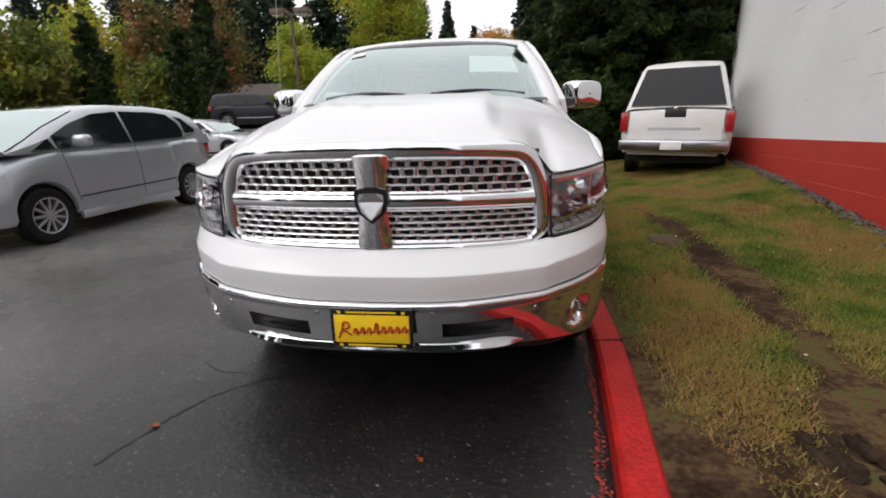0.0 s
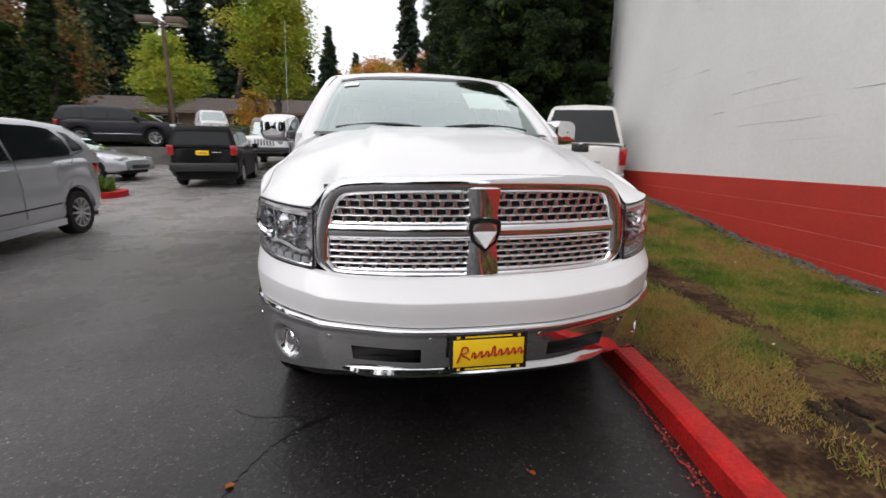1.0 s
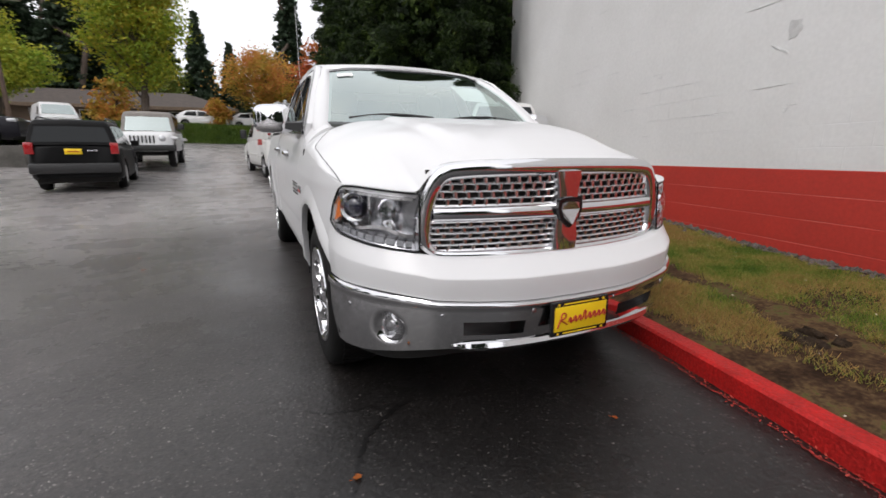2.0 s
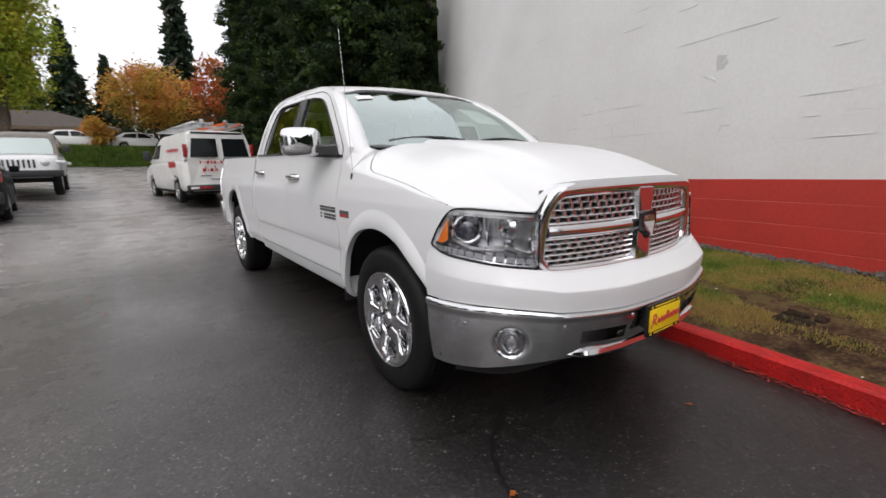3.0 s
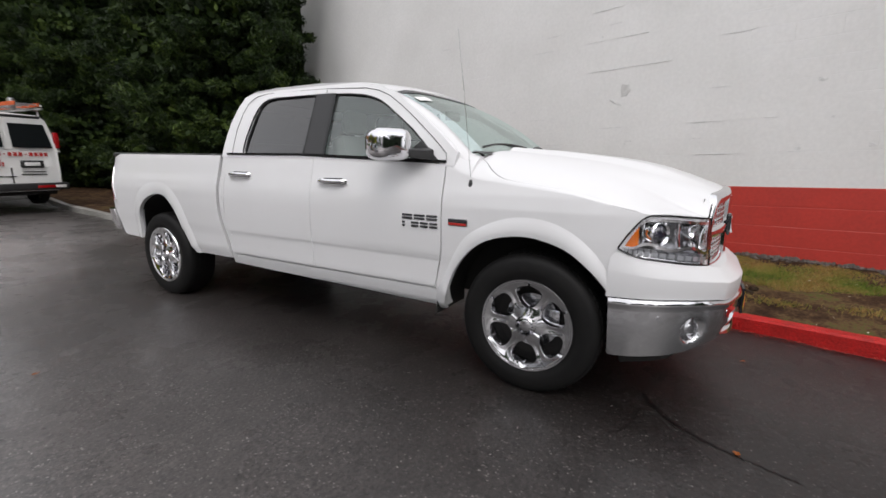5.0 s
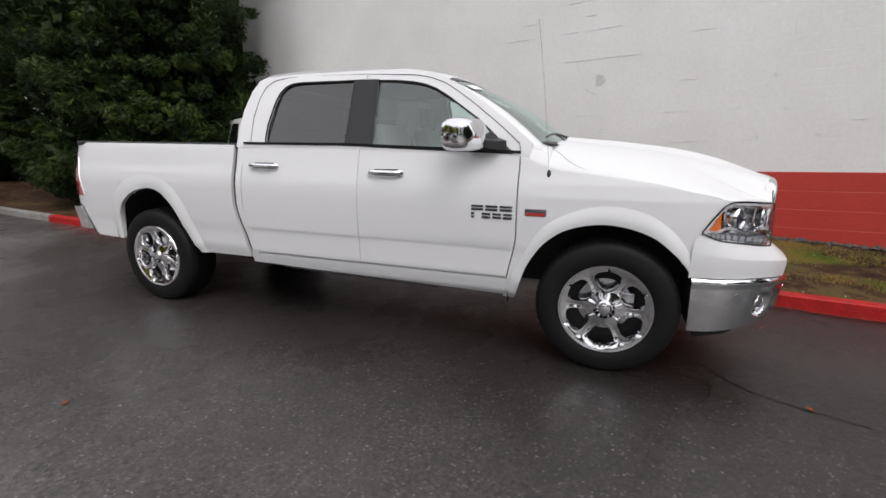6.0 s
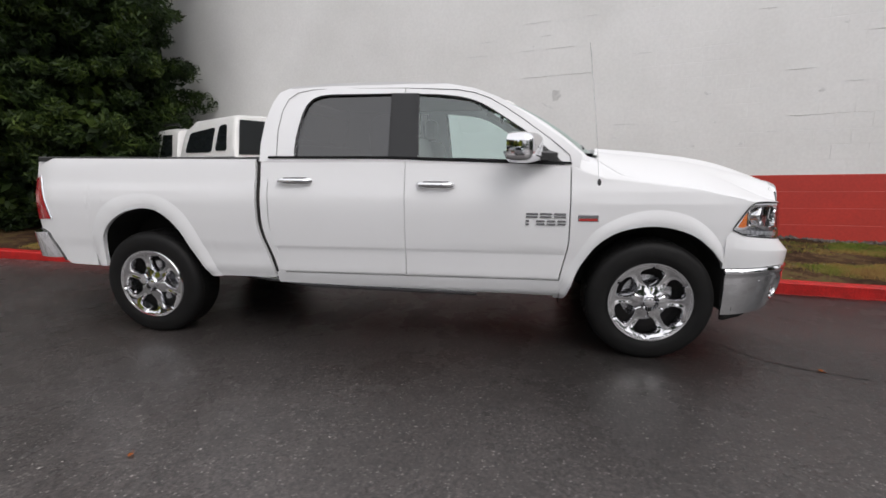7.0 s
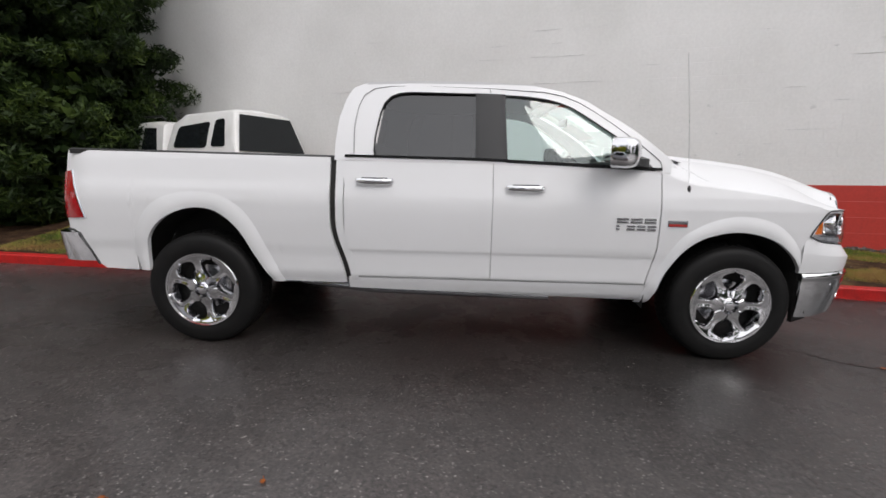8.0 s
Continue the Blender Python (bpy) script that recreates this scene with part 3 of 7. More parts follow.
def build_island():
    cx, cy = -8.6, 8.3
    ring = []
    for i in range(40):
        a = 2 * math.pi * i / 40
        c, s = math.cos(a), math.sin(a)
        x = cx + 2.45 * math.copysign(abs(c) ** 0.6, c)
        y = cy + 0.8 * math.copysign(abs(s) ** 0.8, s) + 0.12 * (x - cx)
        ring.append((x, y, height(x, y)))
    bm = sweep(ring, [(-0.08, -0.1), (0.08, -0.1), (0.08, 0.13), (-0.08, 0.13)], closed=True)
    isl = link("traffic_island", bm, REDPAINT)
    tagged(isl, "kerbed planting island with red painted edge", "traffic island", kind="structure")
    bm = bmesh.new()
    bm.faces.new([bm.verts.new((x, y, z + 0.11)) for x, y, z in ring])
    part("turf", bm, BANKGREEN, isl)


build_ground()
build_lawn()
build_kerb()
build_wall()
build_terrace()
build_island()


# ---- marks on the asphalt ----
def ribbon(name, pts, width, material, seed, label=""):
    """A thin ragged line laid over the asphalt."""
    rnd = random.Random(seed)
    line = cat([(x, y, 0) for x, y in pts], 10 * len(pts))
    bm = bmesh.new()
    rows = []
    for i, p in enumerate(line):
        d = (line[min(i + 1, len(line) - 1)] - line[max(i - 1, 0)]).normalized()
        side = Vector((-d.y, d.x, 0))
        q = p + side * rnd.uniform(-0.009, 0.009)
        w = width * rnd.uniform(0.25, 1.0)
        rows.append([bm.verts.new((q + side * o).to_tuple()[:2] + (height(q.x, q.y) + 0.0035,)) for o in (-w, w)])
    for r0, r1 in zip(rows, rows[1:]):
        bm.faces.new((r0[0], r0[1], r1[1], r1[0]))
    return part(name, bm, material, GROUND, label, smooth=False)


CRACK = shade("crack_tar", (0.004, 0.004, 0.004), 0.35, second=(0.008, 0.007, 0.007), scale=20)
RUNPAINT = shade("thin_red_paint", (0.40, 0.030, 0.022), 0.6, second=(0.09, 0.018, 0.014), scale=25, amount=0.9)
GROUND = bpy.data.objects["ground"]
ribbon("crack", [(-0.60, -0.62), (-0.69, -0.66), (-0.77, -0.70), (-0.91, -0.83), (-0.99, -0.97), (-1.02, -1.06), (-1.10, -1.30)], 0.013, CRACK, 1, "dark crack in the asphalt")
ribbon("crack", [(-0.77, -0.70), (-0.86, -0.62), (-1.02, -0.60), (-1.15, -0.52)], 0.005, CRACK, 2)
ribbon("crack", [(-0.63, 9.62), (-0.30, 9.45), (-0.05, 9.25), (0.18, 9.15)], 0.014, CRACK, 3)
for k, (a, b, off) in enumerate(((-2.3, -1.5, 0.060), (-1.45, -0.95, 0.052), (-0.90, -0.30, 0.032), (-0.2, 0.5, 0.03))):
    ribbon("paint_run", [(kerb_x(y) - off + 0.006 * math.sin(23 * y), y) for y in span(a, b, 9)], 0.008, RUNPAINT, 20 + k, "red paint run onto the asphalt" if k == 0 else "")

# ---- the white pickup ----
SIDE_Z = (0.40, 0.45, 0.52, 0.545, 0.56, 0.60, 0.70, 0.735, 0.752, 0.95, 1.08, 1.16, 1.22, 1.30, 1.37, 1.42)
SIDE_X = (0.90, 0.945, 0.966, 0.970, 0.983, 0.982, 0.986, 0.9878, 0.9945, 1.003, 1.000, 0.985, 0.966, 0.948, 0.932, 0.915)
FRONT_OUT = [(0.645, 0.40), (0.60, 0.52), (0.52, 0.69), (0.45, 0.82), (0.37, 0.92), (0.2, 1.01), (0.02, 1.045), (-0.18, 1.01), (-0.34, 0.90), (-0.45, 0.745), (-0.485, 0.665)]
FRONT_IN = [(0.565, 0.40), (0.535, 0.49), (0.48, 0.65), (0.37, 0.81), (0.22, 0.905), (0.01, 0.938), (-0.20, 0.89), (-0.34, 0.79), (-0.425, 0.69), (-0.44, 0.655)]
REAR_OUT = [(4.235, 0.555), (4.25, 0.80), (4.12, 1.03), (3.89, 1.13), (3.62, 1.12), (3.41, 0.985), (3.26, 0.70), (3.165, 0.495)]
REAR_IN = [(4.165, 0.555), (4.14, 0.80), (4.01, 0.95), (3.82, 1.022), (3.63, 1.0), (3.47, 0.87), (3.36, 0.67), (3.25, 0.495)]


def side_x(y, z):
    x = lerp(z, SIDE_Z, SIDE_X)
    if y < -0.15:
        x -= 0.05 * ((-0.15 - y) / 0.35) ** 2
    if y > 4.5:
        x -= 0.06 * ((y - 4.5) / 0.28) ** 2.5
    return x


def shut_z(y):
    """Height of the hood's shut line along the wing."""
    return lerp(y, (-0.95, -0.62, -0.51, -0.23, 0.13, 0.34, 0.46, 0.6), (1.045, 1.095, 1.118, 1.178, 1.222, 1.248, 1.285, 1.338))


def arch_low(y, curve, otherwise):
    ys = [p[0] for p in curve]
    zs = [p[1] for p in curve]
    if y <= min(ys) or y >= max(ys):
        return otherwise
    o = np.argsort(ys)
    return lerp(y, [ys[i] for i in o], [zs[i] for i in o])


def flare(s, outer, inner):
    """The wheel-arch lip between two curves, rolled under at its inner edge."""
    n = 40
    o, i = cat([(0, *p) for p in outer], n), cat([(0, *p) for p in inner], n)

    def at(k, v):
        a, b = o[k], i[k]
        w = min(v, 1.0)
        p = a.lerp(b, w)
        bulge = (-0.001, 0.005, 0.010, 0.013, 0.013, 0.009, -0.006, -0.025)[int(round(v * 5)) if v <= 1 else 5 + int(round((v - 1) * 2))]
        x = side_x(a.y, a.z) + 0.002 + bulge
        return (s * x, p.y, p.z)
    return grid(at, range(n), (0, 0.2, 0.4, 0.6, 0.8, 1.0, 1.5, 2.0))


def wheel_parts(parent, s, y, x_face=0.965, turned=2):
    """Tyre with tread blocks, chrome six-spoke rim, hub cap, brake disc."""
    c = (0, 0, 0)
    w = root("wheel", pose(s * x_face, y, 0.412), "", "")
    w.parent = parent
    prof = [(0.00, 0.275), (0.012, 0.29), (0.016, 0.33), (0.013, 0.37), (0.004, 0.395), (-0.012, 0.410), (-0.035, 0.4175), (-0.135, 0.420),
            (-0.235, 0.4175), (-0.258, 0.408), (-0.275, 0.38), (-0.275, 0.30)]
    bm = lathe([(s * a, r) for a, r in prof], "x", c, 72)
    part("tyre", bm, RUBBER, w)
    bm = bmesh.new()
    for k in range(60):
        a = 2 * math.pi * k / 60
        for row, xo in enumerate((-0.066, -0.112, -0.158, -0.204)):
            b = box(-0.020, 0.020, -0.015, 0.015, -0.005, 0.0010)
            m = Matrix.Rotation(a + (row % 2) * 0.05, 4, "X") @ Matrix.Translation((s * xo, 0, 0.4215)) @ Matrix.Rotation(0.25 * (1 if row % 2 else -1), 4, "Z")
            b.transform(m)
            tmp = bpy.data.meshes.new("t")
            b.to_mesh(tmp)
            b.free()
            bm.from_mesh(tmp)
            bpy.data.meshes.remove(tmp)
    part("tread", bm, RUBBER, w, smooth=False)
    rim = [(0.010, 0.278), (0.016, 0.274), (0.014, 0.264), (-0.002, 0.258), (-0.02, 0.252), (-0.07, 0.238), (-0.16, 0.230), (-0.26, 0.25)]
    part("rim", lathe([(s * a, r) for a, r in rim], "x", c, 72), CHROME, w, "polished chrome rim")
    bm = bmesh.new()
    for k in range(6):
        a0 = radians(turned) + 2 * math.pi * k / 6

        def spoke(u, v):
            r = 0.062 + (0.262 - 0.062) * u
            half = lerp(r, (0.062, 0.090, 0.104, 0.110, 0.118, 0.130, 0.155, 0.185, 0.205, 0.220, 0.230, 0.237, 0.262), (0.0325, 0.0471, 0.0545, 0.046, 0.037, 0.030, 0.0265, 0.0275, 0.033, 0.046, 0.068, 0.1241, 0.1375))
            a = a0 + (v - 0.5) * 2 * min(half / r, math.pi / 6)
            hollow = -0.020 * math.sin(math.pi * min(1, u * 1.02)) + 0.006 * u
            groove = 0.005 * math.exp(-((v - 0.5) / 0.22) ** 2) * step(0.15, 0.4, u) * step(1.0, 0.7, u)
            lift = -0.050 if v in (0.0, 1.0) else -0.006 if v in (0.03, 0.97) else 0.0
            if r > 0.238:
                lift *= step(0.262, 0.238, r)
            return (s * (0.006 + hollow - groove + lift), r * math.cos(a), r * math.sin(a))
        grid(spoke, span(0, 1, 34), (0.0, 0.03, 0.10, 0.2, 0.3, 0.4, 0.5, 0.6, 0.7, 0.8, 0.90, 0.97, 1.0), bm)
    part("spokes", bm, CHROME, w, "six chrome-clad spokes")
    cap = [(0.014, 0.0), (0.014, 0.025), (0.010, 0.034), (0.0, 0.038), (-0.006, 0.046), (-0.012, 0.082), (-0.05, 0.088)]
    part("hub_cap", lathe([(s * a, r) for a, r in cap], "x", c, 40), CHROME, w)
    for k in range(6):
        a = 2 * math.pi * k / 6
        part("lug_nut", lathe([(s * 0.004, 0.0), (s * 0.004, 0.008), (s * -0.02, 0.009)], "x", (0, 0.064 * math.cos(a), 0.064 * math.sin(a)), 8), SATIN, w)
    part("brake_disc", lathe([(s * -0.115, 0.0), (s * -0.115, 0.165), (s * -0.14, 0.165)], "x", c, 40), SATIN, w)
    part("wheel_back", lathe([(s * -0.15, 0.0), (s * -0.15, 0.245)], "x", c, 40), DARK, w)
    part("caliper", box(s * -0.09, s * -0.14, -0.17, -0.09, -0.07, 0.09, 0.01), SATIN, w)
    return w


def build_truck():
    T = root("pickup_truck", pose(0, 0, 0), "white crew-cab pickup with chrome grille and bumper, wet from rain", "pickup truck")
    front_low = lambda y: arch_low(y, FRONT_OUT, 0.41)
    rear_low = lambda y: arch_low(y, REAR_OUT, 0.50 if y < 3.6 else lerp(y, (4.24, 4.50, 4.62, 4.78), (0.555, 0.565, 0.66, 0.82)))
    cabtop = lambda y: lerp(y, (0.5, 0.9, 1.8, 2.8), (1.335, 1.352, 1.385, 1.395))

    for s in (-1, 1):
        # wings
        ys = span(-0.486, 0.640, 80)
        def wing(y, v):
            near = step(-0.25, -0.486, y)
            lo = front_low(y) - 0.004
            lead = 0.115 * near * step(0.55, 1.0, v)
            hi = shut_z(y - lead) - 0.004 - 0.012 * near
            z = lo + (hi - lo) * v
            yy = min(y, 0.552 + 0.056 * step(0.85, 0.5, z)) - 0.125 * near * lerp(z, (0.915, 1.01, 1.078), (0.0, 0.42, 0.9))
            return (s * side_x(yy, z), yy, z)
        part("front_wing", flange(grid(wing, ys, span(0, 1, 24)), (-s * 0.03, 0, 0)), PAINT, T)
        part("arch_flare", flare(s, FRONT_OUT, FRONT_IN), PAINT, T)
        part("arch_flare", flare(s, REAR_OUT, REAR_IN), PAINT, T)
        # doors
        for y0, y1, rear in ((0.560, 1.6845, False), (1.6885, 2.715, True)):
            def edge(y, z, y0=y0, y1=y1, rear=rear):
                f = (y - y0) / (y1 - y0)
                a = y0 + (0.055 * step(0.85, 0.5, z) if not rear else 0.0)
                b = y1 - (0.075 * step(0.9, 0.5, z) - 0.03 * step(1.2, 1.4, z) if rear else 0.0)
                return a + (b - a) * f

            def at(y, v, edge=edge):
                z = 0.548 + (cabtop(y) - 0.548) * v
                yy = edge(y, z)
                return (s * side_x(yy, z), yy, z)
            zs = [(z - 0.548) / 0.83 for z in (0.548, 0.556, 0.57, 0.60, 0.65, 0.70, 0.73, 0.738, 0.748, 0.76, 0.82, 0.9, 1.0, 1.08, 1.14, 1.2, 1.26, 1.32, 1.378)]
            d = part("door", flange(grid(at, span(y0, y1, 30), zs), (-s * 0.03, 0, 0)), PAINT, T)
            yc, zc = (2.505, 1.232) if rear else (1.465, 1.203)
            hx = side_x(yc, zc)
            bm = sweep([(s * (hx + o), yy, zc + 0.012 * (yy - yc)) for yy, o in ((yc - 0.125, 0.004), (yc - 0.11, 0.028), (yc - 0.05, 0.038), (yc + 0.05, 0.038), (yc + 0.11, 0.028), (yc + 0.125, 0.004))],
                       circle(0.013, 10, 0.019))
            part("handle", bm, CHROME, d, "chrome pull handle")
            # flat black sheet just proud of the door, behind the handle
            bm = grid(lambda u, v: (s * (hx + 0.003 - 0.0 * u), yc + 0.09 * u, zc + 0.024 * v), span(-1, 1, 9), span(-1, 1, 5))
            part("handle_recess", bm, BLACK, d)
            bm = sweep([(s * (side_x(yy, cabtop(yy)) + 0.004), yy, cabtop(yy) + 0.008) for yy in span(y0, y1, 12)], [(-0.008, -0.008), (0.008, -0.008), (0.008, 0.008), (-0.008, 0.008)])
            part("belt_moulding", bm, GLOSSBLACK, d)
        # sill
        ys = span(0.565, 2.70, 40)
        def sill(y, v):
            z = 0.418 + 0.02 * (y - 0.56) + (0.544 - 0.418 - 0.02 * (y - 0.56)) * v
            return (s * side_x(y, z), y, z)
        part("sill", flange(grid(sill, ys, span(0, 1, 8)), (-s * 0.1, 0, 0)), PAINT, T)
        # rear cab corner strip
        def corner(y, v):
            z = 0.52 + (1.385 - 0.52) * v
            y2 = y - (0.10 * step(0.95, 0.5, z))
            return (s * side_x(y2, z), y2, z)
        part("cab_corner", flange(grid(corner, span(2.722, 2.776, 5), span(0, 1, 24)), (-s * 0.03, 0, 0)), PAINT, T)
        def seam(y, v):
            z = 0.50 + 0.90 * v
            y2 = y - 0.10 * step(0.95, 0.5, z)
            return (s * (side_x(y2, z) - 0.028), y2, z)
        part("cab_gap", grid(seam, (2.765, 2.80, 2.83), span(0, 1, 20)), DARK, T)
        # bed side
        def bed(u, v):
            y = u
            lo = rear_low(y) - (0.004 if 3.17 < y < 4.24 else 0)
            hi = 1.388 + 0.012 * (y - 2.8)
            z = lo + (hi - lo) * v
            yy = y - (0.10 * step(0.95, 0.5, z) * step(3.1, 2.81, y))
            return (s * side_x(yy, z), yy, z)
        ys = span(2.820, 3.16, 14) + span(3.17, 4.245, 70) + span(4.255, 4.77, 24)
        part("bed_side", flange(grid(bed, ys, span(0, 1, 26)), (-s * 0.06, 0, 0)), PAINT, T)
        bm = sweep([(s * 0.872, y, 1.382 + 0.012 * (y - 2.8)) for y in span(2.80, 4.715, 12)], [(-0.045, -0.02), (0.045, -0.02), (0.045, 0.012), (0.03, 0.02), (-0.03, 0.02), (-0.045, 0.012)])
        part("bed_rail_cap", bm, BLACK, T, "black plastic bed rail cap")
        part("bed_inner_side", box(s * 0.80, s * 0.84, 2.86, 4.74, 1.05, 1.385), PAINT, T)
        part("bed_ledge", box(s * 0.56, s * 0.84, 2.86, 4.74, 1.04, 1.06), BLACK, T)
        # tail lamp wraps the rear corner
        def tail(u, v):
            y = lerp(v, (0, 1), (4.600, 4.705)) * (1 - u) + 4.776 * u
            z = 0.935 + 0.33 * v - 0.01 * u
            y2 = y
            return (s * (side_x(y, z) + 0.006), y2, z)
        part("tail_lamp", flange(grid(tail, span(0, 1, 6), span(0, 1, 8)), (-s * 0.05, 0, 0)), REDLENS, T, "red tail lamp lens")
        trim = [(s * (side_x(lerp(v, (0, 1), (4.592, 4.698)), 0.935 + 0.33 * v) + 0.004), lerp(v, (0, 1), (4.592, 4.698)), 0.93 + 0.34 * v) for v in span(0, 1, 8)]
        part("tail_lamp_trim", sweep(trim, circle(0.007, 6), up=(s, 0, 0)), SATIN, T)
        part("tail_lamp_back", box(s * 0.78, s * 0.885, 4.768, 4.785, 0.93, 1.27, 0.006), REDLENS, T)
        # wheel wells
        for yc, zc, r in ((0.045, 0.40, 0.56), (3.73, 0.44, 0.60)):
            bm = grid(lambda a, x: (s * x, yc + r * math.cos(a), zc + r * math.sin(a) * 0.98), span(-0.05 if yc < 1 else 0.22, math.pi + (0.05 if yc < 1 else -0.12), 24), (0.965, 0.80, 0.58))
            part("wheel_liner", bm, DARK, T)
            part("wheel_liner", box(s * 0.56, s * 0.58, yc - 0.5, yc + 0.5, 0.56, 1.05), DARK, T)
        part("liner_front", box(s * 0.58, s * 0.918, -0.478, -0.458, 0.36, 0.86), DARK, T)
        wheel_parts(T, s, 0.0)
        wheel_parts(T, s, 3.797, turned=20)

    # hood with a raised centre; its front edge follows the grille surround and the lamps
    HF = cat([(0, -0.918, 1.203), (0.25, -0.911, 1.201), (0.46, -0.888, 1.194), (0.56, -0.869, 1.178), (0.612, -0.857, 1.148), (0.648, -0.850, 1.108), (0.680, -0.846, 1.076),
              (0.75, -0.828, 1.079), (0.84, -0.750, 1.090), (0.895, -0.668, 1.096), (0.925, -0.590, 1.092)], 56)

    def crown(x, y, xr):
        zl = shut_z(min(y, 0.34))
        zc = lerp(y, (-0.95, -0.88, -0.8, -0.7, -0.6, -0.45, -0.3, 0.0, 0.3, 0.5), (1.203, 1.233, 1.260, 1.287, 1.310, 1.342, 1.368, 1.405, 1.430, 1.443))
        g = 1.0 if xr < 0.35 else 1 - ((xr - 0.35) / 0.65) ** lerp(y, (-0.4, 0.1, 0.35), (1.8, 2.3, 3.4))
        dome = 0.024 * step(0.48, 0.42, x) * step(-0.92, -0.5, y)
        return zl + (zc - zl) * g + dome - 0.010

    def hood_inset(y):
        return lerp(y, (-0.72, -0.50, 0.17, 0.22, 0.28, 0.34, 0.40), (0.006, 0.036, 0.040, 0.052, 0.085, 0.140, 0.190))

    def hood(i, v):
        f = HF[abs(i)]
        xr = f.x / 0.925
        yr = 0.30 + 0.10 * xr ** 2
        y = yr + (f.y - yr) * v
        side = side_x(y, shut_z(min(y, 0.34)))
        X = side - hood_inset(y)
        w = step(0.45, 1.0, v)
        x = xr * X * (1 - w) + f.x * w
        e = xr * (X / side) * (1 - w) + xr * w
        z = crown(x, y, e) + (f.z - crown(f.x, f.y, xr)) * step(0.50, 1.0, v) ** 1.6
        return (-x if i < 0 else x, y, z)
    bm = flange(grid(hood, range(-55, 56), [0, .02, .05] + span(.1, .70, 18) + span(.73, 1.0, 20)), (0, 0.012, -0.03))
    part("hood", bm, PAINT, T, "white hood with raised power dome", sharp=50)
    # dark bead drawn for the shade in the hood's front shut line
    shut_line = [(-HF[i].x, HF[i].y - 0.003, HF[i].z - 0.006) for i in range(33, 0, -1)] + [(HF[i].x, HF[i].y - 0.003, HF[i].z - 0.006) for i in range(34)]
    part("hood_seal", sweep(shut_line, circle(0.0055, 6), up=(0, -1, 0.3)), DARK, T)
    # wing tops between the hood's edge and the flank, and up to the windscreen's foot
    def hood_edge(k):
        v = k / 60
        x, y, z = hood(55, v)
        return Vector((x, y, z))
    rim = [hood_edge(k) for k in range(0, 58)]
    for s in (-1, 1):
        def wing_top(k, v):
            p = rim[k]
            zo = shut_z(p.y) - 0.004
            q = Vector((side_x(p.y, zo) - 0.001, p.y, zo))
            r = q.lerp(p + Vector((0.004, 0.003, -0.001)), v)
            r.z += 0.010 * math.sin(math.pi * v) * step(0.0, 0.06, (p - q).length)
            return (s * r.x, r.y, r.z)
        part("wing_top", flange(grid(wing_top, range(0, 58), span(0, 1, 7)), (0, 0, -0.02)), PAINT, T, sharp=60)
        part("hood_gap", sweep([(s * (p.x + 0.002), p.y + 0.001, p.z - 0.003) for p in rim], circle(0.0022, 6)), DARK, T)

        def shoulder(y, v):
            zo = shut_z(y) - 0.005
            xo = side_x(y, zo)
            zi = lerp(y, (0.36, 0.42, 0.50, 0.60), (1.372, 1.385, 1.418, 1.475))
            xi = lerp(y, (0.36, 0.41, 0.50, 0.60), (0.760, 0.785, 0.815, 0.83))
            return (s * (xo + (xi - xo) * v), y, zo + (zi - zo) * math.sin(v * math.pi / 2) ** 0.9)
        part("wing_shoulder", flange(grid(shoulder, span(0.385, 0.555, 12), span(0, 1, 12)), (0, 0, -0.02)), PAINT, T, sharp=60)

    # front fascia between grille and bumper
    UP = [(0, -0.975, 0.792), (0.30, -0.97, 0.793), (0.55, -0.935, 0.80), (0.66, -0.90, 0.815), (0.75, -0.85, 0.83), (0.85, -0.765, 0.845), (0.915, -0.66, 0.86), (0.948, -0.56, 0.878), (0.962, -0.485, 0.90)]
    LO = [(0, -1.058, 0.612), (0.30, -1.05, 0.618), (0.60, -0.985, 0.637), (0.70, -0.935, 0.65), (0.80, -0.86, 0.662), (0.88, -0.765, 0.668), (0.935, -0.665, 0.668), (0.962, -0.565, 0.665), (0.97, -0.475, 0.662)]
    BO = [(0, -1.015, 0.398), (0.30, -1.01, 0.402), (0.58, -0.95, 0.415), (0.70, -0.89, 0.405), (0.79, -0.82, 0.39), (0.87, -0.73, 0.372), (0.915, -0.64, 0.36), (0.94, -0.555, 0.35), (0.948, -0.485, 0.345)]
    N = 65
    up, lo, bo = cat(UP, N), cat(LO, N), cat(BO, N)

    def both(fn, vs, skip=None):
        bm = bmesh.new()
        grid(lambda i, v: fn(i, v, -1 if i < 0 else 1), [i for i in range(-N + 1, N)], vs, bm, skip)
        return bm

    def fascia(i, v, s):
        a, b = up[abs(i)], lo[abs(i)]
        p = a.lerp(b, v)
        q = up[min(abs(i) + 1, N - 1)] - up[max(abs(i) - 1, 0)]
        nrm = Vector((-q.y, q.x, 0)).normalized() * -1
        nrm = Vector((abs(nrm.x), -abs(nrm.y), 0))
        w = min(v / 0.42, 1.0) if v < 0.40 or v > 0.44 else 0.952 + 0.048 * math.sin((v - 0.40) / 0.04 * math.pi / 2)
        p = Vector((a.x + (b.x - a.x) * w, a.y + (b.y - a.y) * w, p.z))
        k = 0.008 * math.sin(math.pi * v)
        p = p + nrm * k
        return (s * p.x, p.y, p.z)
    part("front_fascia", flange(both(fascia, [0, .03, .08, .15, .22, .29, .33, .36, .385, .40, .41, .42, .43, .44, .46, .50, .55, .62, .70, .80, .90, .95, .98, 1]), (0, 0.05, -0.002)), PAINT, T, sharp=60)

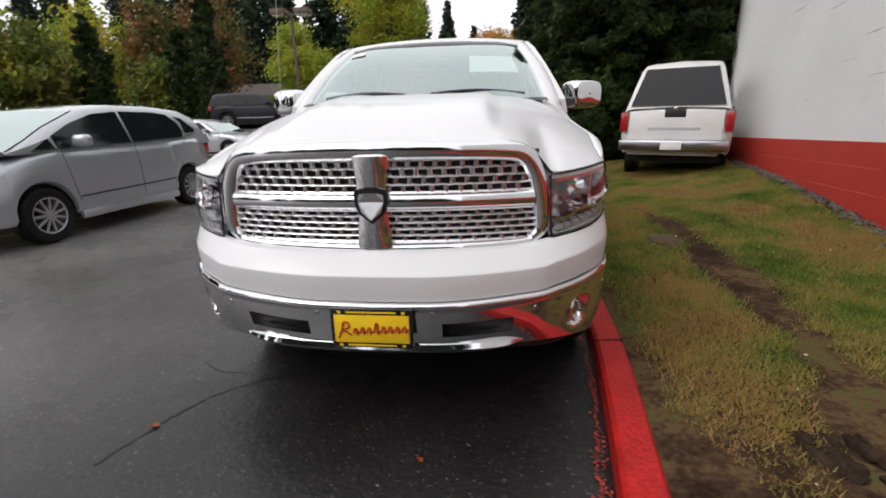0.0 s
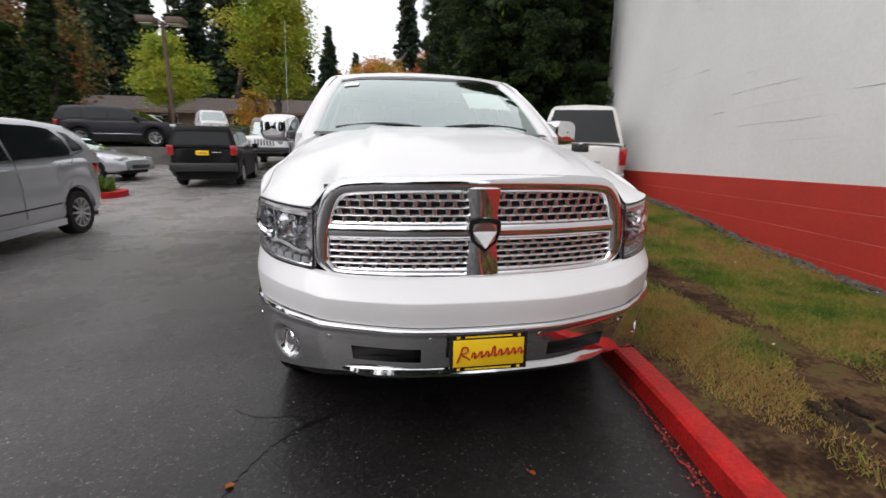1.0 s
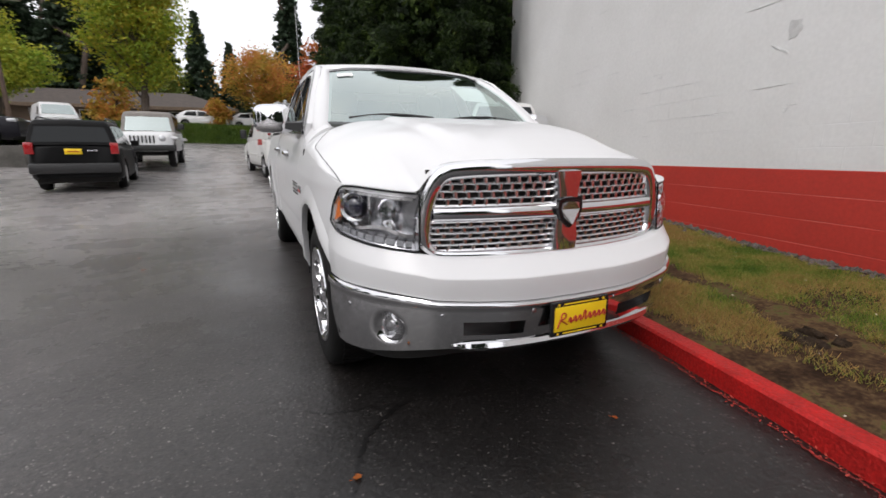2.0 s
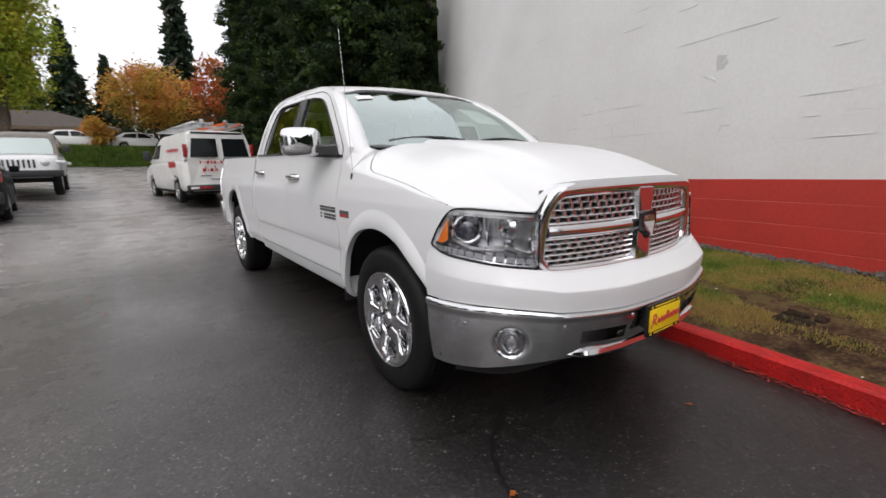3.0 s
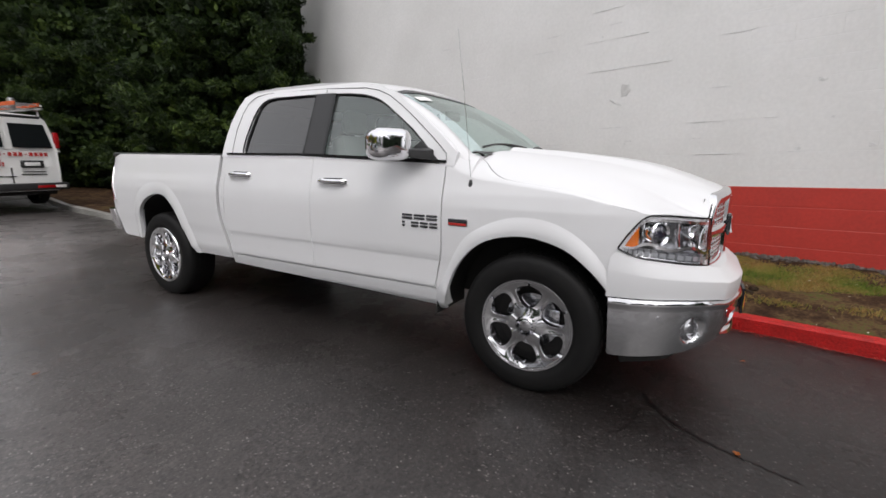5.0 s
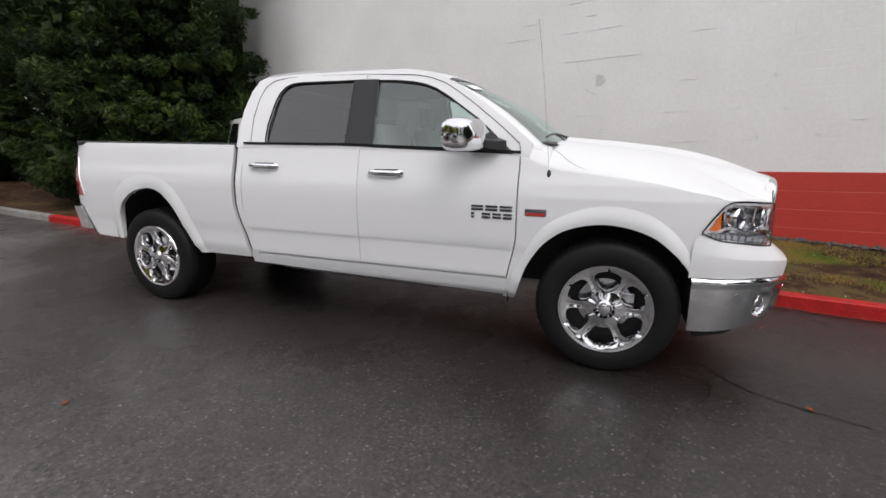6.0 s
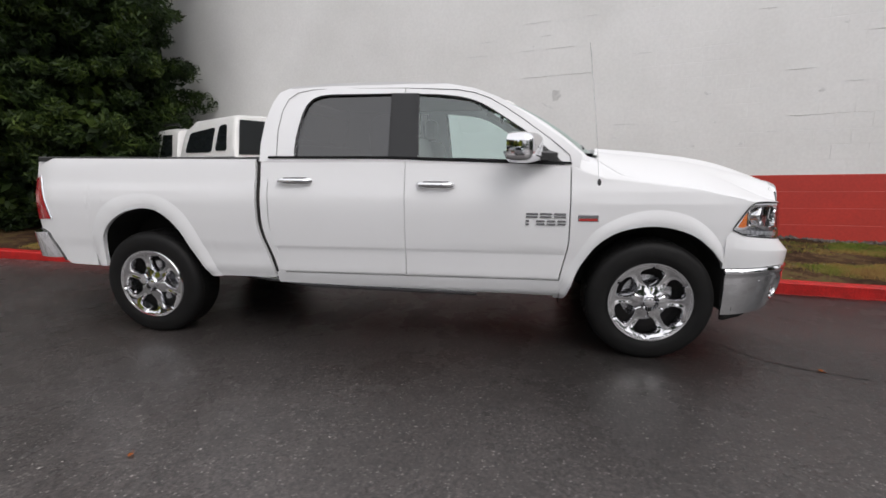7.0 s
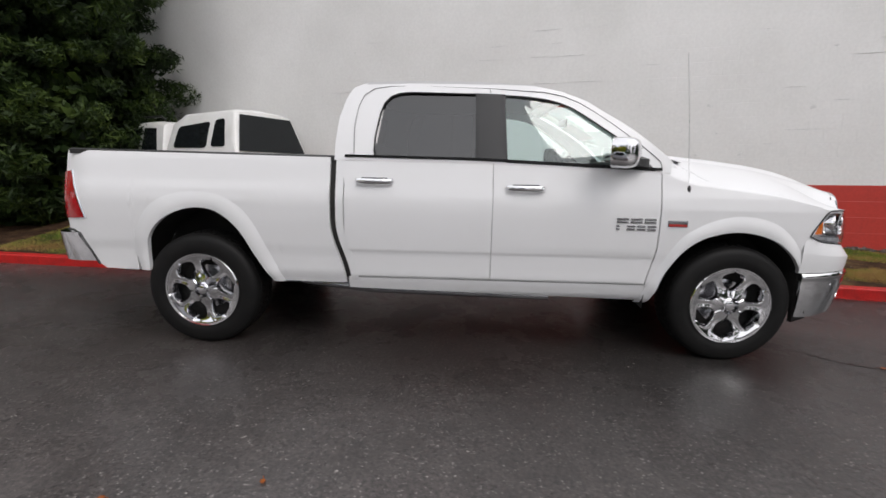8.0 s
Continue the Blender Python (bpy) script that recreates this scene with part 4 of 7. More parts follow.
    def bumper(i, v, s):
        a, b = lo[abs(i)], bo[abs(i)]
        p = a.lerp(b, v)
        q = lo[min(abs(i) + 1, N - 1)] - lo[max(abs(i) - 1, 0)]
        nrm = Vector((abs(q.y), -abs(q.x), 0)).normalized()
        k = 0.012 + 0.010 * step(0.0, 0.06, v) - 0.012 * step(0.08, 0.16, v) + 0.010 * math.sin(math.pi * v)
        p = p + nrm * k + Vector((0, 0, -0.004))
        p = p - nrm * 0.036 * step(0.082, 0.052, (p - POCKET).length)
        return (s * p.x, p.y, p.z)
    POCKET = Vector((0.8185, -0.8455, 0.500))
    vs = [0, .03, .07, .11, .16, .20, .24, .28, .32, .36, .40, .44, .48, .52, .56, .60, .645, .69, .73, .77, .81, .85, .89, .93, .97, 1.0]

    def on_bumper(x, z):
        """A place on the bumper's face and the way that it looks there."""
        best = min(range(1, N - 1), key=lambda i: abs(lo[i].lerp(bo[i], 0.3).x - x))
        v = (lo[best].z - z) / (lo[best].z - bo[best].z)
        q = lo[best + 1] - lo[best - 1]
        return Vector(bumper(best, v, 1)), Vector((abs(q.y), -abs(q.x), 0)).normalized()

    def cut(i, j):
        k = i - (N - 1)
        x = max(lo[abs(k)].x, lo[min(abs(k + 1), N - 1)].x) - 0.02
        mid = (vs[j] + vs[j + 1]) / 2
        return (0.28 < x < 0.545 and 0.40 < mid < 0.69)
    part("bumper", flange(both(bumper, vs, cut), (0, 0.035, 0)), BUMPER, T, "polished chrome front bumper", sharp=60)
    bm = box(-0.60, 0.60, -0.90, -0.86, 0.42, 0.62)
    part("bumper_backing", bm, DARK, T)
    # lower lip and air dam
    lip = cat([(-0.62, -0.935, 0.436), (-0.5, -0.990, 0.424), (-0.28, -1.022, 0.416), (0, -1.030, 0.412), (0.28, -1.022, 0.416), (0.5, -0.990, 0.424), (0.62, -0.935, 0.436)], 31)
    part("bumper_lip", sweep(lip, [(-0.02, -0.020), (0.012, -0.022), (0.024, -0.006), (0.016, 0.014), (-0.02, 0.030)], size=[0.25 + 0.75 * step(0.62, 0.46, abs(p.x)) for p in lip]), CHROME, T)
    dam = cat([(-0.86, -0.50, 0.345), (-0.74, -0.70, 0.36), (-0.5, -0.80, 0.38), (0, -0.84, 0.385), (0.5, -0.80, 0.38), (0.74, -0.70, 0.36), (0.86, -0.50, 0.345)], 25)
    part("air_dam", sweep(dam, [(-0.012, -0.075), (0.012, -0.075), (0.016, 0.06), (-0.016, 0.06)]), DARK, T)
    for s in (-1, 1):
        part("intake", box(s * 0.28, s * 0.57, -0.965, -0.93, 0.44, 0.57), BLACK, T)
        turn = pose(s * 0.799, -0.8285, 0.500, 86, 0, s * 50)
        bm = lathe([(-0.030, 0.060), (0.004, 0.058), (0.008, 0.053), (0.002, 0.047), (-0.022, 0.044)], "z", (0, 0, 0), 32)
        bmesh.ops.transform(bm, matrix=turn @ Matrix.Diagonal((0.72, 0.90, 1, 1)), verts=bm.verts)
        fb = part("fog_lamp_bezel", bm, BUMPER, T, "oval chrome fog lamp bezel")
        bm = lathe([(0.001, 0.0), (-0.001, 0.026), (-0.016, 0.044)], "z", (0, 0, 0), 24)
        bmesh.ops.transform(bm, matrix=turn @ Matrix.Diagonal((0.72, 0.90, 1, 1)), verts=bm.verts)
        part("fog_lamp", bm, SATIN, fb)
        # parking sensors
        for sx, sz in ((0.222, 0.569), (0.614, 0.577), (0.925, 0.579)):
            c, n = on_bumper(sx, sz)
            bm = lathe([(0.003, 0.0), (0.003, 0.010), (-0.003, 0.0125), (-0.02, 0.0125)], "z", (0, 0, 0), 14)
            bmesh.ops.transform(bm, matrix=Matrix.Translation((s * c.x, c.y, c.z)) @ Vector((s * n.x, n.y, 0)).to_track_quat("Z", "Y").to_matrix().to_4x4(), verts=bm.verts)
            part("parking_sensor", bm, SATIN, T)

    # grille
    gy = lambda x: -0.944 + 0.09 * (abs(x) / 0.62) ** 2.2
    def ring(pts, prof, closed=True, size=None):
        return sweep([(x, gy(x) + d, z) for x, d, z in pts], prof, up=(0, -1, 0), closed=closed, size=size)
    outline = [(-0.645, 0, 0.87), (-0.64, 0, 0.97), (-0.615, 0, 1.07), (-0.57, 0, 1.135), (-0.49, 0, 1.155), (-0.25, 0, 1.163), (0, 0, 1.165),
               (0.25, 0, 1.163), (0.49, 0, 1.155), (0.57, 0, 1.135), (0.615, 0, 1.07), (0.64, 0, 0.97), (0.645, 0, 0.87), (0.62, 0, 0.825), (0.57, 0, 0.80), (0.3, 0, 0.793), (0, 0, 0.79), (-0.3, 0, 0.793), (-0.57, 0, 0.80), (-0.62, 0, 0.825)]
    pts = []
    m = len(outline)
    for k in range(m):
        c4 = [Vector(outline[(k + d) % m]) for d in (-1, 0, 1, 2)]
        for t in (0, 0.25, 0.5, 0.75):
            a, b, c, d = c4
            pts.append(0.5 * ((2 * b) + (c - a) * t + (2 * a - 5 * b + 4 * c - d) * t * t + (3 * b - a - 3 * c + d) * t ** 3))
    size = [0.55 + 0.45 * step(0.80, 0.90, p.z) for p in pts]
    prof = [(-0.040, -0.028), (-0.040, -0.002), (-0.031, 0.014), (-0.012, 0.022), (0.010, 0.020), (0.028, 0.010), (0.036, -0.01), (0.036, -0.028)]
    part("grille_surround", ring(pts, prof, size=size), CHROME, T, "broad polished chrome grille surround", sharp=50)
    bar = [(-0.012, -0.06), (-0.033, -0.02), (-0.030, 0.004), (-0.016, 0.016), (0.016, 0.016), (0.030, 0.004), (0.033, -0.02), (0.012, -0.06)]
    part("grille_crossbar", ring([(x, 0, 0.976) for x in span(-0.61, 0.61, 31)], bar, False), CHROME, T, "chrome grille crossbar", sharp=50)
    post = [(x * 2.0, z) for x, z in bar]
    part("grille_post", ring([(0, -0.012, z) for z in span(0.80, 1.15, 12)], post, False, size=[1.0 + 0.12 * math.cos(6 * (z - 0.80) / 0.35) for z in span(0.80, 1.15, 12)]), CHROME, T, sharp=50)
    part("grille_back", grid(lambda x, z: (x, gy(x) + 0.031, z), span(-0.63, 0.63, 21), (0.78, 1.16)), DARK, T)
    for s in (-1, 1):
        for z0, z1, rows, cols, xin in ((1.008, 1.133, 4, 10, 0.060), (0.817, 0.944, 5, 10, 0.060)):
            bm = bmesh.new()
            dz = (z1 - z0) / rows
            ends = lambda z: lerp(z, (0.80, 0.82, 0.87, 0.97, 1.07, 1.11, 1.135), (0.575, 0.595, 0.622, 0.616, 0.595, 0.575, 0.555))
            for r in range(rows + 1):
                z = z0 + dz * r
                xe = ends(z)
                n = cols * 4
                line = []
                for k in range(n + 1):
                    x = xin + (xe - xin) * k / n
                    ph = (k / 4 + (0.5 if r % 2 else 0.0)) % 1.0
                    wave = 0.03 * dz * math.sin(2 * math.pi * ph)
                    line.append((s * x, gy(x) + 0.012, z + (wave if 0 < r < rows else 0)))
                thick = 0.0064 if 0 < r < rows else 0.0085
                sweep(line, [(-thick, -0.016), (-thick * 0.8, 0.004), (0, 0.008), (thick * 0.8, 0.004), (thick, -0.016)], up=(0, -1, 0), bm=bm)
            for r in range(rows):
                za, zb = z0 + dz * r, z0 + dz * (r + 1)
                xe = ends((za + zb) / 2)
                for k in range(cols + 1):
                    x = xin + (xe - xin) * (k + (0.5 if r % 2 else 0.0)) / cols
                    if x > xe + 0.001:
                        continue
                    lean = 0.002 * (1 if r % 2 else -1)
                    sweep([(s * (x - lean), gy(x) + 0.011, za), (s * (x + lean), gy(x) + 0.011, zb)],
                          [(-0.0105, -0.014), (-0.009, 0.002), (0, 0.006), (0.009, 0.002), (0.0105, -0.014)], up=(0, -1, 0), bm=bm)
            part("grille_mesh", bm, MESHCHROME, T, "chrome honeycomb grille mesh", sharp=50)
    # plain shield where the maker's badge sits
    shield = [(-0.045, 0.05), (-0.02, 0.058), (0.02, 0.058), (0.045, 0.05), (0.048, 0.02), (0.036, -0.022), (0.0, -0.055), (-0.036, -0.022), (-0.048, 0.02)]
    em = part("emblem", slab([(a * 1.40, b * 1.22) for a, b in shield], lambda a, b: (a, -0.984, 0.965 + b), (0, 0.02, 0)), GLOSSBLACK, T, "plain chrome shield badge on a black ground", smooth=False)
    part("emblem_face", slab([(a * 1.02, b * 0.90) for a, b in shield], lambda a, b: (a, -1.000 + 0.26 * abs(a) + 0.06 * b, 0.965 + b), (0, 0.014, 0)), MESHCHROME, em, smooth=False)

    # headlamps
    for s in (-1, 1):
        U = cat([(0.672, -0.862, 1.064), (0.75, -0.826, 1.072), (0.84, -0.75, 1.082), (0.90, -0.66, 1.088), (0.936, -0.58, 1.078), (0.957, -0.52, 1.01), (0.966, -0.468, 0.925)], 25)
        L = cat([(0.680, -0.874, 0.822), (0.76, -0.840, 0.833), (0.85, -0.765, 0.848), (0.91, -0.67, 0.862), (0.942, -0.585, 0.872), (0.958, -0.525, 0.888), (0.966, -0.468, 0.915)], 25)

        def lens(k, v):
            p = U[k].lerp(L[k], v)
            f = k / 24
            b = 0.020 * math.sin(math.pi * v) * math.sin(math.pi * min(1, 0.1 + f))
            return (s * (p.x + b * f), p.y - b * (1 - f), p.z)
        lamp = part("headlamp", grid(lens, range(25), span(0, 1, 9)), LENS, T, "clear wraparound headlamp lens")
        lamp.visible_shadow = False

        def back(k, v):
            p = U[k].lerp(L[k], 0.02 + 0.96 * v)
            f = k / 24
            dep = 0.085 * math.sin(math.pi * (0.06 + 0.88 * f)) ** 0.6 * (0.55 + 0.45 * math.sin(math.pi * v))
            return (s * (p.x - dep * (0.35 + 0.5 * f)), p.y + dep * (1 - 0.5 * f), p.z)
        part("lamp_housing", grid(back, range(25), span(0, 1, 9)), LAMPGREY, lamp)
        rim_pts = [(s * U[k].x, U[k].y, U[k].z) for k in range(25)] + [(s * L[k].x, L[k].y, L[k].z) for k in range(24, -1, -1)]
        part("lamp_rim", sweep(rim_pts, circle(0.0045, 6), up=(0.3 * s, -0.9, 0.1), closed=True), GLOSSBLACK, lamp)
        # projector, reflectors, low strip of diodes, amber corner
        def inner(kf, v, inset):
            k = min(int(kf), 23)
            p = U[k].lerp(U[k + 1], kf - k).lerp(L[k].lerp(L[k + 1], kf - k), v)
            f = step(0.25, 0.95, kf / 24)
            return Vector((s * (p.x - inset * f), p.y + inset * (1 - 0.6 * f), p.z))
        c = inner(11.5, 0.40, 0.045)
        turn = pose(c.x, c.y, c.z, 90, 0, s * 34)
        bm = lathe([(-0.03, 0.064), (0.012, 0.066), (0.020, 0.060), (0.010, 0.049), (-0.03, 0.046)], "z", (0, 0, 0), 32)
        bmesh.ops.transform(bm, matrix=turn, verts=bm.verts)
        part("projector_ring", bm, CHROME, lamp)
        bm = bmesh.new()
        bmesh.ops.create_uvsphere(bm, u_segments=24, v_segments=14, radius=0.045)
        bmesh.ops.transform(bm, matrix=turn @ Matrix.Diagonal((1, 1, 0.6, 1)), verts=bm.verts)
        part("projector", bm, PROJECTOR, lamp, "dark glass projector lens")
        for kf, v, rad in ((5.2, 0.30, 0.040), (5.0, 0.58, 0.026)):
            c = inner(kf, v, 0.035)
            bm = lathe([(0.012, rad), (0.004, rad * 1.05), (-0.03, rad * 0.55), (-0.034, 0.0)], "z", (0, 0, 0), 24)
            bmesh.ops.transform(bm, matrix=pose(c.x, c.y, c.z, 90, 0, s * 20), verts=bm.verts)
            part("reflector_bowl", bm, CHROME, lamp)
        for kf in (8.0, 15.5):
            part("lamp_divider", sweep([inner(kf + 0.4, 0.12, 0.020), inner(kf, 0.4, 0.034), inner(kf + 0.3, 0.68, 0.022)], circle(0.007, 6), up=(s, 0, 0)), CHROME, lamp)
        part("lamp_brow", sweep([inner(kf, 0.10, 0.016) for kf in span(1.0, 20.0, 24)], [(-0.012, -0.007), (0.012, -0.007), (0.012, 0.007), (-0.012, 0.007)]), CHROME, lamp, "chrome brow inside the lamp")
        part("lamp_ledge", sweep([inner(kf, 0.69 + 0.045 * math.sin(kf * 0.75), 0.022) for kf in span(0.8, 22.0, 34)], [(-0.018, -0.006), (0.014, -0.008), (0.016, 0.006), (-0.018, 0.008)]), CHROME, lamp)
        part("strip_tray", grid(lambda kf, v: inner(kf, v, 0.030 - 0.016 * abs(v - 0.86) / 0.12), span(0.6, 22.4, 30), (0.75, 0.80, 0.86, 0.92, 0.975)), LAMPGREY, lamp)
        for j in range(13):
            kf = 1.2 + 1.62 * j
            part("diode_lens", sweep([inner(kf, 0.87, 0.016), inner(kf + 1.25, 0.87, 0.016)], [(-0.008, -0.012), (0.008, -0.010), (0.008, 0.010), (-0.008, 0.012)]), LED, lamp)
        part("amber_marker", grid(lambda kf, v: inner(kf, 0.14 + v * 0.56, 0.010 + 0.005 * (int(kf * 3) % 2)), span(17.2 , 22.6, 17), span(0, 1, 5)), AMBER, lamp, "amber side marker")

    # number plate with a plain frame; its lettering is drawn as bars
    pl = part("number_plate", box(-0.158, 0.160, -1.098, -1.082, 0.440, 0.598, 0.004), GLOSSBLACK, T, "black dealer plate frame with yellow insert")
    part("plate_face", box(-0.143, 0.145, -1.1005, -1.097, 0.462, 0.575, 0.001), YELLOW, pl, "yellow insert plate")
    random.seed(4)
    bm = bmesh.new()
    strokes = [[(-0.128, 0.488), (-0.112, 0.528), (-0.105, 0.552), (-0.086, 0.548), (-0.088, 0.528), (-0.112, 0.522), (-0.090, 0.508), (-0.076, 0.496)]]
    x = -0.070
    while x < 0.120:
        hgt = random.choice((0.014, 0.016, 0.030))
        strokes.append([(x, 0.506), (x + 0.008, 0.506 + hgt + 0.004), (x + 0.015, 0.506 + hgt), (x + 0.014, 0.500), (x + 0.024, 0.510)])
        x += 0.027
    for st in strokes:
        sweep([(p.x, -1.1020, p.z + 0.06 * p.x) for p in cat([(q[0], 0, q[1]) for q in st], 14)], circle(0.0036, 6), up=(0, -1, 0), bm=bm)
    part("plate_script", bm, SCRIPTRED, pl)
    for z in (0.586, 0.451):
        part("frame_bar", box(-0.095, 0.095, -1.0995, -1.097, z - 0.003, z + 0.003), YELLOW, pl)
        for xx in (-0.128, 0.118):
            part("frame_bar", box(xx, xx + 0.012, -1.0995, -1.097, z - 0.005, z + 0.005), YELLOW, pl)
    part("plate_bracket", box(-0.12, 0.12, -1.083, -1.02, 0.47, 0.57), BLACK, pl)

    # cab: side frames with window openings
    gx = lambda z: lerp(z, (1.30, 1.38, 1.60, 1.85, 1.92), (0.947, 0.932, 0.855, 0.745, 0.70))
    outer = [(0.50, 1.318), (0.49, 1.40), (0.625, 1.512), (0.84, 1.668), (1.05, 1.802), (1.22, 1.868), (1.42, 1.908), (1.80, 1.928), (2.30, 1.930), (2.60, 1.918), (2.69, 1.880), (2.735, 1.80), (2.775, 1.66), (2.79, 1.50), (2.79, 1.372), (1.8, 1.366), (0.9, 1.335)]
    fwin = [(0.602, 1.338), (0.735, 1.455), (0.845, 1.548), (1.003, 1.655), (1.090, 1.712), (1.168, 1.757), (1.250, 1.788), (1.334, 1.808), (1.480, 1.826), (1.635, 1.835), (1.600, 1.376)]
    rwin = [(1.797, 1.386), (1.812, 1.842), (2.28, 1.848), (2.36, 1.840), (2.415, 1.818), (2.458, 1.772), (2.484, 1.70), (2.512, 1.54), (2.516, 1.44), (2.510, 1.412), (2.485, 1.398)]
    for s in (-1, 1):
        place = lambda y, z: (s * gx(z), y, z)
        part("cab_frame", frame_sheet(outer, [fwin, rwin], place, (-s * 0.035, 0, 0)), PAINT, T, sharp=20)
        for poly, glass, nm in ((fwin, GLASS, "clear front door window"), (rwin, TINTED, "dark tinted rear door window")):
            cy = sum(p[0] for p in poly) / len(poly)
            cz = sum(p[1] for p in poly) / len(poly)
            big = [(cy + (a - cy) * 1.02, cz + (b - cz) * 1.02) for a, b in poly]
            bm = bmesh.new()
            bm.faces.new([bm.verts.new((s * (gx(b) - 0.014), a, b)) for a, b in big])
            w = part("window", bm, glass, T, nm, smooth=False)
            w.visible_shadow = False
            loop = [(s * (gx(b) + 0.001), a, b) for a, b in poly]
            part("window_seal", sweep(loop, circle(0.006, 6), up=(s, 0, 0.3), closed=True), GLOSSBLACK, w)
        pil = [(1.592, 1.374), (1.812, 1.382), (1.816, 1.848), (1.612, 1.842)]
        part("door_pillar", slab(pil, lambda a, b: (s * (gx(b) + 0.004), a, b), (-s * 0.02, 0, 0)), GLOSSBLACK, T, "gloss black door pillar", smooth=False)
        # shut lines of the door frames
        for line in ([(1.715, 1.85), (1.718, 1.884)], [(0.556, 1.335), (0.567, 1.398), (0.630, 1.452), (0.695, 1.506), (0.871, 1.640), (1.000, 1.728), (1.102, 1.790), (1.210, 1.833), (1.339, 1.860), (1.731, 1.884), (2.20, 1.896), (2.42, 1.893), (2.54, 1.875), (2.61, 1.825), (2.645, 1.74), (2.662, 1.60), (2.655, 1.40)]):
            bm = sweep([(s * (gx(b) + 0.0008), a, b) for a, b in line], circle(0.0022, 6), up=(s, 0, 0.2))
            part("door_gap", bm, DARK, T)
    # roof
    def roof(u, v):
        y = lerp(v, (0, 0.06, 0.2, 0.5, 0.9, 0.97, 1.0), (1.155, 1.22, 1.42, 1.90, 2.52, 2.63, 2.675))
        zc = lerp(y, (1.155, 1.25, 1.42, 1.9, 2.4, 2.58, 2.675), (1.878, 1.920, 1.950, 1.968, 1.963, 1.945, 1.895))
        ze = lerp(y, (1.155, 1.22, 1.42, 1.8, 2.3, 2.58, 2.675), (1.838, 1.872, 1.912, 1.932, 1.934, 1.922, 1.880))
        a = abs(u)
        x = 0.708 * u
        z = zc - (zc - ze) * a ** 2.2
        return (x * (0.965 if y < 1.25 else 1.0), y - 0.05 * (1 - a ** 2) * step(1.4, 1.15, y), z)
    part("roof", flange(grid(roof, span(-1, 1, 25), span(0, 1, 30)), (0, 0, -0.03)), PAINT, T, sharp=50)
    # windscreen and pillars
    WB = [(0, 0.335, 1.415), (0.4, 0.35, 1.413), (0.65, 0.40, 1.41), (0.80, 0.475, 1.405)]
    WT = [(0, 1.115, 1.868), (0.35, 1.12, 1.865), (0.52, 1.14, 1.857), (0.655, 1.185, 1.838)]
    wb, wtp = cat(WB, 13), cat(WT, 13)

    def screen(i, v):
        p = wb[abs(i)].lerp(wtp[abs(i)], v)
        p = p + Vector((0, -0.03, 0.03)) * math.sin(math.pi * v)
        return (p.x * (1 if i >= 0 else -1), p.y, p.z)
    w = part("windscreen", grid(screen, range(-12, 13), span(0, 1, 13)), WINDSCREEN, T, "clear windscreen with a faint green tint")
    w.visible_shadow = False
    part("windscreen_band", grid(lambda i, v: tuple(a + b for a, b in zip(screen(i, 0.93 + 0.07 * v), (0, -0.003, 0.003))), range(-12, 13), span(0, 1, 3)), GLOSSBLACK, w)
    part("window_sticker", grid(lambda i, v: tuple(a + b for a, b in zip(screen(i, 0.74 + 0.085 * v), (0.0, -0.004, 0.006))), range(-10, -6), span(0, 1, 3)), PAPER, w, "white paper sticker")
    part("window_sheet", grid(lambda i, v: tuple(a + b for a, b in zip(screen(i, 0.42 + 0.32 * v), (0.0, 0.03, -0.03))), range(3, 10), span(0, 1, 3)), PAPER, w, "white paper price sheet")
    for s in (-1, 1):
        pa = [(s * (wb[12].x + 0.030), wb[12].y - 0.10, wb[12].z - 0.110), (s * (wb[12].x + 0.040), wb[12].y - 0.03, wb[12].z - 0.035)]
        for v in span(0, 1, 9):
            p = wb[12].lerp(wtp[12], v) + Vector((0, -0.03, 0.03)) * math.sin(math.pi * v)
            pa.append((s * (p.x + 0.042 - 0.01 * v), p.y + 0.012, p.z + 0.004))
        part("windscreen_pillar", sweep(pa, [(-0.060, -0.02), (-0.045, 0.008), (0.0, 0.016), (0.045, 0.006), (0.062, -0.03)], up=(s * 0.25, -0.5, 0.8)), PAINT, T, sharp=60)
    # back of the cab
    part("cab_back", grid(lambda x, z: (x * (0.90 if z < 1.4 else gx(z) - 0.01), 2.785 - max(0, z - 1.4) * 0.22, z), span(-1, 1, 9), (0.55, 1.2, 1.395, 1.5, 1.62, 1.75, 1.86), skip=lambda i, j: 1 <= i <= 6 and 2 <= j <= 4), PAINT, T)
    bw = part("rear_window", grid(lambda x, z: (x, 2.775 - (z - 1.4) * 0.22, z), span(-0.7, 0.7, 5), (1.38, 1.78)), TINTED, T)
    bw.visible_shadow = False
    # cowl and wipers
    part("cowl", grid(lambda x, v: (x, 0.315 + 0.10 * (abs(x) / 0.8) ** 2 + 0.045 * v - 0.02, 1.398 + 0.012 * v), span(-0.80, 0.80, 21), span(-0.5, 1.2, 4)), BLACK, T)
    for x0, x1 in ((-0.66, -0.10), (0.06, 0.66)):
        pts = []
        for x in span(x0, x1, 10):
            i = abs(x) / 0.80 * 12
            k = min(int(i), 11)
            p = wb[k].lerp(wb[k + 1], i - k).lerp(wtp[k].lerp(wtp[k + 1], i - k), 0.035 + 0.05 * abs(math.sin(math.pi * (x - x0) / (x1 - x0))))
            pts.append((x, p.y - 0.016, p.z + 0.016))
        part("wiper", sweep(pts, circle(0.009, 6)), BLACK, T, "black wiper blade")
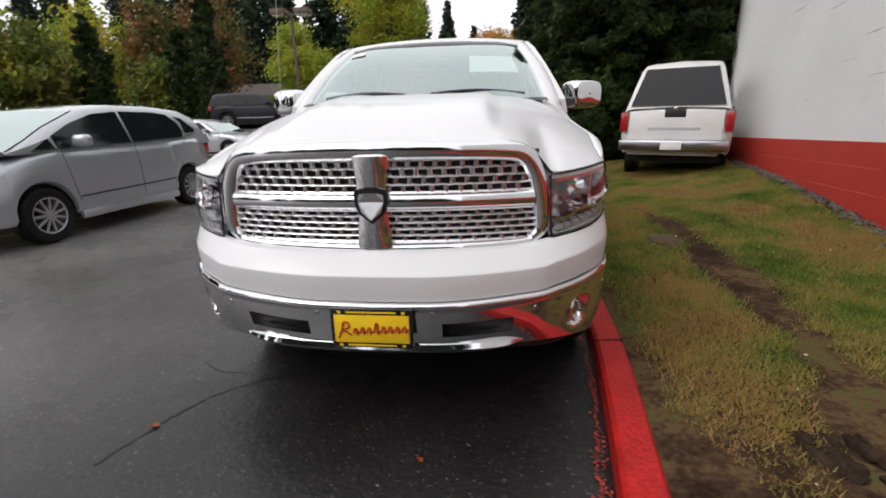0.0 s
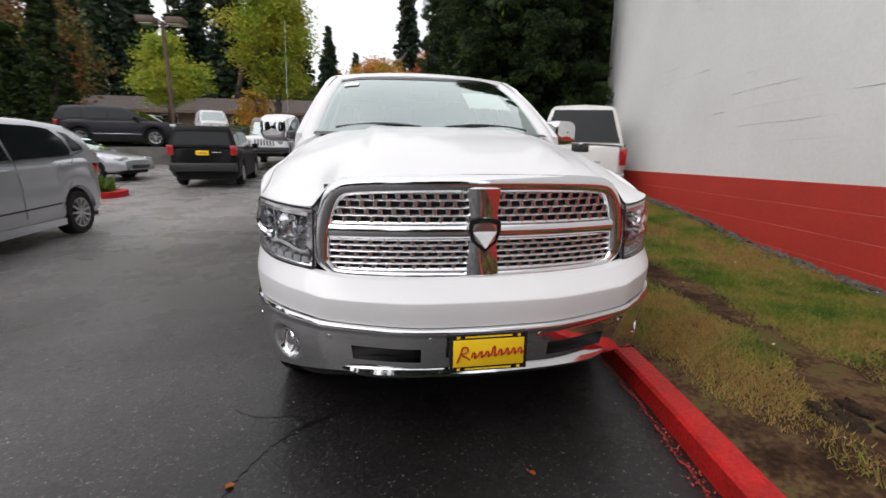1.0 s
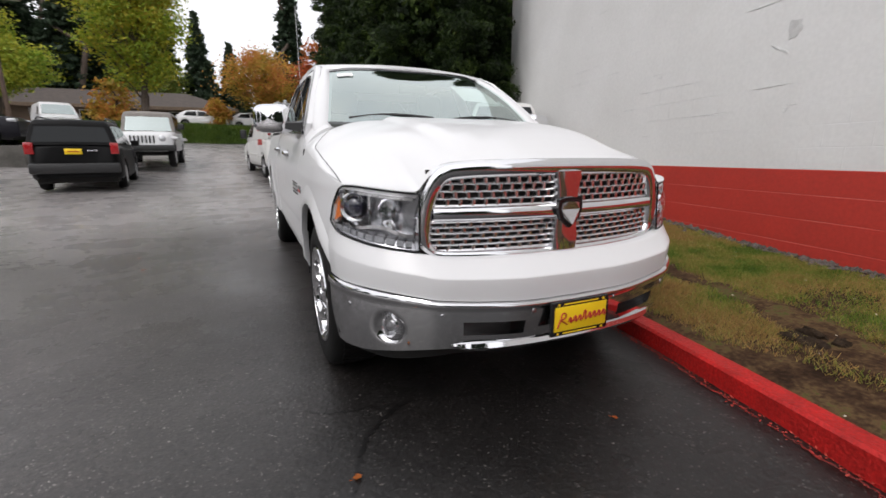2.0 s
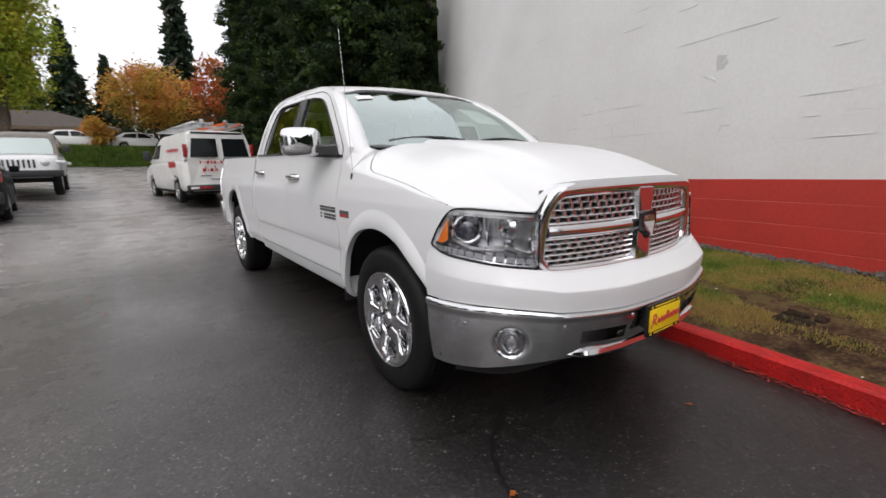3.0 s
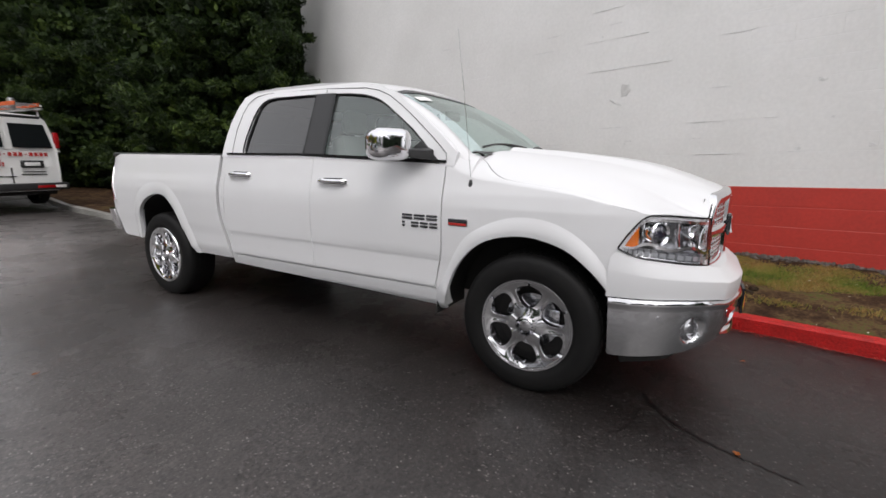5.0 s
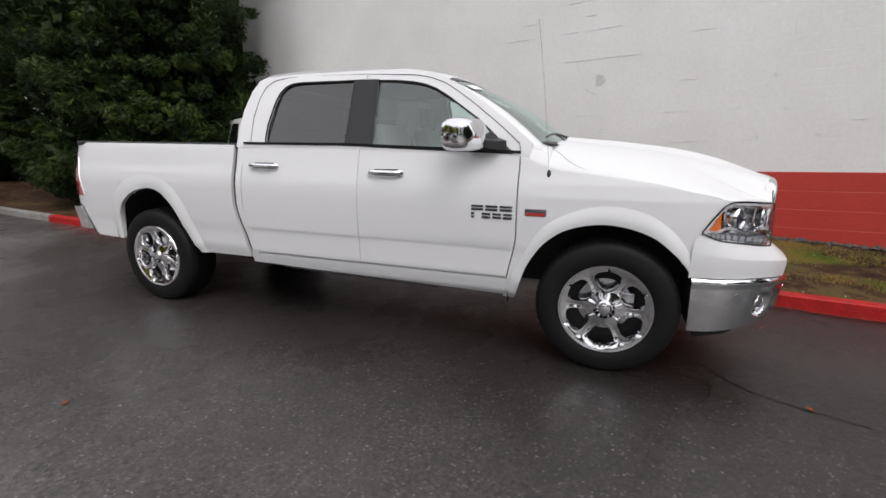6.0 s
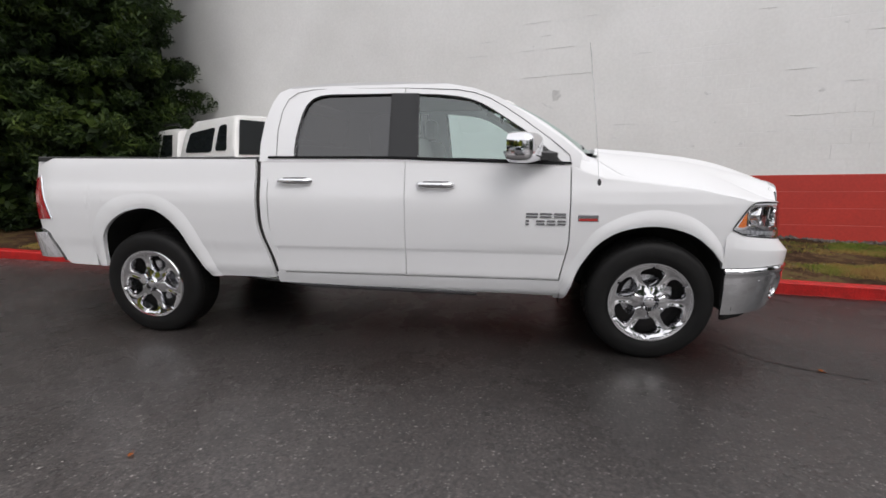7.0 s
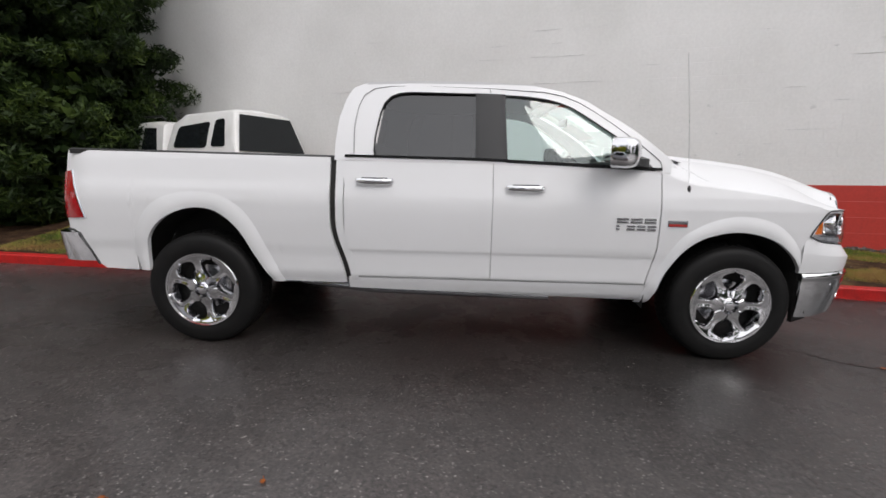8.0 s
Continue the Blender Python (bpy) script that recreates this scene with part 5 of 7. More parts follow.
    # mirrors
    for s in (-1, 1):
        turn = pose(s * 1.100, 0.865, 1.446, 0, 0, s * 26)

        def shell(a, k):
            ca, sa = math.cos(a), math.sin(a)
            d, f = ((-0.088, 0.05), (-0.086, 0.55), (-0.076, 0.80), (-0.05, 0.94), (-0.01, 1.0), (0.045, 1.0), (0.070, 0.97), (0.072, 0.90), (0.050, 0.87))[k]
            px = 0.132 * math.copysign(abs(ca) ** 0.5, ca) * f
            pz = 0.097 * math.copysign(abs(sa) ** 0.5, sa) * f
            return turn @ Vector((px, d, pz))
        mir = part("mirror", grid(shell, [2 * math.pi * i / 36 for i in range(36)], range(9), wrap=True), CHROME, T, "large rectangular chrome door mirror", sharp=60)
        bm = box(-0.114, 0.114, 0.046, 0.056, -0.083, 0.083, 0.006)
        bmesh.ops.transform(bm, matrix=turn, verts=bm.verts)
        part("mirror_glass", bm, DARKGLASS, mir)
        part("mirror_arm", sweep([(s * 0.91, 0.70, 1.388), (s * 0.96, 0.73, 1.390), (s * 1.02, 0.81, 1.400), (s * 1.06, 0.85, 1.41)], [(-0.05, -0.028), (0.05, -0.028), (0.052, 0.02), (0.0, 0.035), (-0.05, 0.02)], size=[1.25, 1.0, 0.8, 0.7]), BLACK, mir)
        part("mirror_base", slab([(0.604, 1.341), (0.80, 1.354), (0.80, 1.44), (0.758, 1.472), (0.735, 1.453)], lambda a, b: (s * (gx(b) + 0.012), a, b), (-s * 0.03, 0, 0)), BLACK, mir, smooth=False)
    # badges: plain chrome blocks in place of the maker's lettering
    for s in (-1, 1):
        b = bmesh.new()
        for k in range(3):
            for z in (0.985, 1.005):
                box(s * 1.000, s * 1.008, 0.845 - 0.092 * k, 0.845 - 0.092 * k - 0.078, z, z + 0.014, 0.002, b)
        for k in range(4):
            y = 0.845 - 0.069 * k
            for z in (0.936, 0.957):
                box(s * 1.000, s * 1.008, y, y - (0.020 if k == 0 else 0.056), z, z + 0.014, 0.002, b)
        part("badge", b, DARKCHROME, T, "dull chrome bars of the model badge", smooth=False)
        bb = part("fender_badge", box(s * 0.996, s * 1.008, 0.375, 0.505, 0.965, 1.008, 0.003), DARKCHROME, T, smooth=False)
        part("badge_inlay", box(s * 1.006, s * 1.0095, 0.382, 0.50, 0.969, 0.984), SCRIPTRED, bb, smooth=False)
    # aerial on the near wing
    a = part("aerial", sweep([(-0.955, 0.377, 1.20), (-0.957, 0.385, 1.30), (-0.955, 0.43, 1.70), (-0.95, 0.48, 2.08)], circle(0.0013, 6), up=(1, 0, 0)), SATIN, T, "thin whip aerial")
    bm = bmesh.new()
    bmesh.ops.create_uvsphere(bm, u_segments=14, v_segments=10, radius=0.02)
    bmesh.ops.transform(bm, matrix=pose(-0.962, 0.377, 1.209) @ Matrix.Diagonal((0.6, 0.75, 1.7, 1)), verts=bm.verts)
    part("aerial_base", bm, BLACK, a)
    # load bed, tailgate, rear bumper
    part("bed_floor", box(-0.55, 0.55, 2.86, 4.74, 0.70, 0.74), BLACK, T)
    tg = part("tailgate", box(-0.78, 0.78, 4.745, 4.79, 0.72, 1.405, 0.012), PAINT, T)
    part("tailgate_handle", box(-0.12, 0.12, 4.788, 4.80, 1.16, 1.24, 0.006), CHROME, tg)
    part("bed_front", box(-0.82, 0.82, 2.81, 2.85, 0.70, 1.385), PAINT, T)
    rb = cat([(-0.955, 4.56, 0.72), (-0.955, 4.72, 0.72), (-0.87, 4.84, 0.72), (-0.5, 4.91, 0.72), (0, 4.93, 0.72), (0.5, 4.91, 0.72), (0.87, 4.84, 0.72), (0.955, 4.72, 0.72), (0.955, 4.56, 0.72)], 41)
    bm = sweep(rb, [(0.012, -0.105), (0.028, -0.07), (0.032, 0.06), (0.02, 0.105), (-0.05, 0.105), (-0.03, -0.105)])
    for v in bm.verts:
        if v.co.y < 4.80:
            v.co.y += (v.co.z - 0.615) * 0.55 * step(4.80, 4.60, v.co.y)
    for s in (-1, 1):
        part("bumper_gap", sweep([(s * 0.980, 4.545, 0.590), (s * 0.978, 4.66, 0.815), (s * 0.962, 4.72, 0.838), (s * 0.93, 4.79, 0.840)], circle(0.011, 6), up=(s, 0, 0.2)), BLACK, T)
    part("rear_bumper", bm, BUMPER, T, "chrome rear bumper", sharp=50)
    part("bumper_step", box(-0.80, 0.80, 4.76, 4.88, 0.79, 0.832), BLACK, T)
    # underside
    part("chassis", box(-0.50, 0.50, -0.80, 4.75, 0.42, 0.62), DARK, T)
    part("floor_pan", box(-0.90, 0.90, 0.66, 2.72, 0.44, 0.56), DARK, T)
    part("engine_bay", box(-0.55, 0.55, -0.86, 0.5, 0.55, 1.05), DARK, T)
    part("bed_underside", box(-0.55, 0.55, 2.8, 4.75, 0.50, 0.69), DARK, T)
    part("exhaust_pipe", sweep([(-0.62, 1.2, 0.34), (-0.62, 2.6, 0.36), (-0.56, 3.2, 0.40)], circle(0.035, 10)), SATIN, T)
    part("spare_tyre", lathe([(0.0, 0.20), (0.02, 0.36), (0.12, 0.40), (0.22, 0.36), (0.24, 0.2)], "z", (0.0, 4.35, 0.42), 32), RUBBER, T)
    for y in (0.0, 3.797):
        part("axle", sweep([(-0.7, y, 0.40), (0.7, y, 0.40)], circle(0.07, 10)), DARK, T)
    # cabin
    part("dashboard", sweep([(-0.80, 0.62, 1.22), (0.80, 0.62, 1.22)], [(-0.28, -0.25), (0.20, -0.25), (0.20, 0.05), (0.08, 0.13), (-0.15, 0.17), (-0.28, 0.16)]), DASHGREY, T)
    for s in (-1, 1):
        seat = part("seat", box(s * 0.16, s * 0.68, 1.10, 1.62, 0.80, 1.0, 0.05), SEATGREY, T, "grey cloth seat")
        part("seat_back", box(s * 0.17, s * 0.67, 1.58, 1.74, 0.95, 1.55, 0.06, turn=Matrix.Rotation(radians(-12), 4, "X")), SEATGREY, seat)
        part("headrest", box(s * 0.30, s * 0.54, 1.68, 1.78, 1.56, 1.75, 0.04), SEATGREY, seat)
        part("door_card", box(s * 0.86, s * 0.89, 0.7, 2.65, 0.6, 1.33), DASHGREY, T)
    part("rear_bench", box(-0.72, 0.72, 2.05, 2.66, 0.80, 1.0, 0.05), SEATGREY, T)
    part("bench_back", box(-0.72, 0.72, 2.56, 2.70, 0.98, 1.50, 0.05), SEATGREY, T)
    bm = lathe([(-0.014, 0.185), (0.0, 0.20), (0.014, 0.185), (0.0, 0.17), (-0.014, 0.185)], "z", (0, 0, 0), 32)
    box(-0.18, 0.18, -0.02, 0.02, -0.012, 0.012, 0, bm)
    bmesh.ops.transform(bm, matrix=pose(0.42, 0.93, 1.28, 62, 0, 0), verts=bm.verts)
    part("steering_wheel", bm, BLACK, T)
    part("headliner", box(-0.66, 0.66, 1.25, 2.6, 1.855, 1.87), SEATGREY, T)
    part("rear_view_mirror", box(-0.12, 0.12, 1.02, 1.05, 1.68, 1.75, 0.02), BLACK, T)
    return T


build_truck()

# ---- the other vehicles ----
SILVER = shade("silver_car_paint", (0.46, 0.47, 0.49), 0.30, 0.55, coat=1.0, second=(0.42, 0.43, 0.45), scale=2)
BLACKPAINT = shade("black_car_paint", (0.006, 0.006, 0.0065), 0.4, spec=0.10, second=(0.010, 0.010, 0.010), scale=3)
GREYPAINT = shade("dark_plum_car_paint", (0.018, 0.017, 0.022), 0.35, spec=0.2, coat=0.05, second=(0.014, 0.013, 0.017), scale=3)
OLDWHITE = shade("dull_white_paint", (0.77, 0.765, 0.75), 0.42, coat=0.4, second=(0.68, 0.675, 0.65), scale=2.5, amount=0.7)
SOFTTOP = shade("soft_top_cloth", (0.24, 0.22, 0.20), 0.9, second=(0.19, 0.175, 0.16), scale=6, bump=0.3)
ORANGEPLASTIC = shade("orange_ladder_rail", (0.62, 0.12, 0.03), 0.5, second=(0.5, 0.1, 0.03), scale=5)
ALU = shade("aluminium", (0.6, 0.6, 0.61), 0.35, 0.9, second=(0.5, 0.5, 0.51), scale=12)
LAMPCLEAR = shade("clear_lamp", (0.72, 0.73, 0.75), 0.12, 0.3, coat=1.0, second=(0.5, 0.5, 0.52), scale=30)


def car_wheel(parent, s, x, y, r, width=0.2, spokes=7, rim_mat=None, rim=0.66):
    w = root("wheel", pose(s * x, y, r), "", "")
    w.parent = parent
    pr = [(0.0, r * rim), (0.012, r * (rim + 0.08)), (0.008, r * 0.93), (-0.02, r * 0.985), (-0.05, r), (-width + 0.05, r), (-width + 0.015, r * 0.97), (-width, r * 0.8)]
    part("tyre", lathe([(s * a, q) for a, q in pr], "x", (0, 0, 0), 36), RUBBER, w)
    m = rim_mat or ALU
    rp = [(0.006, r * rim), (0.0, r * (rim - 0.05)), (-0.05, r * (rim - 0.08)), (-width, r * (rim - 0.08))]
    part("rim", lathe([(s * a, q) for a, q in rp], "x", (0, 0, 0), 36), m, w)
    bm = bmesh.new()
    for k in range(spokes):
        a = 2 * math.pi * k / spokes + 0.4
        b = box(-0.014, 0.014, -0.014 * r / 0.3, 0.014 * r / 0.3, 0.04, r * (rim - 0.03))
        b.transform(Matrix.Rotation(a, 4, "X") @ Matrix.Translation((s * -0.012, 0, 0)))
        tmp = bpy.data.meshes.new("t")
        b.to_mesh(tmp)
        b.free()
        bm.from_mesh(tmp)
        bpy.data.meshes.remove(tmp)
    lathe([(s * 0.006, 0.0), (s * 0.006, 0.045), (s * -0.03, 0.06)], "x", (0, 0, 0), 20, bm)
    part("spokes", bm, m, w)
    part("wheel_back", lathe([(s * -0.07, 0.0), (s * -0.07, r * (rim - 0.06))], "x", (0, 0, 0), 24), DARK, w)
    return w


def vehicle(name, m, label, paint, top, belt, width, wheels, r, roof, sill=0.26, cat_name="car", top_paint=None, spokes=7, rim_mat=None, group="parked cars",
            nose=0.55, windows=(), screens=(), tumble=0.13, roof_half=None):
    """A car in its own frame: nose towards -y, y along it, z up from the ground.

    top: (y, z) line of the lower body from nose to tail; roof: (y, z) line of the cabin from screen foot to tail;
    wheels: the two axle places; windows: side glass outlines; screens: front and rear glass as (y0, z0, y1, z1) slopes."""
    T = root(name, m, label, cat_name, group)
    w = width / 2
    y0, y1 = top[0][0], top[-1][0]
    L = y1 - y0

    def hw(y):
        d = min(y - y0, y1 - y)
        return w - 0.16 * max(0.0, 1 - d / nose) ** 2.2

    def arch(y):
        z = sill + 0.06 * step(0.35, 0.0, min(y - y0, y1 - y))
        for wy in wheels:
            q = (r * 1.16) ** 2 - (y - wy) ** 2
            if q > 0:
                z = max(z, r + math.sqrt(q) * 0.98)
        return z
    ys = sorted(set([round(y, 4) for y in span(y0, y1, 46)] + [round(wy + r * 1.16 * math.cos(a), 4) for wy in wheels for a in span(0, math.pi, 23)] + [y0 + 0.02, y0 + 0.06, y1 - 0.02, y1 - 0.06]))
    tys, tzs = [p[0] for p in top], [p[1] for p in top]

    def sect(y, k):
        zb, zt, h = arch(y), lerp(y, tys, tzs), hw(y)
        zb = min(zb, zt - 0.12)
        f = ((0.0, 0.93), (0.08, 0.985), (0.30, 1.0), (0.55, 1.0), (0.62, 0.993), (0.82, 0.975), (0.94, 0.945), (1.0, 0.88))
        if k < 8:
            return (-h * f[k][1], y, zb + (zt - zb) * f[k][0])
        if k == 8:
            return (-h * 0.45, y, zt + 0.025)
        if k == 9:
            return (h * 0.45, y, zt + 0.025)
        return (h * f[17 - k][1], y, zb + (zt - zb) * f[17 - k][0])
    bm = grid(sect, ys, range(18))
    for ring in (ys[0], ys[-1]):
        vs = [v for v in bm.verts if abs(v.co.y - ring) < 1e-5]
        vs.sort(key=lambda v: math.atan2(v.co.z - 0.6, v.co.x))
        bm.faces.new(vs)
    part("body", bm, paint, T, sharp=40)
    part("underbody", box(-w * 0.86, w * 0.86, y0 + 0.25, y1 - 0.2, sill * 0.75, belt * 0.62), DARK, T)
    # cabin
    rys, rzs = [p[0] for p in roof], [p[1] for p in roof]
    hr = roof_half or (w - tumble - 0.06)
    zmax = max(rzs)

    def gx(z):
        return (w * 0.955) + (hr - w * 0.955) * max(0.0, min(1.0, (z - belt) / (zmax - 0.06 - belt)))

    def cabin(y, k):
        zt = lerp(y, rys, rzs)
        zs = [belt - 0.06, belt + (zt - belt) * 0.5, max(zt - 0.07, belt - 0.04), max(zt - 0.025, belt - 0.03), zt + 0.0]
        xs = [gx(zs[0]), gx(zs[1]), gx(zs[2]), gx(zs[2]) - 0.03, gx(zs[2]) - 0.10]
        if k < 5:
            return (-xs[k], y, zs[k])
        if k == 5:
            return (0, y, zt + 0.015)
        return (xs[10 - k], y, zs[10 - k])
    cys = sorted(set([round(y, 4) for y in span(rys[0], rys[-1], 30)] + [round(y, 4) for y in rys]))
    bm = grid(cabin, cys, range(11))
    part("cabin", bm, top_paint or paint, T, sharp=40)
    for s in (-1, 1):
        for poly in windows:
            bm = slab(poly, lambda a, b: (s * (gx(b) + 0.006), a, b), (-s * 0.012, 0, 0))
            part("window", bm, DARKGLASS, T, "dark side window", smooth=False)
    for n_screen, (a, za, b, zb) in enumerate(screens):
        n = Vector((0, zb - za, a - b)).normalized()
        n = n if n.z > 0 else -n
        if a > b:
            n = Vector((0, abs(n.y), n.z))
        else:
            n = Vector((0, -abs(n.y), n.z))

        def glass(u, v, lift):
            y = min(max(a + (b - a) * v, rys[0] + 0.015), rys[-1] - 0.01)
            zt = lerp(y, rys, rzs)
            half = gx(max(zt - 0.07, belt - 0.04)) - 0.115
            return Vector((u * half, y, zt + 0.015 * (1 - abs(u)))) + n * lift
        bm = flange(grid(lambda u, v: glass(u, v, 0.007), span(-1, 1, 9), span(0, 1, 9)), -n * 0.02)
        sc = part("windscreen" if n_screen == 0 else "rear_window", bm, DARKGLASS, T)
        if n_screen == 0:
            o = part("outer_pane", grid(lambda u, v: glass(u, v, 0.013), span(-1, 1, 9), span(0, 1, 9)), WINDSCREEN, sc)
            o.visible_shadow = False
    for wy in wheels:
        for s in (-1, 1):
            car_wheel(T, s, w - 0.025, wy, r, spokes=spokes, rim_mat=rim_mat)
    return T, gx


def add(T, name, mat_, *b, bevel=0.01, label="", turn=None):
    return part(name, box(*b, bevel, turn=turn), mat_, T, label)


def at(x, y, rz, dz=0.0, on=None):
    return pose(x, y, (on or height)(x, y) + dz, 0, 0, rz)


def silver_hatchback():
    top = [(-2.02, 0.50), (-1.99, 0.66), (-1.85, 0.80), (-1.3, 0.95), (-0.95, 1.02), (1.0, 1.05), (1.75, 1.08), (1.95, 1.04), (2.05, 0.85), (2.08, 0.55)]
    roof = [(-1.48, 0.95), (-0.88, 1.245), (-0.32, 1.460), (0.15, 1.528), (0.9, 1.535), (1.5, 1.50), (1.78, 1.40), (1.98, 1.06)]
    win = [[(-1.20, 1.005), (-0.97, 1.125), (-0.93, 1.015)], [(-0.89, 1.016), (-0.92, 1.150), (-0.62, 1.285), (-0.22, 1.405), (0.18, 1.445), (0.20, 1.04)], [(0.25, 1.042), (0.23, 1.448), (0.85, 1.45), (1.14, 1.425), (1.32, 1.30), (1.36, 1.16), (1.30, 1.085)], [(1.42, 1.14), (1.40, 1.32), (1.30, 1.40), (1.47, 1.37), (1.68, 1.20), (1.66, 1.16)]]
    T, gx = vehicle("hatchback", at(-5.25, 2.88, 1.5), "silver five-door hatchback with multi-spoke alloy wheels", SILVER, top, 1.03, 1.70, (-1.20, 1.30), 0.305, roof,
                    windows=win, screens=((-1.40, 1.0, -0.38, 1.44), (1.93, 1.10, 1.78, 1.38)), spokes=11)
    for s in (-1, 1):
        mir = part("mirror", box(s * 0.86, s * 1.05, -0.78, -0.64, 1.02, 1.16, 0.05, seg=4), SILVER, T)
        for y, z in ((0.0, 0.93), (1.08, 0.97)):
            part("handle", sweep([(s * 0.838, y - 0.09, z), (s * 0.868, y - 0.05, z), (s * 0.868, y + 0.05, z), (s * 0.838, y + 0.09, z)], circle(0.012, 8)), SILVER, T)
        add(T, "headlamp", LAMPCLEAR, s * 0.45, s * 0.80, -1.98, -1.72, 0.66, 0.82, bevel=0.05)
        add(T, "tail_lamp", REDLENS, s * 0.62, s * 0.775, 1.88, 2.02, 0.80, 1.12, bevel=0.03)
        part("sill_skirt", box(s * 0.80, s * 0.86, -0.82, 0.92, 0.19, 0.29, 0.02), SILVER, T)
        part("door_moulding", sweep([(s * 0.853, -0.78, 0.455), (s * 0.853, 0.0, 0.465), (s * 0.852, 0.90, 0.48)], [(-0.004, -0.009), (0.004, -0.009), (0.004, 0.009), (-0.004, 0.009)]), BLACK, T)
        part("window_trim", sweep([(s * (gx(z) + 0.010), y, z) for y, z in ((-1.22, 0.998), (-0.90, 1.008), (0.22, 1.034), (1.30, 1.078), (1.66, 1.15))], circle(0.007, 6)), BLACK, T)
        part("door_gap", sweep([(s * 0.852, 0.23, 0.36), (s * 0.852, 0.235, 0.75), (s * 0.825, 0.225, 1.03)], circle(0.0028, 6), up=(1, 0, 0)), DARK, T)
        part("door_gap", sweep([(s * 0.852, -0.80, 0.40), (s * 0.852, -0.86, 0.75), (s * 0.825, -0.88, 1.0)], circle(0.0028, 6), up=(1, 0, 0)), DARK, T)
        part("door_gap", sweep([(s * 0.852, 0.88, 0.40), (s * 0.845, 1.18, 0.75), (s * 0.825, 1.30, 1.05)], circle(0.0028, 6), up=(1, 0, 0)), DARK, T)
    add(T, "roof_antenna", BLACK, -0.01, 0.01, 1.1, 1.2, 1.53, 1.58)


def black_suv():
    top = [(-2.2, 0.55), (-2.18, 0.80), (-2.05, 0.98), (-1.2, 1.05), (-0.9, 1.07), (2.1, 1.08), (2.18, 1.0), (2.2, 0.5)]
    roof = [(-1.05, 1.04), (-0.45, 1.54), (-0.1, 1.64), (1.0, 1.67), (1.95, 1.64), (2.05, 1.56), (2.17, 1.07)]
    win = [[(-0.72, 1.10), (-0.32, 1.52), (0.18, 1.55), (0.18, 1.10)], [(0.27, 1.10), (0.27, 1.55), (1.10, 1.55), (1.14, 1.10)], [(1.24, 1.10), (1.22, 1.54), (1.85, 1.52), (1.98, 1.12)]]
    h = (math.sin(radians(186)), -math.cos(radians(186)))
    cx, cy = -4.95 + 2.1 * h[0], 10.55 + 2.1 * h[1]
    T, gx = vehicle("suv", at(cx, cy, 186), "black boxy SUV with dark windows seen from behind", BLACKPAINT, top, 1.07, 1.77, (-1.32, 1.31), 0.345, roof, windows=win,
                    screens=((-0.98, 1.10, -0.50, 1.54), (2.155, 1.13, 2.07, 1.52)), cat_name="SUV", nose=0.35)
    for s in (-1, 1):
        add(T, "tail_lamp", REDLENS, s * 0.70, s * 0.865, 2.08, 2.215, 0.86, 1.13, bevel=0.015, label="red tail lamp")
        part("roof_rail", sweep([(s * 0.64, -0.2, 1.66), (s * 0.64, 0.0, 1.71), (s * 0.64, 1.6, 1.71), (s * 0.64, 1.8, 1.66)], circle(0.018, 8)), BLACK, T)
        part("mirror", box(s * 0.88, s * 1.08, -0.70, -0.58, 1.06, 1.22, 0.04), BLACKPAINT, T)
    add(T, "rear_bumper", BLACK, -0.84, 0.84, 2.10, 2.28, 0.42, 0.66, bevel=0.04)
    p = add(T, "number_plate", YELLOW, -0.16, 0.16, 2.205, 2.222, 0.86, 0.99, bevel=0.004, label="yellow insert plate in black frame")
    add(p, "plate_bar", SCRIPTRED, -0.11, 0.11, 2.2225, 2.225, 0.915, 0.935, bevel=0)
    add(T, "badge", CHROME, -0.45, -0.25, 2.20, 2.212, 0.93, 0.955, bevel=0.002)


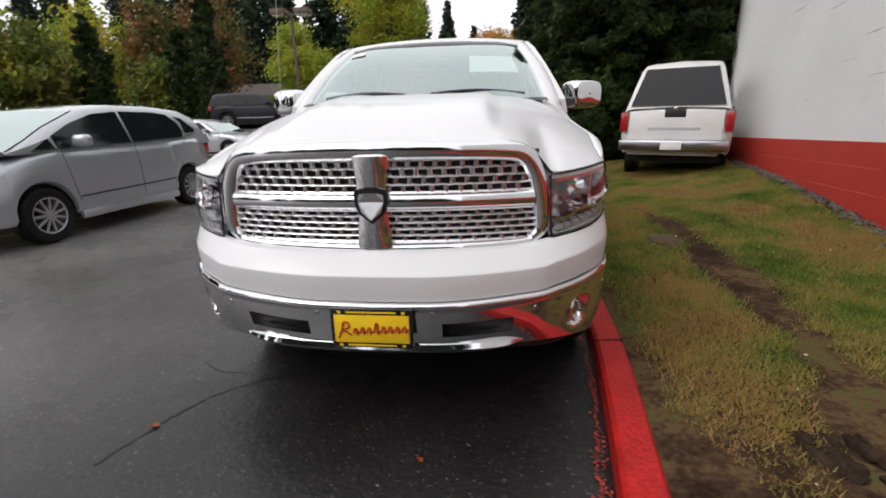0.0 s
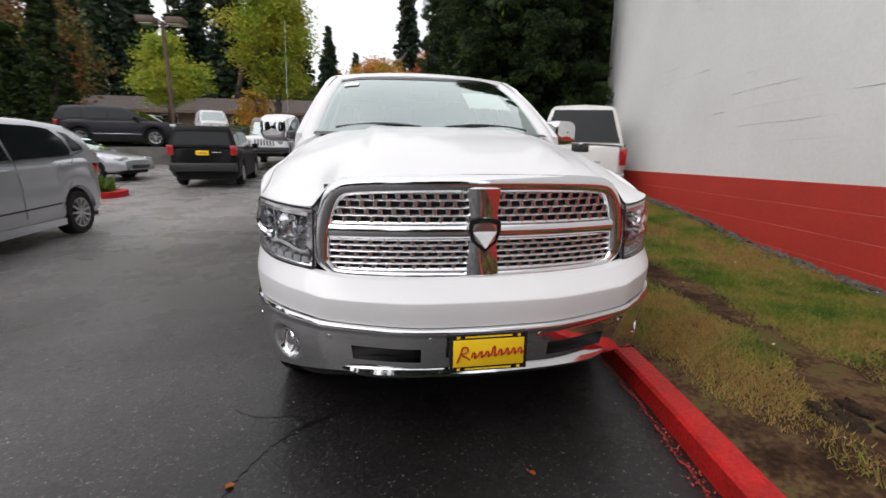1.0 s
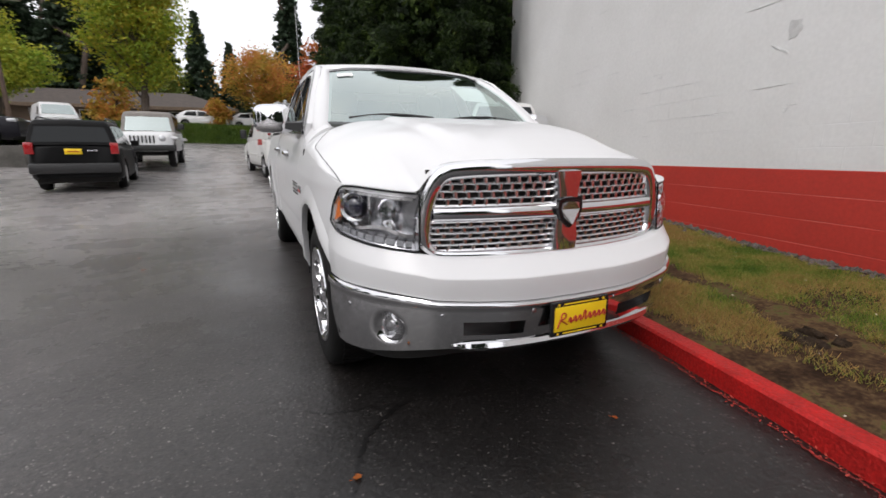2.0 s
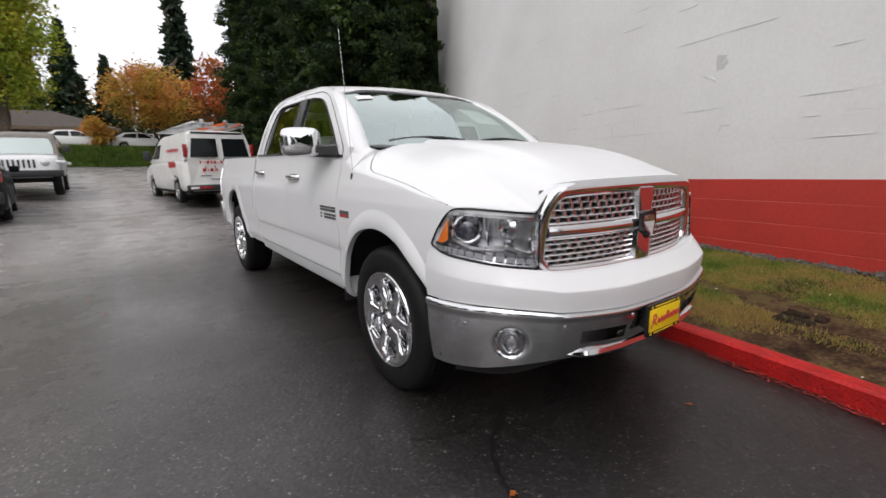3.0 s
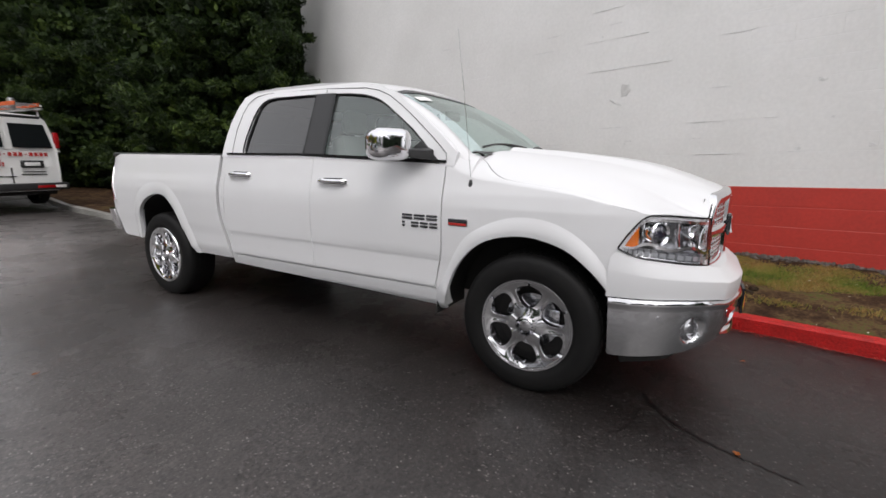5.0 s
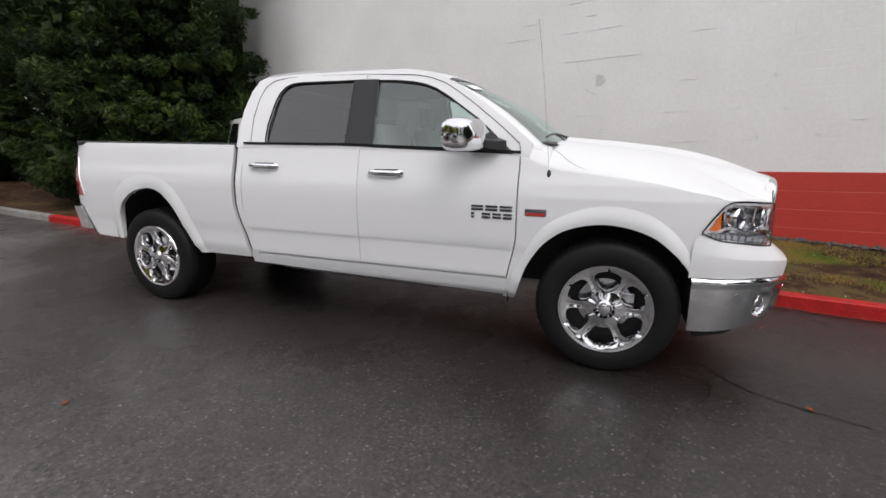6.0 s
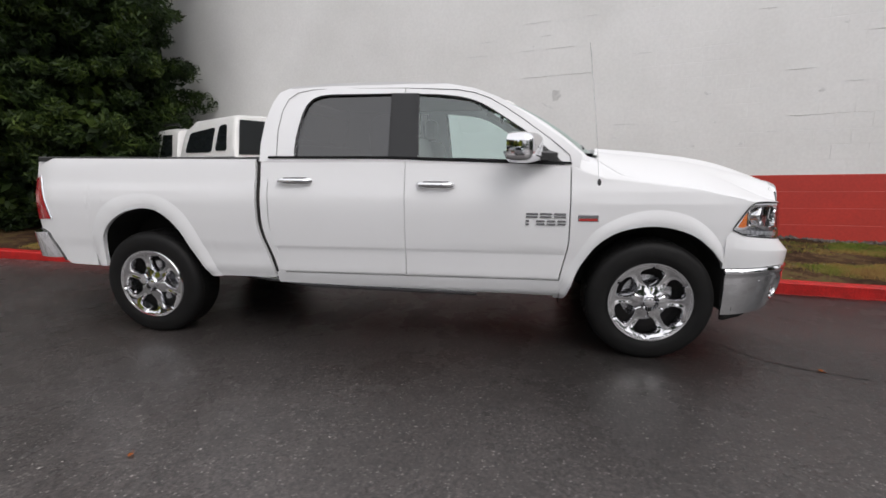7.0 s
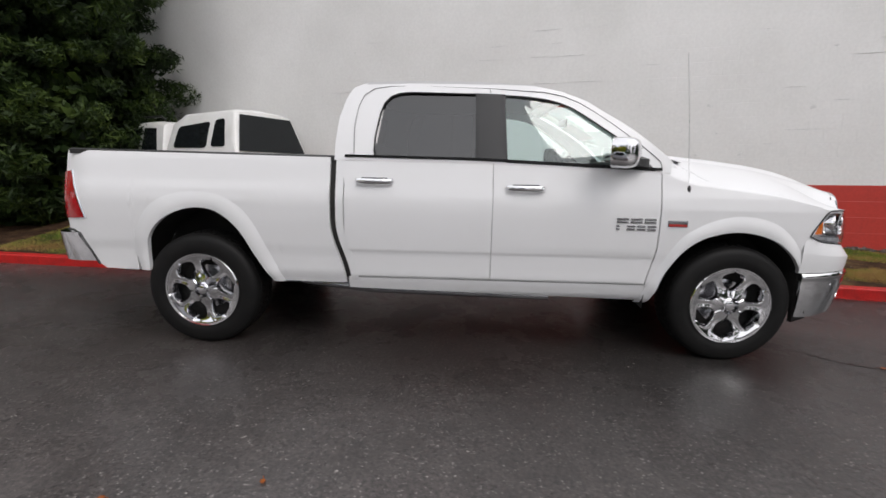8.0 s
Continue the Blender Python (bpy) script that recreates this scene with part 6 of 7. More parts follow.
def white_offroader():
    top = [(-2.0, 0.62), (-1.98, 0.98), (-1.9, 1.06), (-0.55, 1.13), (-0.45, 1.16), (1.95, 1.16), (2.0, 1.1), (2.02, 0.6)]
    roof = [(-0.55, 1.12), (-0.42, 1.45), (-0.32, 1.72), (-0.15, 1.80), (1.0, 1.82), (1.85, 1.80), (1.98, 1.14)]
    win = [[(-0.30, 1.20), (-0.20, 1.66), (0.45, 1.68), (0.45, 1.20)], [(0.55, 1.20), (0.55, 1.68), (1.05, 1.68), (1.10, 1.20)], [(1.2, 1.2), (1.2, 1.68), (1.75, 1.66), (1.85, 1.2)]]
    T, gx = vehicle("offroader", at(-4.55, 18.0, 2) @ Matrix.Scale(1.12, 4), "white boxy off-roader with tan soft top, facing forward", PAINT, top, 1.16, 1.62, (-1.45, 1.45), 0.40, roof, windows=win, sill=0.5,
                    screens=((-0.60, 1.18, -0.36, 1.70), (1.97, 1.20, 1.88, 1.70)), cat_name="off-roader", top_paint=SOFTTOP, nose=0.15, tumble=0.06)
    add(T, "front_bumper", BLACK, -0.88, 0.88, -2.22, -2.0, 0.52, 0.70, bevel=0.03)
    for s in (-1, 1):
        add(T, "mudguard", PAINT, s * 0.70, s * 0.95, -1.95, -0.95, 0.86, 0.96, bevel=0.04)
        add(T, "mudguard", PAINT, s * 0.70, s * 0.95, 1.0, 1.95, 0.86, 0.96, bevel=0.04)
        part("headlamp", lathe([(0.02, 0.0), (0.015, 0.07), (0.0, 0.095), (-0.03, 0.10)], "z", (0, 0, 0), 20), LAMPCLEAR, T).matrix_basis = pose(s * 0.52, -2.0, 0.90, 90)
        add(T, "mirror", BLACK, s * 0.85, s * 1.05, -0.50, -0.40, 1.22, 1.42, bevel=0.03)
    for k in range(7):
        add(T, "grille_slot", BLACK, -0.33 + 0.10 * k, -0.285 + 0.10 * k, -2.012, -1.98, 0.76, 0.98, bevel=0.01)
    add(T, "tow_hook", REDLENS, -0.30, -0.24, -2.30, -2.2, 0.56, 0.62, bevel=0.01)


def dark_suv():
    top = [(-2.40, 0.60), (-2.38, 0.88), (-2.2, 1.02), (-1.3, 1.10), (-1.1, 1.13), (2.2, 1.14), (2.35, 1.08), (2.42, 0.6)]
    roof = [(-1.25, 1.10), (-0.5, 1.58), (-0.1, 1.70), (1.0, 1.75), (2.0, 1.71), (2.15, 1.64), (2.38, 1.12)]
    win = [[(-0.85, 1.17), (-0.38, 1.55), (0.25, 1.62), (0.25, 1.17)], [(0.34, 1.17), (0.34, 1.62), (1.2, 1.63), (1.25, 1.17)], [(1.34, 1.18), (1.32, 1.62), (1.95, 1.58), (2.1, 1.22)]]
    T, gx = vehicle("suv", at(-11.45, 20.3, 93), "dark plum-black SUV parked on the upper car park", GREYPAINT, top, 1.14, 1.94, (-1.48, 1.45), 0.38, roof, windows=win,
                    screens=((-1.15, 1.16, -0.50, 1.60), (2.36, 1.18, 2.17, 1.62)), cat_name="SUV")
    for s in (-1, 1):
        add(T, "headlamp", LAMPCLEAR, s * 0.50, s * 0.92, -2.36, -2.10, 0.84, 0.98, bevel=0.04)
        add(T, "tail_lamp", REDLENS, s * 0.70, s * 0.94, 2.22, 2.40, 0.90, 1.10, bevel=0.03)
        add(T, "mirror", GREYPAINT, s * 0.96, s * 1.16, -0.82, -0.70, 1.12, 1.28, bevel=0.04)
        part("sill_moulding", box(s * 0.955, s * 0.975, -0.95, 0.95, 0.50, 0.54, 0.005), SATIN, T)


def light_saloon():
    top = [(-2.3, 0.45), (-2.28, 0.60), (-2.1, 0.72), (-1.2, 0.88), (-0.9, 0.92), (1.4, 0.96), (2.2, 0.97), (2.28, 0.9), (2.3, 0.5)]
    roof = [(-1.05, 0.90), (-0.35, 1.28), (0.05, 1.40), (0.8, 1.42), (1.3, 1.32), (1.95, 0.97)]
    win = [[(-0.72, 0.96), (-0.25, 1.27), (0.25, 1.33), (0.25, 0.96)], [(0.33, 0.96), (0.33, 1.33), (0.9, 1.33), (1.35, 1.02)]]
    T, gx = vehicle("saloon_car", at(-10.05, 13.4, 84), "pale silver saloon parked before the retaining wall", SILVER, top, 0.93, 1.78, (-1.38, 1.32), 0.32, roof, windows=win,
                    screens=((-0.98, 0.94, -0.32, 1.29), (1.88, 1.0, 1.33, 1.30)), nose=0.8)
    for s in (-1, 1):
        add(T, "headlamp", LAMPCLEAR, s * 0.45, s * 0.80, -2.22, -1.85, 0.60, 0.73, bevel=0.04)
        add(T, "mirror", SILVER, s * 0.86, s * 1.02, -0.62, -0.50, 0.94, 1.06, bevel=0.03)
    add(T, "air_intake", BLACK, -0.45, 0.45, -2.32, -2.24, 0.36, 0.48, bevel=0.02)


def service_van():
    top = [(-2.8, 0.62), (-2.78, 0.98), (-2.6, 1.08), (-1.75, 1.22), (-1.55, 1.28), (2.72, 1.30), (2.80, 1.25), (2.82, 0.5)]
    roof = [(-1.75, 1.24), (-1.15, 1.80), (-0.75, 2.02), (-0.3, 2.07), (2.6, 2.07), (2.70, 2.00), (2.80, 1.28)]
    win = [[(-1.42, 1.36), (-1.02, 1.78), (-0.45, 1.80), (-0.45, 1.36)]]
    a = radians(187)
    h = (math.sin(a), -math.cos(a))
    cx, cy = 0.33 + 2.82 * h[0], 12.2 + 2.82 * h[1]
    T, gx = vehicle("van", at(cx, cy, 187), "white service van with a ladder rack and red lettering bars", OLDWHITE, top, 1.30, 2.0, (-1.72, 1.72), 0.375, roof, windows=win, sill=0.38,
                    screens=((-1.66, 1.30, -1.18, 1.80),), cat_name="van", nose=0.25, tumble=0.16, spokes=6)
    rx = lambda z: 0.90 if z < 1.3 else 0.90 - (z - 1.3) * 0.16
    yb = lambda z: 2.825 if z < 1.28 else 2.825 - (z - 1.28) * 0.145
    for s in (-1, 1):
        d = part("rear_door", slab([(s * 0.015, 0.52), (s * 0.87, 0.52), (s * 0.88, 1.28), (s * 0.76, 1.98), (s * 0.015, 1.98)], lambda x, z: (x, yb(z) + 0.012, z), (0, -0.02, 0)), OLDWHITE, T, smooth=False)
        part("window", slab([(s * 0.08, 1.34), (s * 0.80, 1.34), (s * 0.71, 1.86), (s * 0.08, 1.86)], lambda x, z: (x, yb(z) + 0.022, z), (0, -0.012, 0)), DARKGLASS, d, "dark rear door window", smooth=False)
        lp = part("tail_lamp", box(s * 0.86, s * 0.955, 2.74, 2.84, 1.34, 1.70, 0.02), REDLENS, T, "tall red tail lamp")
        add(T, "mirror", BLACK, s * 1.02, s * 1.24, -1.30, -1.18, 1.30, 1.62, bevel=0.04)
        for y in (-1.4, -0.3, 0.9):
            part("side_moulding", sweep([(s * 1.004, y, 0.74), (s * 1.004, y + 1.0, 0.74)], [(-0.008, -0.03), (0.008, -0.03), (0.008, 0.03), (-0.008, 0.03)]), OLDWHITE, T)
    b = add(T, "rear_bumper", BLACK, -0.97, 0.97, 2.80, 2.96, 0.40, 0.56, bevel=0.03)
    for s in (-1, 1):
        add(b, "reflector", REDLENS, s * 0.35, s * 0.68, 2.955, 2.968, 0.45, 0.51, bevel=0.003)
        add(b, "reflector", PAPER, s * 0.69, s * 0.90, 2.955, 2.968, 0.45, 0.51, bevel=0.003)
    # lettering becomes bars
    for k in range(14):
        if k not in (1, 5, 9):
            add(T, "lettering_bar", SCRIPTRED, 0.58 - 0.092 * k, 0.58 - 0.092 * k - (0.035 if k == 0 else 0.062), 2.836, 2.842, 1.155, 1.235, bevel=0)
        else:
            add(T, "lettering_bar", SCRIPTRED, 0.57 - 0.092 * k, 0.57 - 0.092 * k - 0.04, 2.836, 2.842, 1.185, 1.202, bevel=0)
    for x0, x1, z0, z1 in ((0.52, 0.43, 0.93, 1.02), (0.45, 0.43, 1.02, 1.09), (0.385, 0.36, 0.93, 1.02), (0.32, 0.24, 0.93, 1.02), (0.20, 0.175, 0.93, 1.09), (0.155, 0.12, 0.93, 1.02)):
        add(T, "lettering_bar", SCRIPTRED, x0, x1, 2.836, 2.842, z0, z1, bevel=0.001)
    pf = add(T, "number_plate", BLACK, -0.16, -0.58, 2.83, 2.85, 0.90, 1.06, bevel=0.01, label="number plate in a dark recess")
    add(pf, "plate_face", PAPER, -0.23, -0.51, 2.85, 2.856, 0.94, 1.02, bevel=0.002)
    for x0, x1, z in ((0.60, 0.30, 0.80), (0.32, -0.06, 0.70), (-0.18, -0.60, 0.80), (-0.15, -0.62, 0.74)):
        add(T, "trim_bar", BLACK, x0, x1, 2.836, 2.842, z, z + 0.022, bevel=0)
    # side lettering and rack
    for s in (-1, 1):
        for y0, y1, z0, z1 in [(0.7 + 0.16 * k, 0.81 + 0.16 * k, 1.52, 1.60) for k in range(9)] + [(1.1 + 0.22 * k, 1.25 + 0.22 * k, 1.06, 1.24) for k in range(4)]:
            add(T, "lettering_bar", SCRIPTRED, s * 1.0 if z0 < 1.3 else s * 0.925, s * (1.006 if z0 < 1.3 else 0.93), y0, y1, z0, z1, bevel=0)
    rk = part("roof_rack", sweep([(-0.78, -0.9, 2.22), (-0.78, 2.7, 2.22)], circle(0.025, 8)), ALU, T, "aluminium ladder rack")
    part("rack_rail", sweep([(0.78, -0.9, 2.22), (0.78, 2.7, 2.22)], circle(0.025, 8)), ALU, rk)
    for y in (-0.7, 0.9, 2.45):
        part("rack_bar", sweep([(-0.80, y, 2.06), (-0.80, y, 2.20), (0.80, y, 2.20), (0.80, y, 2.06)], circle(0.022, 8), up=(0, 1, 0)), ALU, rk)
    add(T, "roof_edge", BLACK, -0.70, 0.70, 2.60, 2.73, 1.985, 2.045, bevel=0.02, label="black strip over the rear doors")
    for x0, z0, y0, y1 in ((0.62, 2.25, -1.2, 2.9), (0.68, 2.25, -0.9, 3.0), (-0.70, 2.25, -1.0, 2.85), (0.58, 2.30, -0.6, 2.7)):
        part("conduit", sweep([(x0, y0, z0), (x0, y1, z0 + 0.02)], circle(0.022, 8)), OLDWHITE, rk)
    for x0 in (-0.35, 0.30):
        part("clamp", box(x0 - 0.05, x0 + 0.05, 2.36, 2.52, 2.20, 2.42, 0.02), ALU, rk)
    for x0, mt in ((-0.62, ORANGEPLASTIC), (0.12, ALU)):
        ld = root("ladder", pose(cx, cy, height(cx, cy), 0, 0, 187), "extension ladder lying on the van's rack" if mt is ALU else "orange-railed ladder lying on the van's rack", "ladder", "ladders on the rack")
        for dx in (0.0, 0.42):
            part("stile", box(x0 + dx, x0 + dx + 0.03, -1.5, 2.95, 2.235, 2.315, 0.004), mt, ld)
        for k in range(15):
            part("rung", sweep([(x0 + 0.02, -1.3 + 0.3 * k, 2.275), (x0 + 0.42, -1.3 + 0.3 * k, 2.275)], circle(0.016, 8)), ALU, ld)


def rounded(poly, r):
    """An outline of (a, b) pairs with its corners rounded off."""
    out = []
    for i, p in enumerate(poly):
        p, a, b = Vector(p), Vector(poly[i - 1]), Vector(poly[(i + 1) % len(poly)])
        q0, q1 = p + (a - p).normalized() * r, p + (b - p).normalized() * r
        for t in (0, 0.25, 0.5, 0.75, 1):
            out.append(tuple(q0 * (1 - t) ** 2 + p * 2 * t * (1 - t) + q1 * t * t))
    return out


def canopy_pickup():
    cx, cy = 3.347, 5.042
    top = [(-2.05, 0.60), (-2.03, 0.88), (-1.95, 0.98), (-1.4, 1.05), (-1.2, 1.08), (2.45, 1.10), (2.52, 1.06), (2.54, 0.55)]
    roof = [(-1.35, 1.06), (-0.75, 1.50), (-0.45, 1.62), (0.3, 1.64), (0.55, 1.60), (0.68, 1.09)]
    win = [[(-0.95, 1.13), (-0.60, 1.49), (-0.1, 1.53), (-0.1, 1.13)], [(0.0, 1.13), (0.0, 1.53), (0.35, 1.52), (0.46, 1.15)]]
    m = pose(cx, cy, 0.275, 0, -0.9, 180 - 25) @ Matrix.Diagonal((0.94, 1, 1.06, 1)) @ pose(0, -2.55, -0.033)
    T, gx = vehicle("pickup_truck", m, "older white pickup with a white canopy parked on the grass", OLDWHITE, top, 1.09, 1.74, (-1.55, 1.50), 0.36, roof, windows=win, sill=0.42,
                    screens=((-1.28, 1.10, -0.78, 1.52),), cat_name="pickup truck", nose=0.25, spokes=6)
    cz = [(0.72, 1.12), (0.78, 1.60), (1.05, 1.74), (2.2, 1.78), (2.30, 1.74), (2.50, 1.12)]
    wt = lambda z: 0.80 - 0.22 * max(0, (z - 1.12) / 0.66) ** 1.1
    ys = [p[0] for p in cz]
    zs = [p[1] for p in cz]

    def shell(y, k):
        zt = lerp(y, ys, zs)
        z = (1.10, 1.10 + (zt - 1.10) * 0.5, zt - 0.06, zt - 0.015, zt)
        x = (wt(1.1), wt(z[1]), wt(z[2]), wt(z[2]) - 0.04, wt(z[2]) - 0.14)
        if k < 5:
            return (-x[k], y, z[k])
        if k == 5:
            return (0, y, zt + 0.02)
        return (x[10 - k], y, z[10 - k])
    bm = grid(shell, sorted(set(span(0.72, 2.50, 16) + ys)), range(11))
    cp = part("canopy", bm, OLDWHITE, T, "white fibreglass canopy with dark windows", sharp=45)
    for s in (-1, 1):
        for poly in (rounded([(0.90, 1.20), (0.96, 1.53), (1.76, 1.60), (1.76, 1.20)], 0.07), rounded([(1.88, 1.22), (1.88, 1.62), (2.10, 1.64), (2.22, 1.22)], 0.06)):
            part("window", slab(poly, lambda y, z: (s * (wt(z) + 0.006), y, z), (-s * 0.015, 0, 0)), DARKGLASS, cp, smooth=False)
        part("canopy_rail", box(s * 0.795, s * 0.83, 0.72, 2.5, 1.095, 1.125, 0.006), BLACK, cp)
        add(T, "tail_lamp", REDLENS, s * 0.74, s * 0.865, 2.42, 2.56, 0.78, 1.07, bevel=0.015, label="red tail lamp")
        add(T, "mirror", OLDWHITE, s * 0.88, s * 1.08, -0.86, -0.74, 1.10, 1.30, bevel=0.04)
    rear = [(-0.72, 1.16), (0.72, 1.16), (0.54, 1.70), (-0.54, 1.70)]
    part("rear_window", slab(rear, lambda x, z: (x, 2.50 - (z - 1.12) * 0.30 + 0.022, z), (0, -0.015, 0)), DARKGLASS, cp, "dark lift-up canopy window", smooth=False)
    tg = add(T, "tailgate", OLDWHITE, -0.72, 0.72, 2.50, 2.555, 0.66, 1.08, bevel=0.012)
    add(tg, "tailgate_handle", BLACK, -0.16, 0.16, 2.55, 2.565, 0.99, 1.12, bevel=0.01)
    add(tg, "lock", CHROME, -0.03, 0.03, 2.56, 2.575, 1.08, 1.14, bevel=0.006)
    add(tg, "lettering_bar", LAMPCLEAR, -0.40, 0.40, 2.554, 2.558, 0.80, 0.84, bevel=0)
    rb = add(T, "rear_bumper", SATIN, -0.84, 0.84, 2.54, 2.72, 0.50, 0.66, bevel=0.03, label="worn metal rear bumper")
    add(rb, "number_plate", PAPER, -0.16, 0.16, 2.715, 2.727, 0.52, 0.64, bevel=0.003)
    for s in (-1, 1):
        part("roof_rack", sweep([(s * 0.55, -0.4, 1.66), (s * 0.55, -0.35, 1.72), (s * 0.55, 0.3, 1.72), (s * 0.55, 0.4, 1.66)], circle(0.018, 8)), BLACK, T)


def far_cars():
    top = [(-2.1, 0.5), (-2.05, 0.75), (-1.2, 0.9), (1.2, 0.95), (1.95, 0.97), (2.1, 0.6)]
    roof = [(-1.1, 0.9), (-0.4, 1.35), (0.2, 1.46), (1.2, 1.42), (1.95, 1.0)]
    win = [[(-0.75, 0.97), (-0.28, 1.32), (0.25, 1.36), (0.25, 0.97)], [(0.35, 0.97), (0.35, 1.36), (1.1, 1.32), (1.4, 1.0)]]
    for x, y, rz, paint, lab in ((-4.6, 44.5, 90, PAINT, "white car parked above the bank"), (-0.2, 44.8, 88, PAINT, "white car parked above the bank"), (-9.9, 45.5, 85, PAINT, "white car parked near the low building"),
                                 (-23.0, 40, 92, SILVER, "silver car parked beyond the verge"), (-15.6, 29, 95, SILVER, "silver car parked beyond the verge"), (-29, 33, 95, PAINT, "white car parked beyond the verge"), (-12.6, 25.6, 85, PAINT, "white car parked behind the dark SUV")):
        vehicle("car", at(x, y, rz), lab, paint, top, 0.95, 1.76, (-1.3, 1.3), 0.31, roof, windows=win, screens=((-1.0, 0.95, -0.38, 1.34), (1.9, 1.02, 1.25, 1.38)), spokes=5, group="cars above the bank")
    vt = [(-2.4, 0.6), (-2.35, 1.0), (-1.7, 1.15), (2.4, 1.2), (2.42, 0.5)]
    vr = [(-1.75, 1.15), (-1.1, 1.85), (-0.7, 1.98), (2.3, 1.98), (2.40, 1.2)]
    vw = [[(-1.25, 1.25), (-0.95, 1.72), (-0.4, 1.75), (-0.4, 1.25)]]
    for x, y, rz, lab in ((-12.0, 33.5, 24, "white van parked beyond the yellow tree"),):
        vehicle("van", at(x, y, rz), lab, PAINT, vt, 1.2, 1.9, (-1.5, 1.5), 0.34, vr, windows=vw, screens=((-1.66, 1.2, -1.14, 1.80), (2.40, 1.26, 2.33, 1.85)), cat_name="van", spokes=5, group="cars above the bank")


silver_hatchback()
black_suv()
white_offroader()
dark_suv()
light_saloon()
service_van()
canopy_pickup()
far_cars()

# ---- trees, grass, far building, lamp post ----
NEEDLE = leafy("dark_conifer_green", [(0.006, 0.012, 0.004), (0.013, 0.026, 0.007), (0.036, 0.062, 0.013), (0.100, 0.145, 0.028)], clump=1.8)
# fir greens are lightened to carry the haze of distance
FIR = leafy("hazed_fir_green", [(0.016, 0.030, 0.017), (0.030, 0.050, 0.026), (0.055, 0.080, 0.040)], clump=0.3)
LIME = leafy("yellow_green_leaf", [(0.15, 0.25, 0.03), (0.26, 0.36, 0.04), (0.44, 0.42, 0.05), (0.30, 0.38, 0.04)], clump=0.4)
GOLD = leafy("turning_leaf", [(0.12, 0.20, 0.02), (0.24, 0.32, 0.03), (0.42, 0.36, 0.035), (0.46, 0.25, 0.04)], clump=0.3)
RUST = leafy("orange_leaf", [(0.20, 0.19, 0.03), (0.40, 0.28, 0.04), (0.52, 0.22, 0.05), (0.50, 0.13, 0.06)], clump=0.35)
CRIMSON = leafy("red_orange_leaf", [(0.18, 0.14, 0.02), (0.40, 0.12, 0.03), (0.48, 0.07, 0.03)], clump=0.4)
MIXED = leafy("dull_green_leaf", [(0.05, 0.08, 0.018), (0.10, 0.14, 0.024), (0.18, 0.18, 0.03), (0.20, 0.13, 0.035)], clump=0.3)
DULLRED = leafy("red_brown_leaf", [(0.06, 0.085, 0.022), (0.11, 0.13, 0.03), (0.21, 0.085, 0.035), (0.22, 0.15, 0.035)], clump=0.35)


def leaves_mesh(name, centres, size, rng, material, parent=None, flat=0.0, label="", long=1.0):
    """Many small folded leaves round the given places."""
    n = len(centres)
    nrm = rng.normal(size=(n, 3))
    nrm[:, 2] += flat
    nrm /= np.linalg.norm(nrm, axis=1)[:, None]
    t = rng.normal(size=(n, 3))
    t -= nrm * np.sum(t * nrm, axis=1)[:, None]
    t /= np.linalg.norm(t, axis=1)[:, None]
    b = np.cross(nrm, t)
    s = size * rng.uniform(0.6, 1.35, size=(n, 1))
    v = np.empty((n, 4, 3))
    v[:, 0] = centres - t * s * long
    v[:, 1] = centres + b * s * 0.55 + nrm * s * 0.15
    v[:, 2] = centres + t * s * long
    v[:, 3] = centres - b * s * 0.55 + nrm * s * 0.15
    me = bpy.data.meshes.new(name)
    me.vertices.add(4 * n)
    me.vertices.foreach_set("co", v.reshape(-1))
    me.loops.add(4 * n)
    me.loops.foreach_set("vertex_index", np.arange(4 * n, dtype=np.int32))
    me.polygons.add(n)
    me.polygons.foreach_set("loop_start", np.arange(0, 4 * n, 4, dtype=np.int32))
    me.update(calc_edges=True)
    me.validate()
    me.materials.append(material)
    ob = new(name, me)
    if parent is not None:
        ob.parent = parent
    if label:
        tagged(ob, label)
    return ob


def limb_mesh(bm, a, b, r0, r1, rng, bends=4):
    pts, size = [], []
    a, b = Vector(a), Vector(b)
    for i in range(bends + 1):
        f = i / bends
        p = a.lerp(b, f)
        if 0 < i < bends:
            p += Vector(rng.normal(size=3)) * (b - a).length * 0.04
        pts.append(p)
        size.append(r0 + (r1 - r0) * f)
    d = (b - a).normalized()
    sweep(pts, circle(1.0, 7), up=(1, 0, 0) if abs(d.x) < 0.8 else (0, 1, 0), bm=bm, size=size)


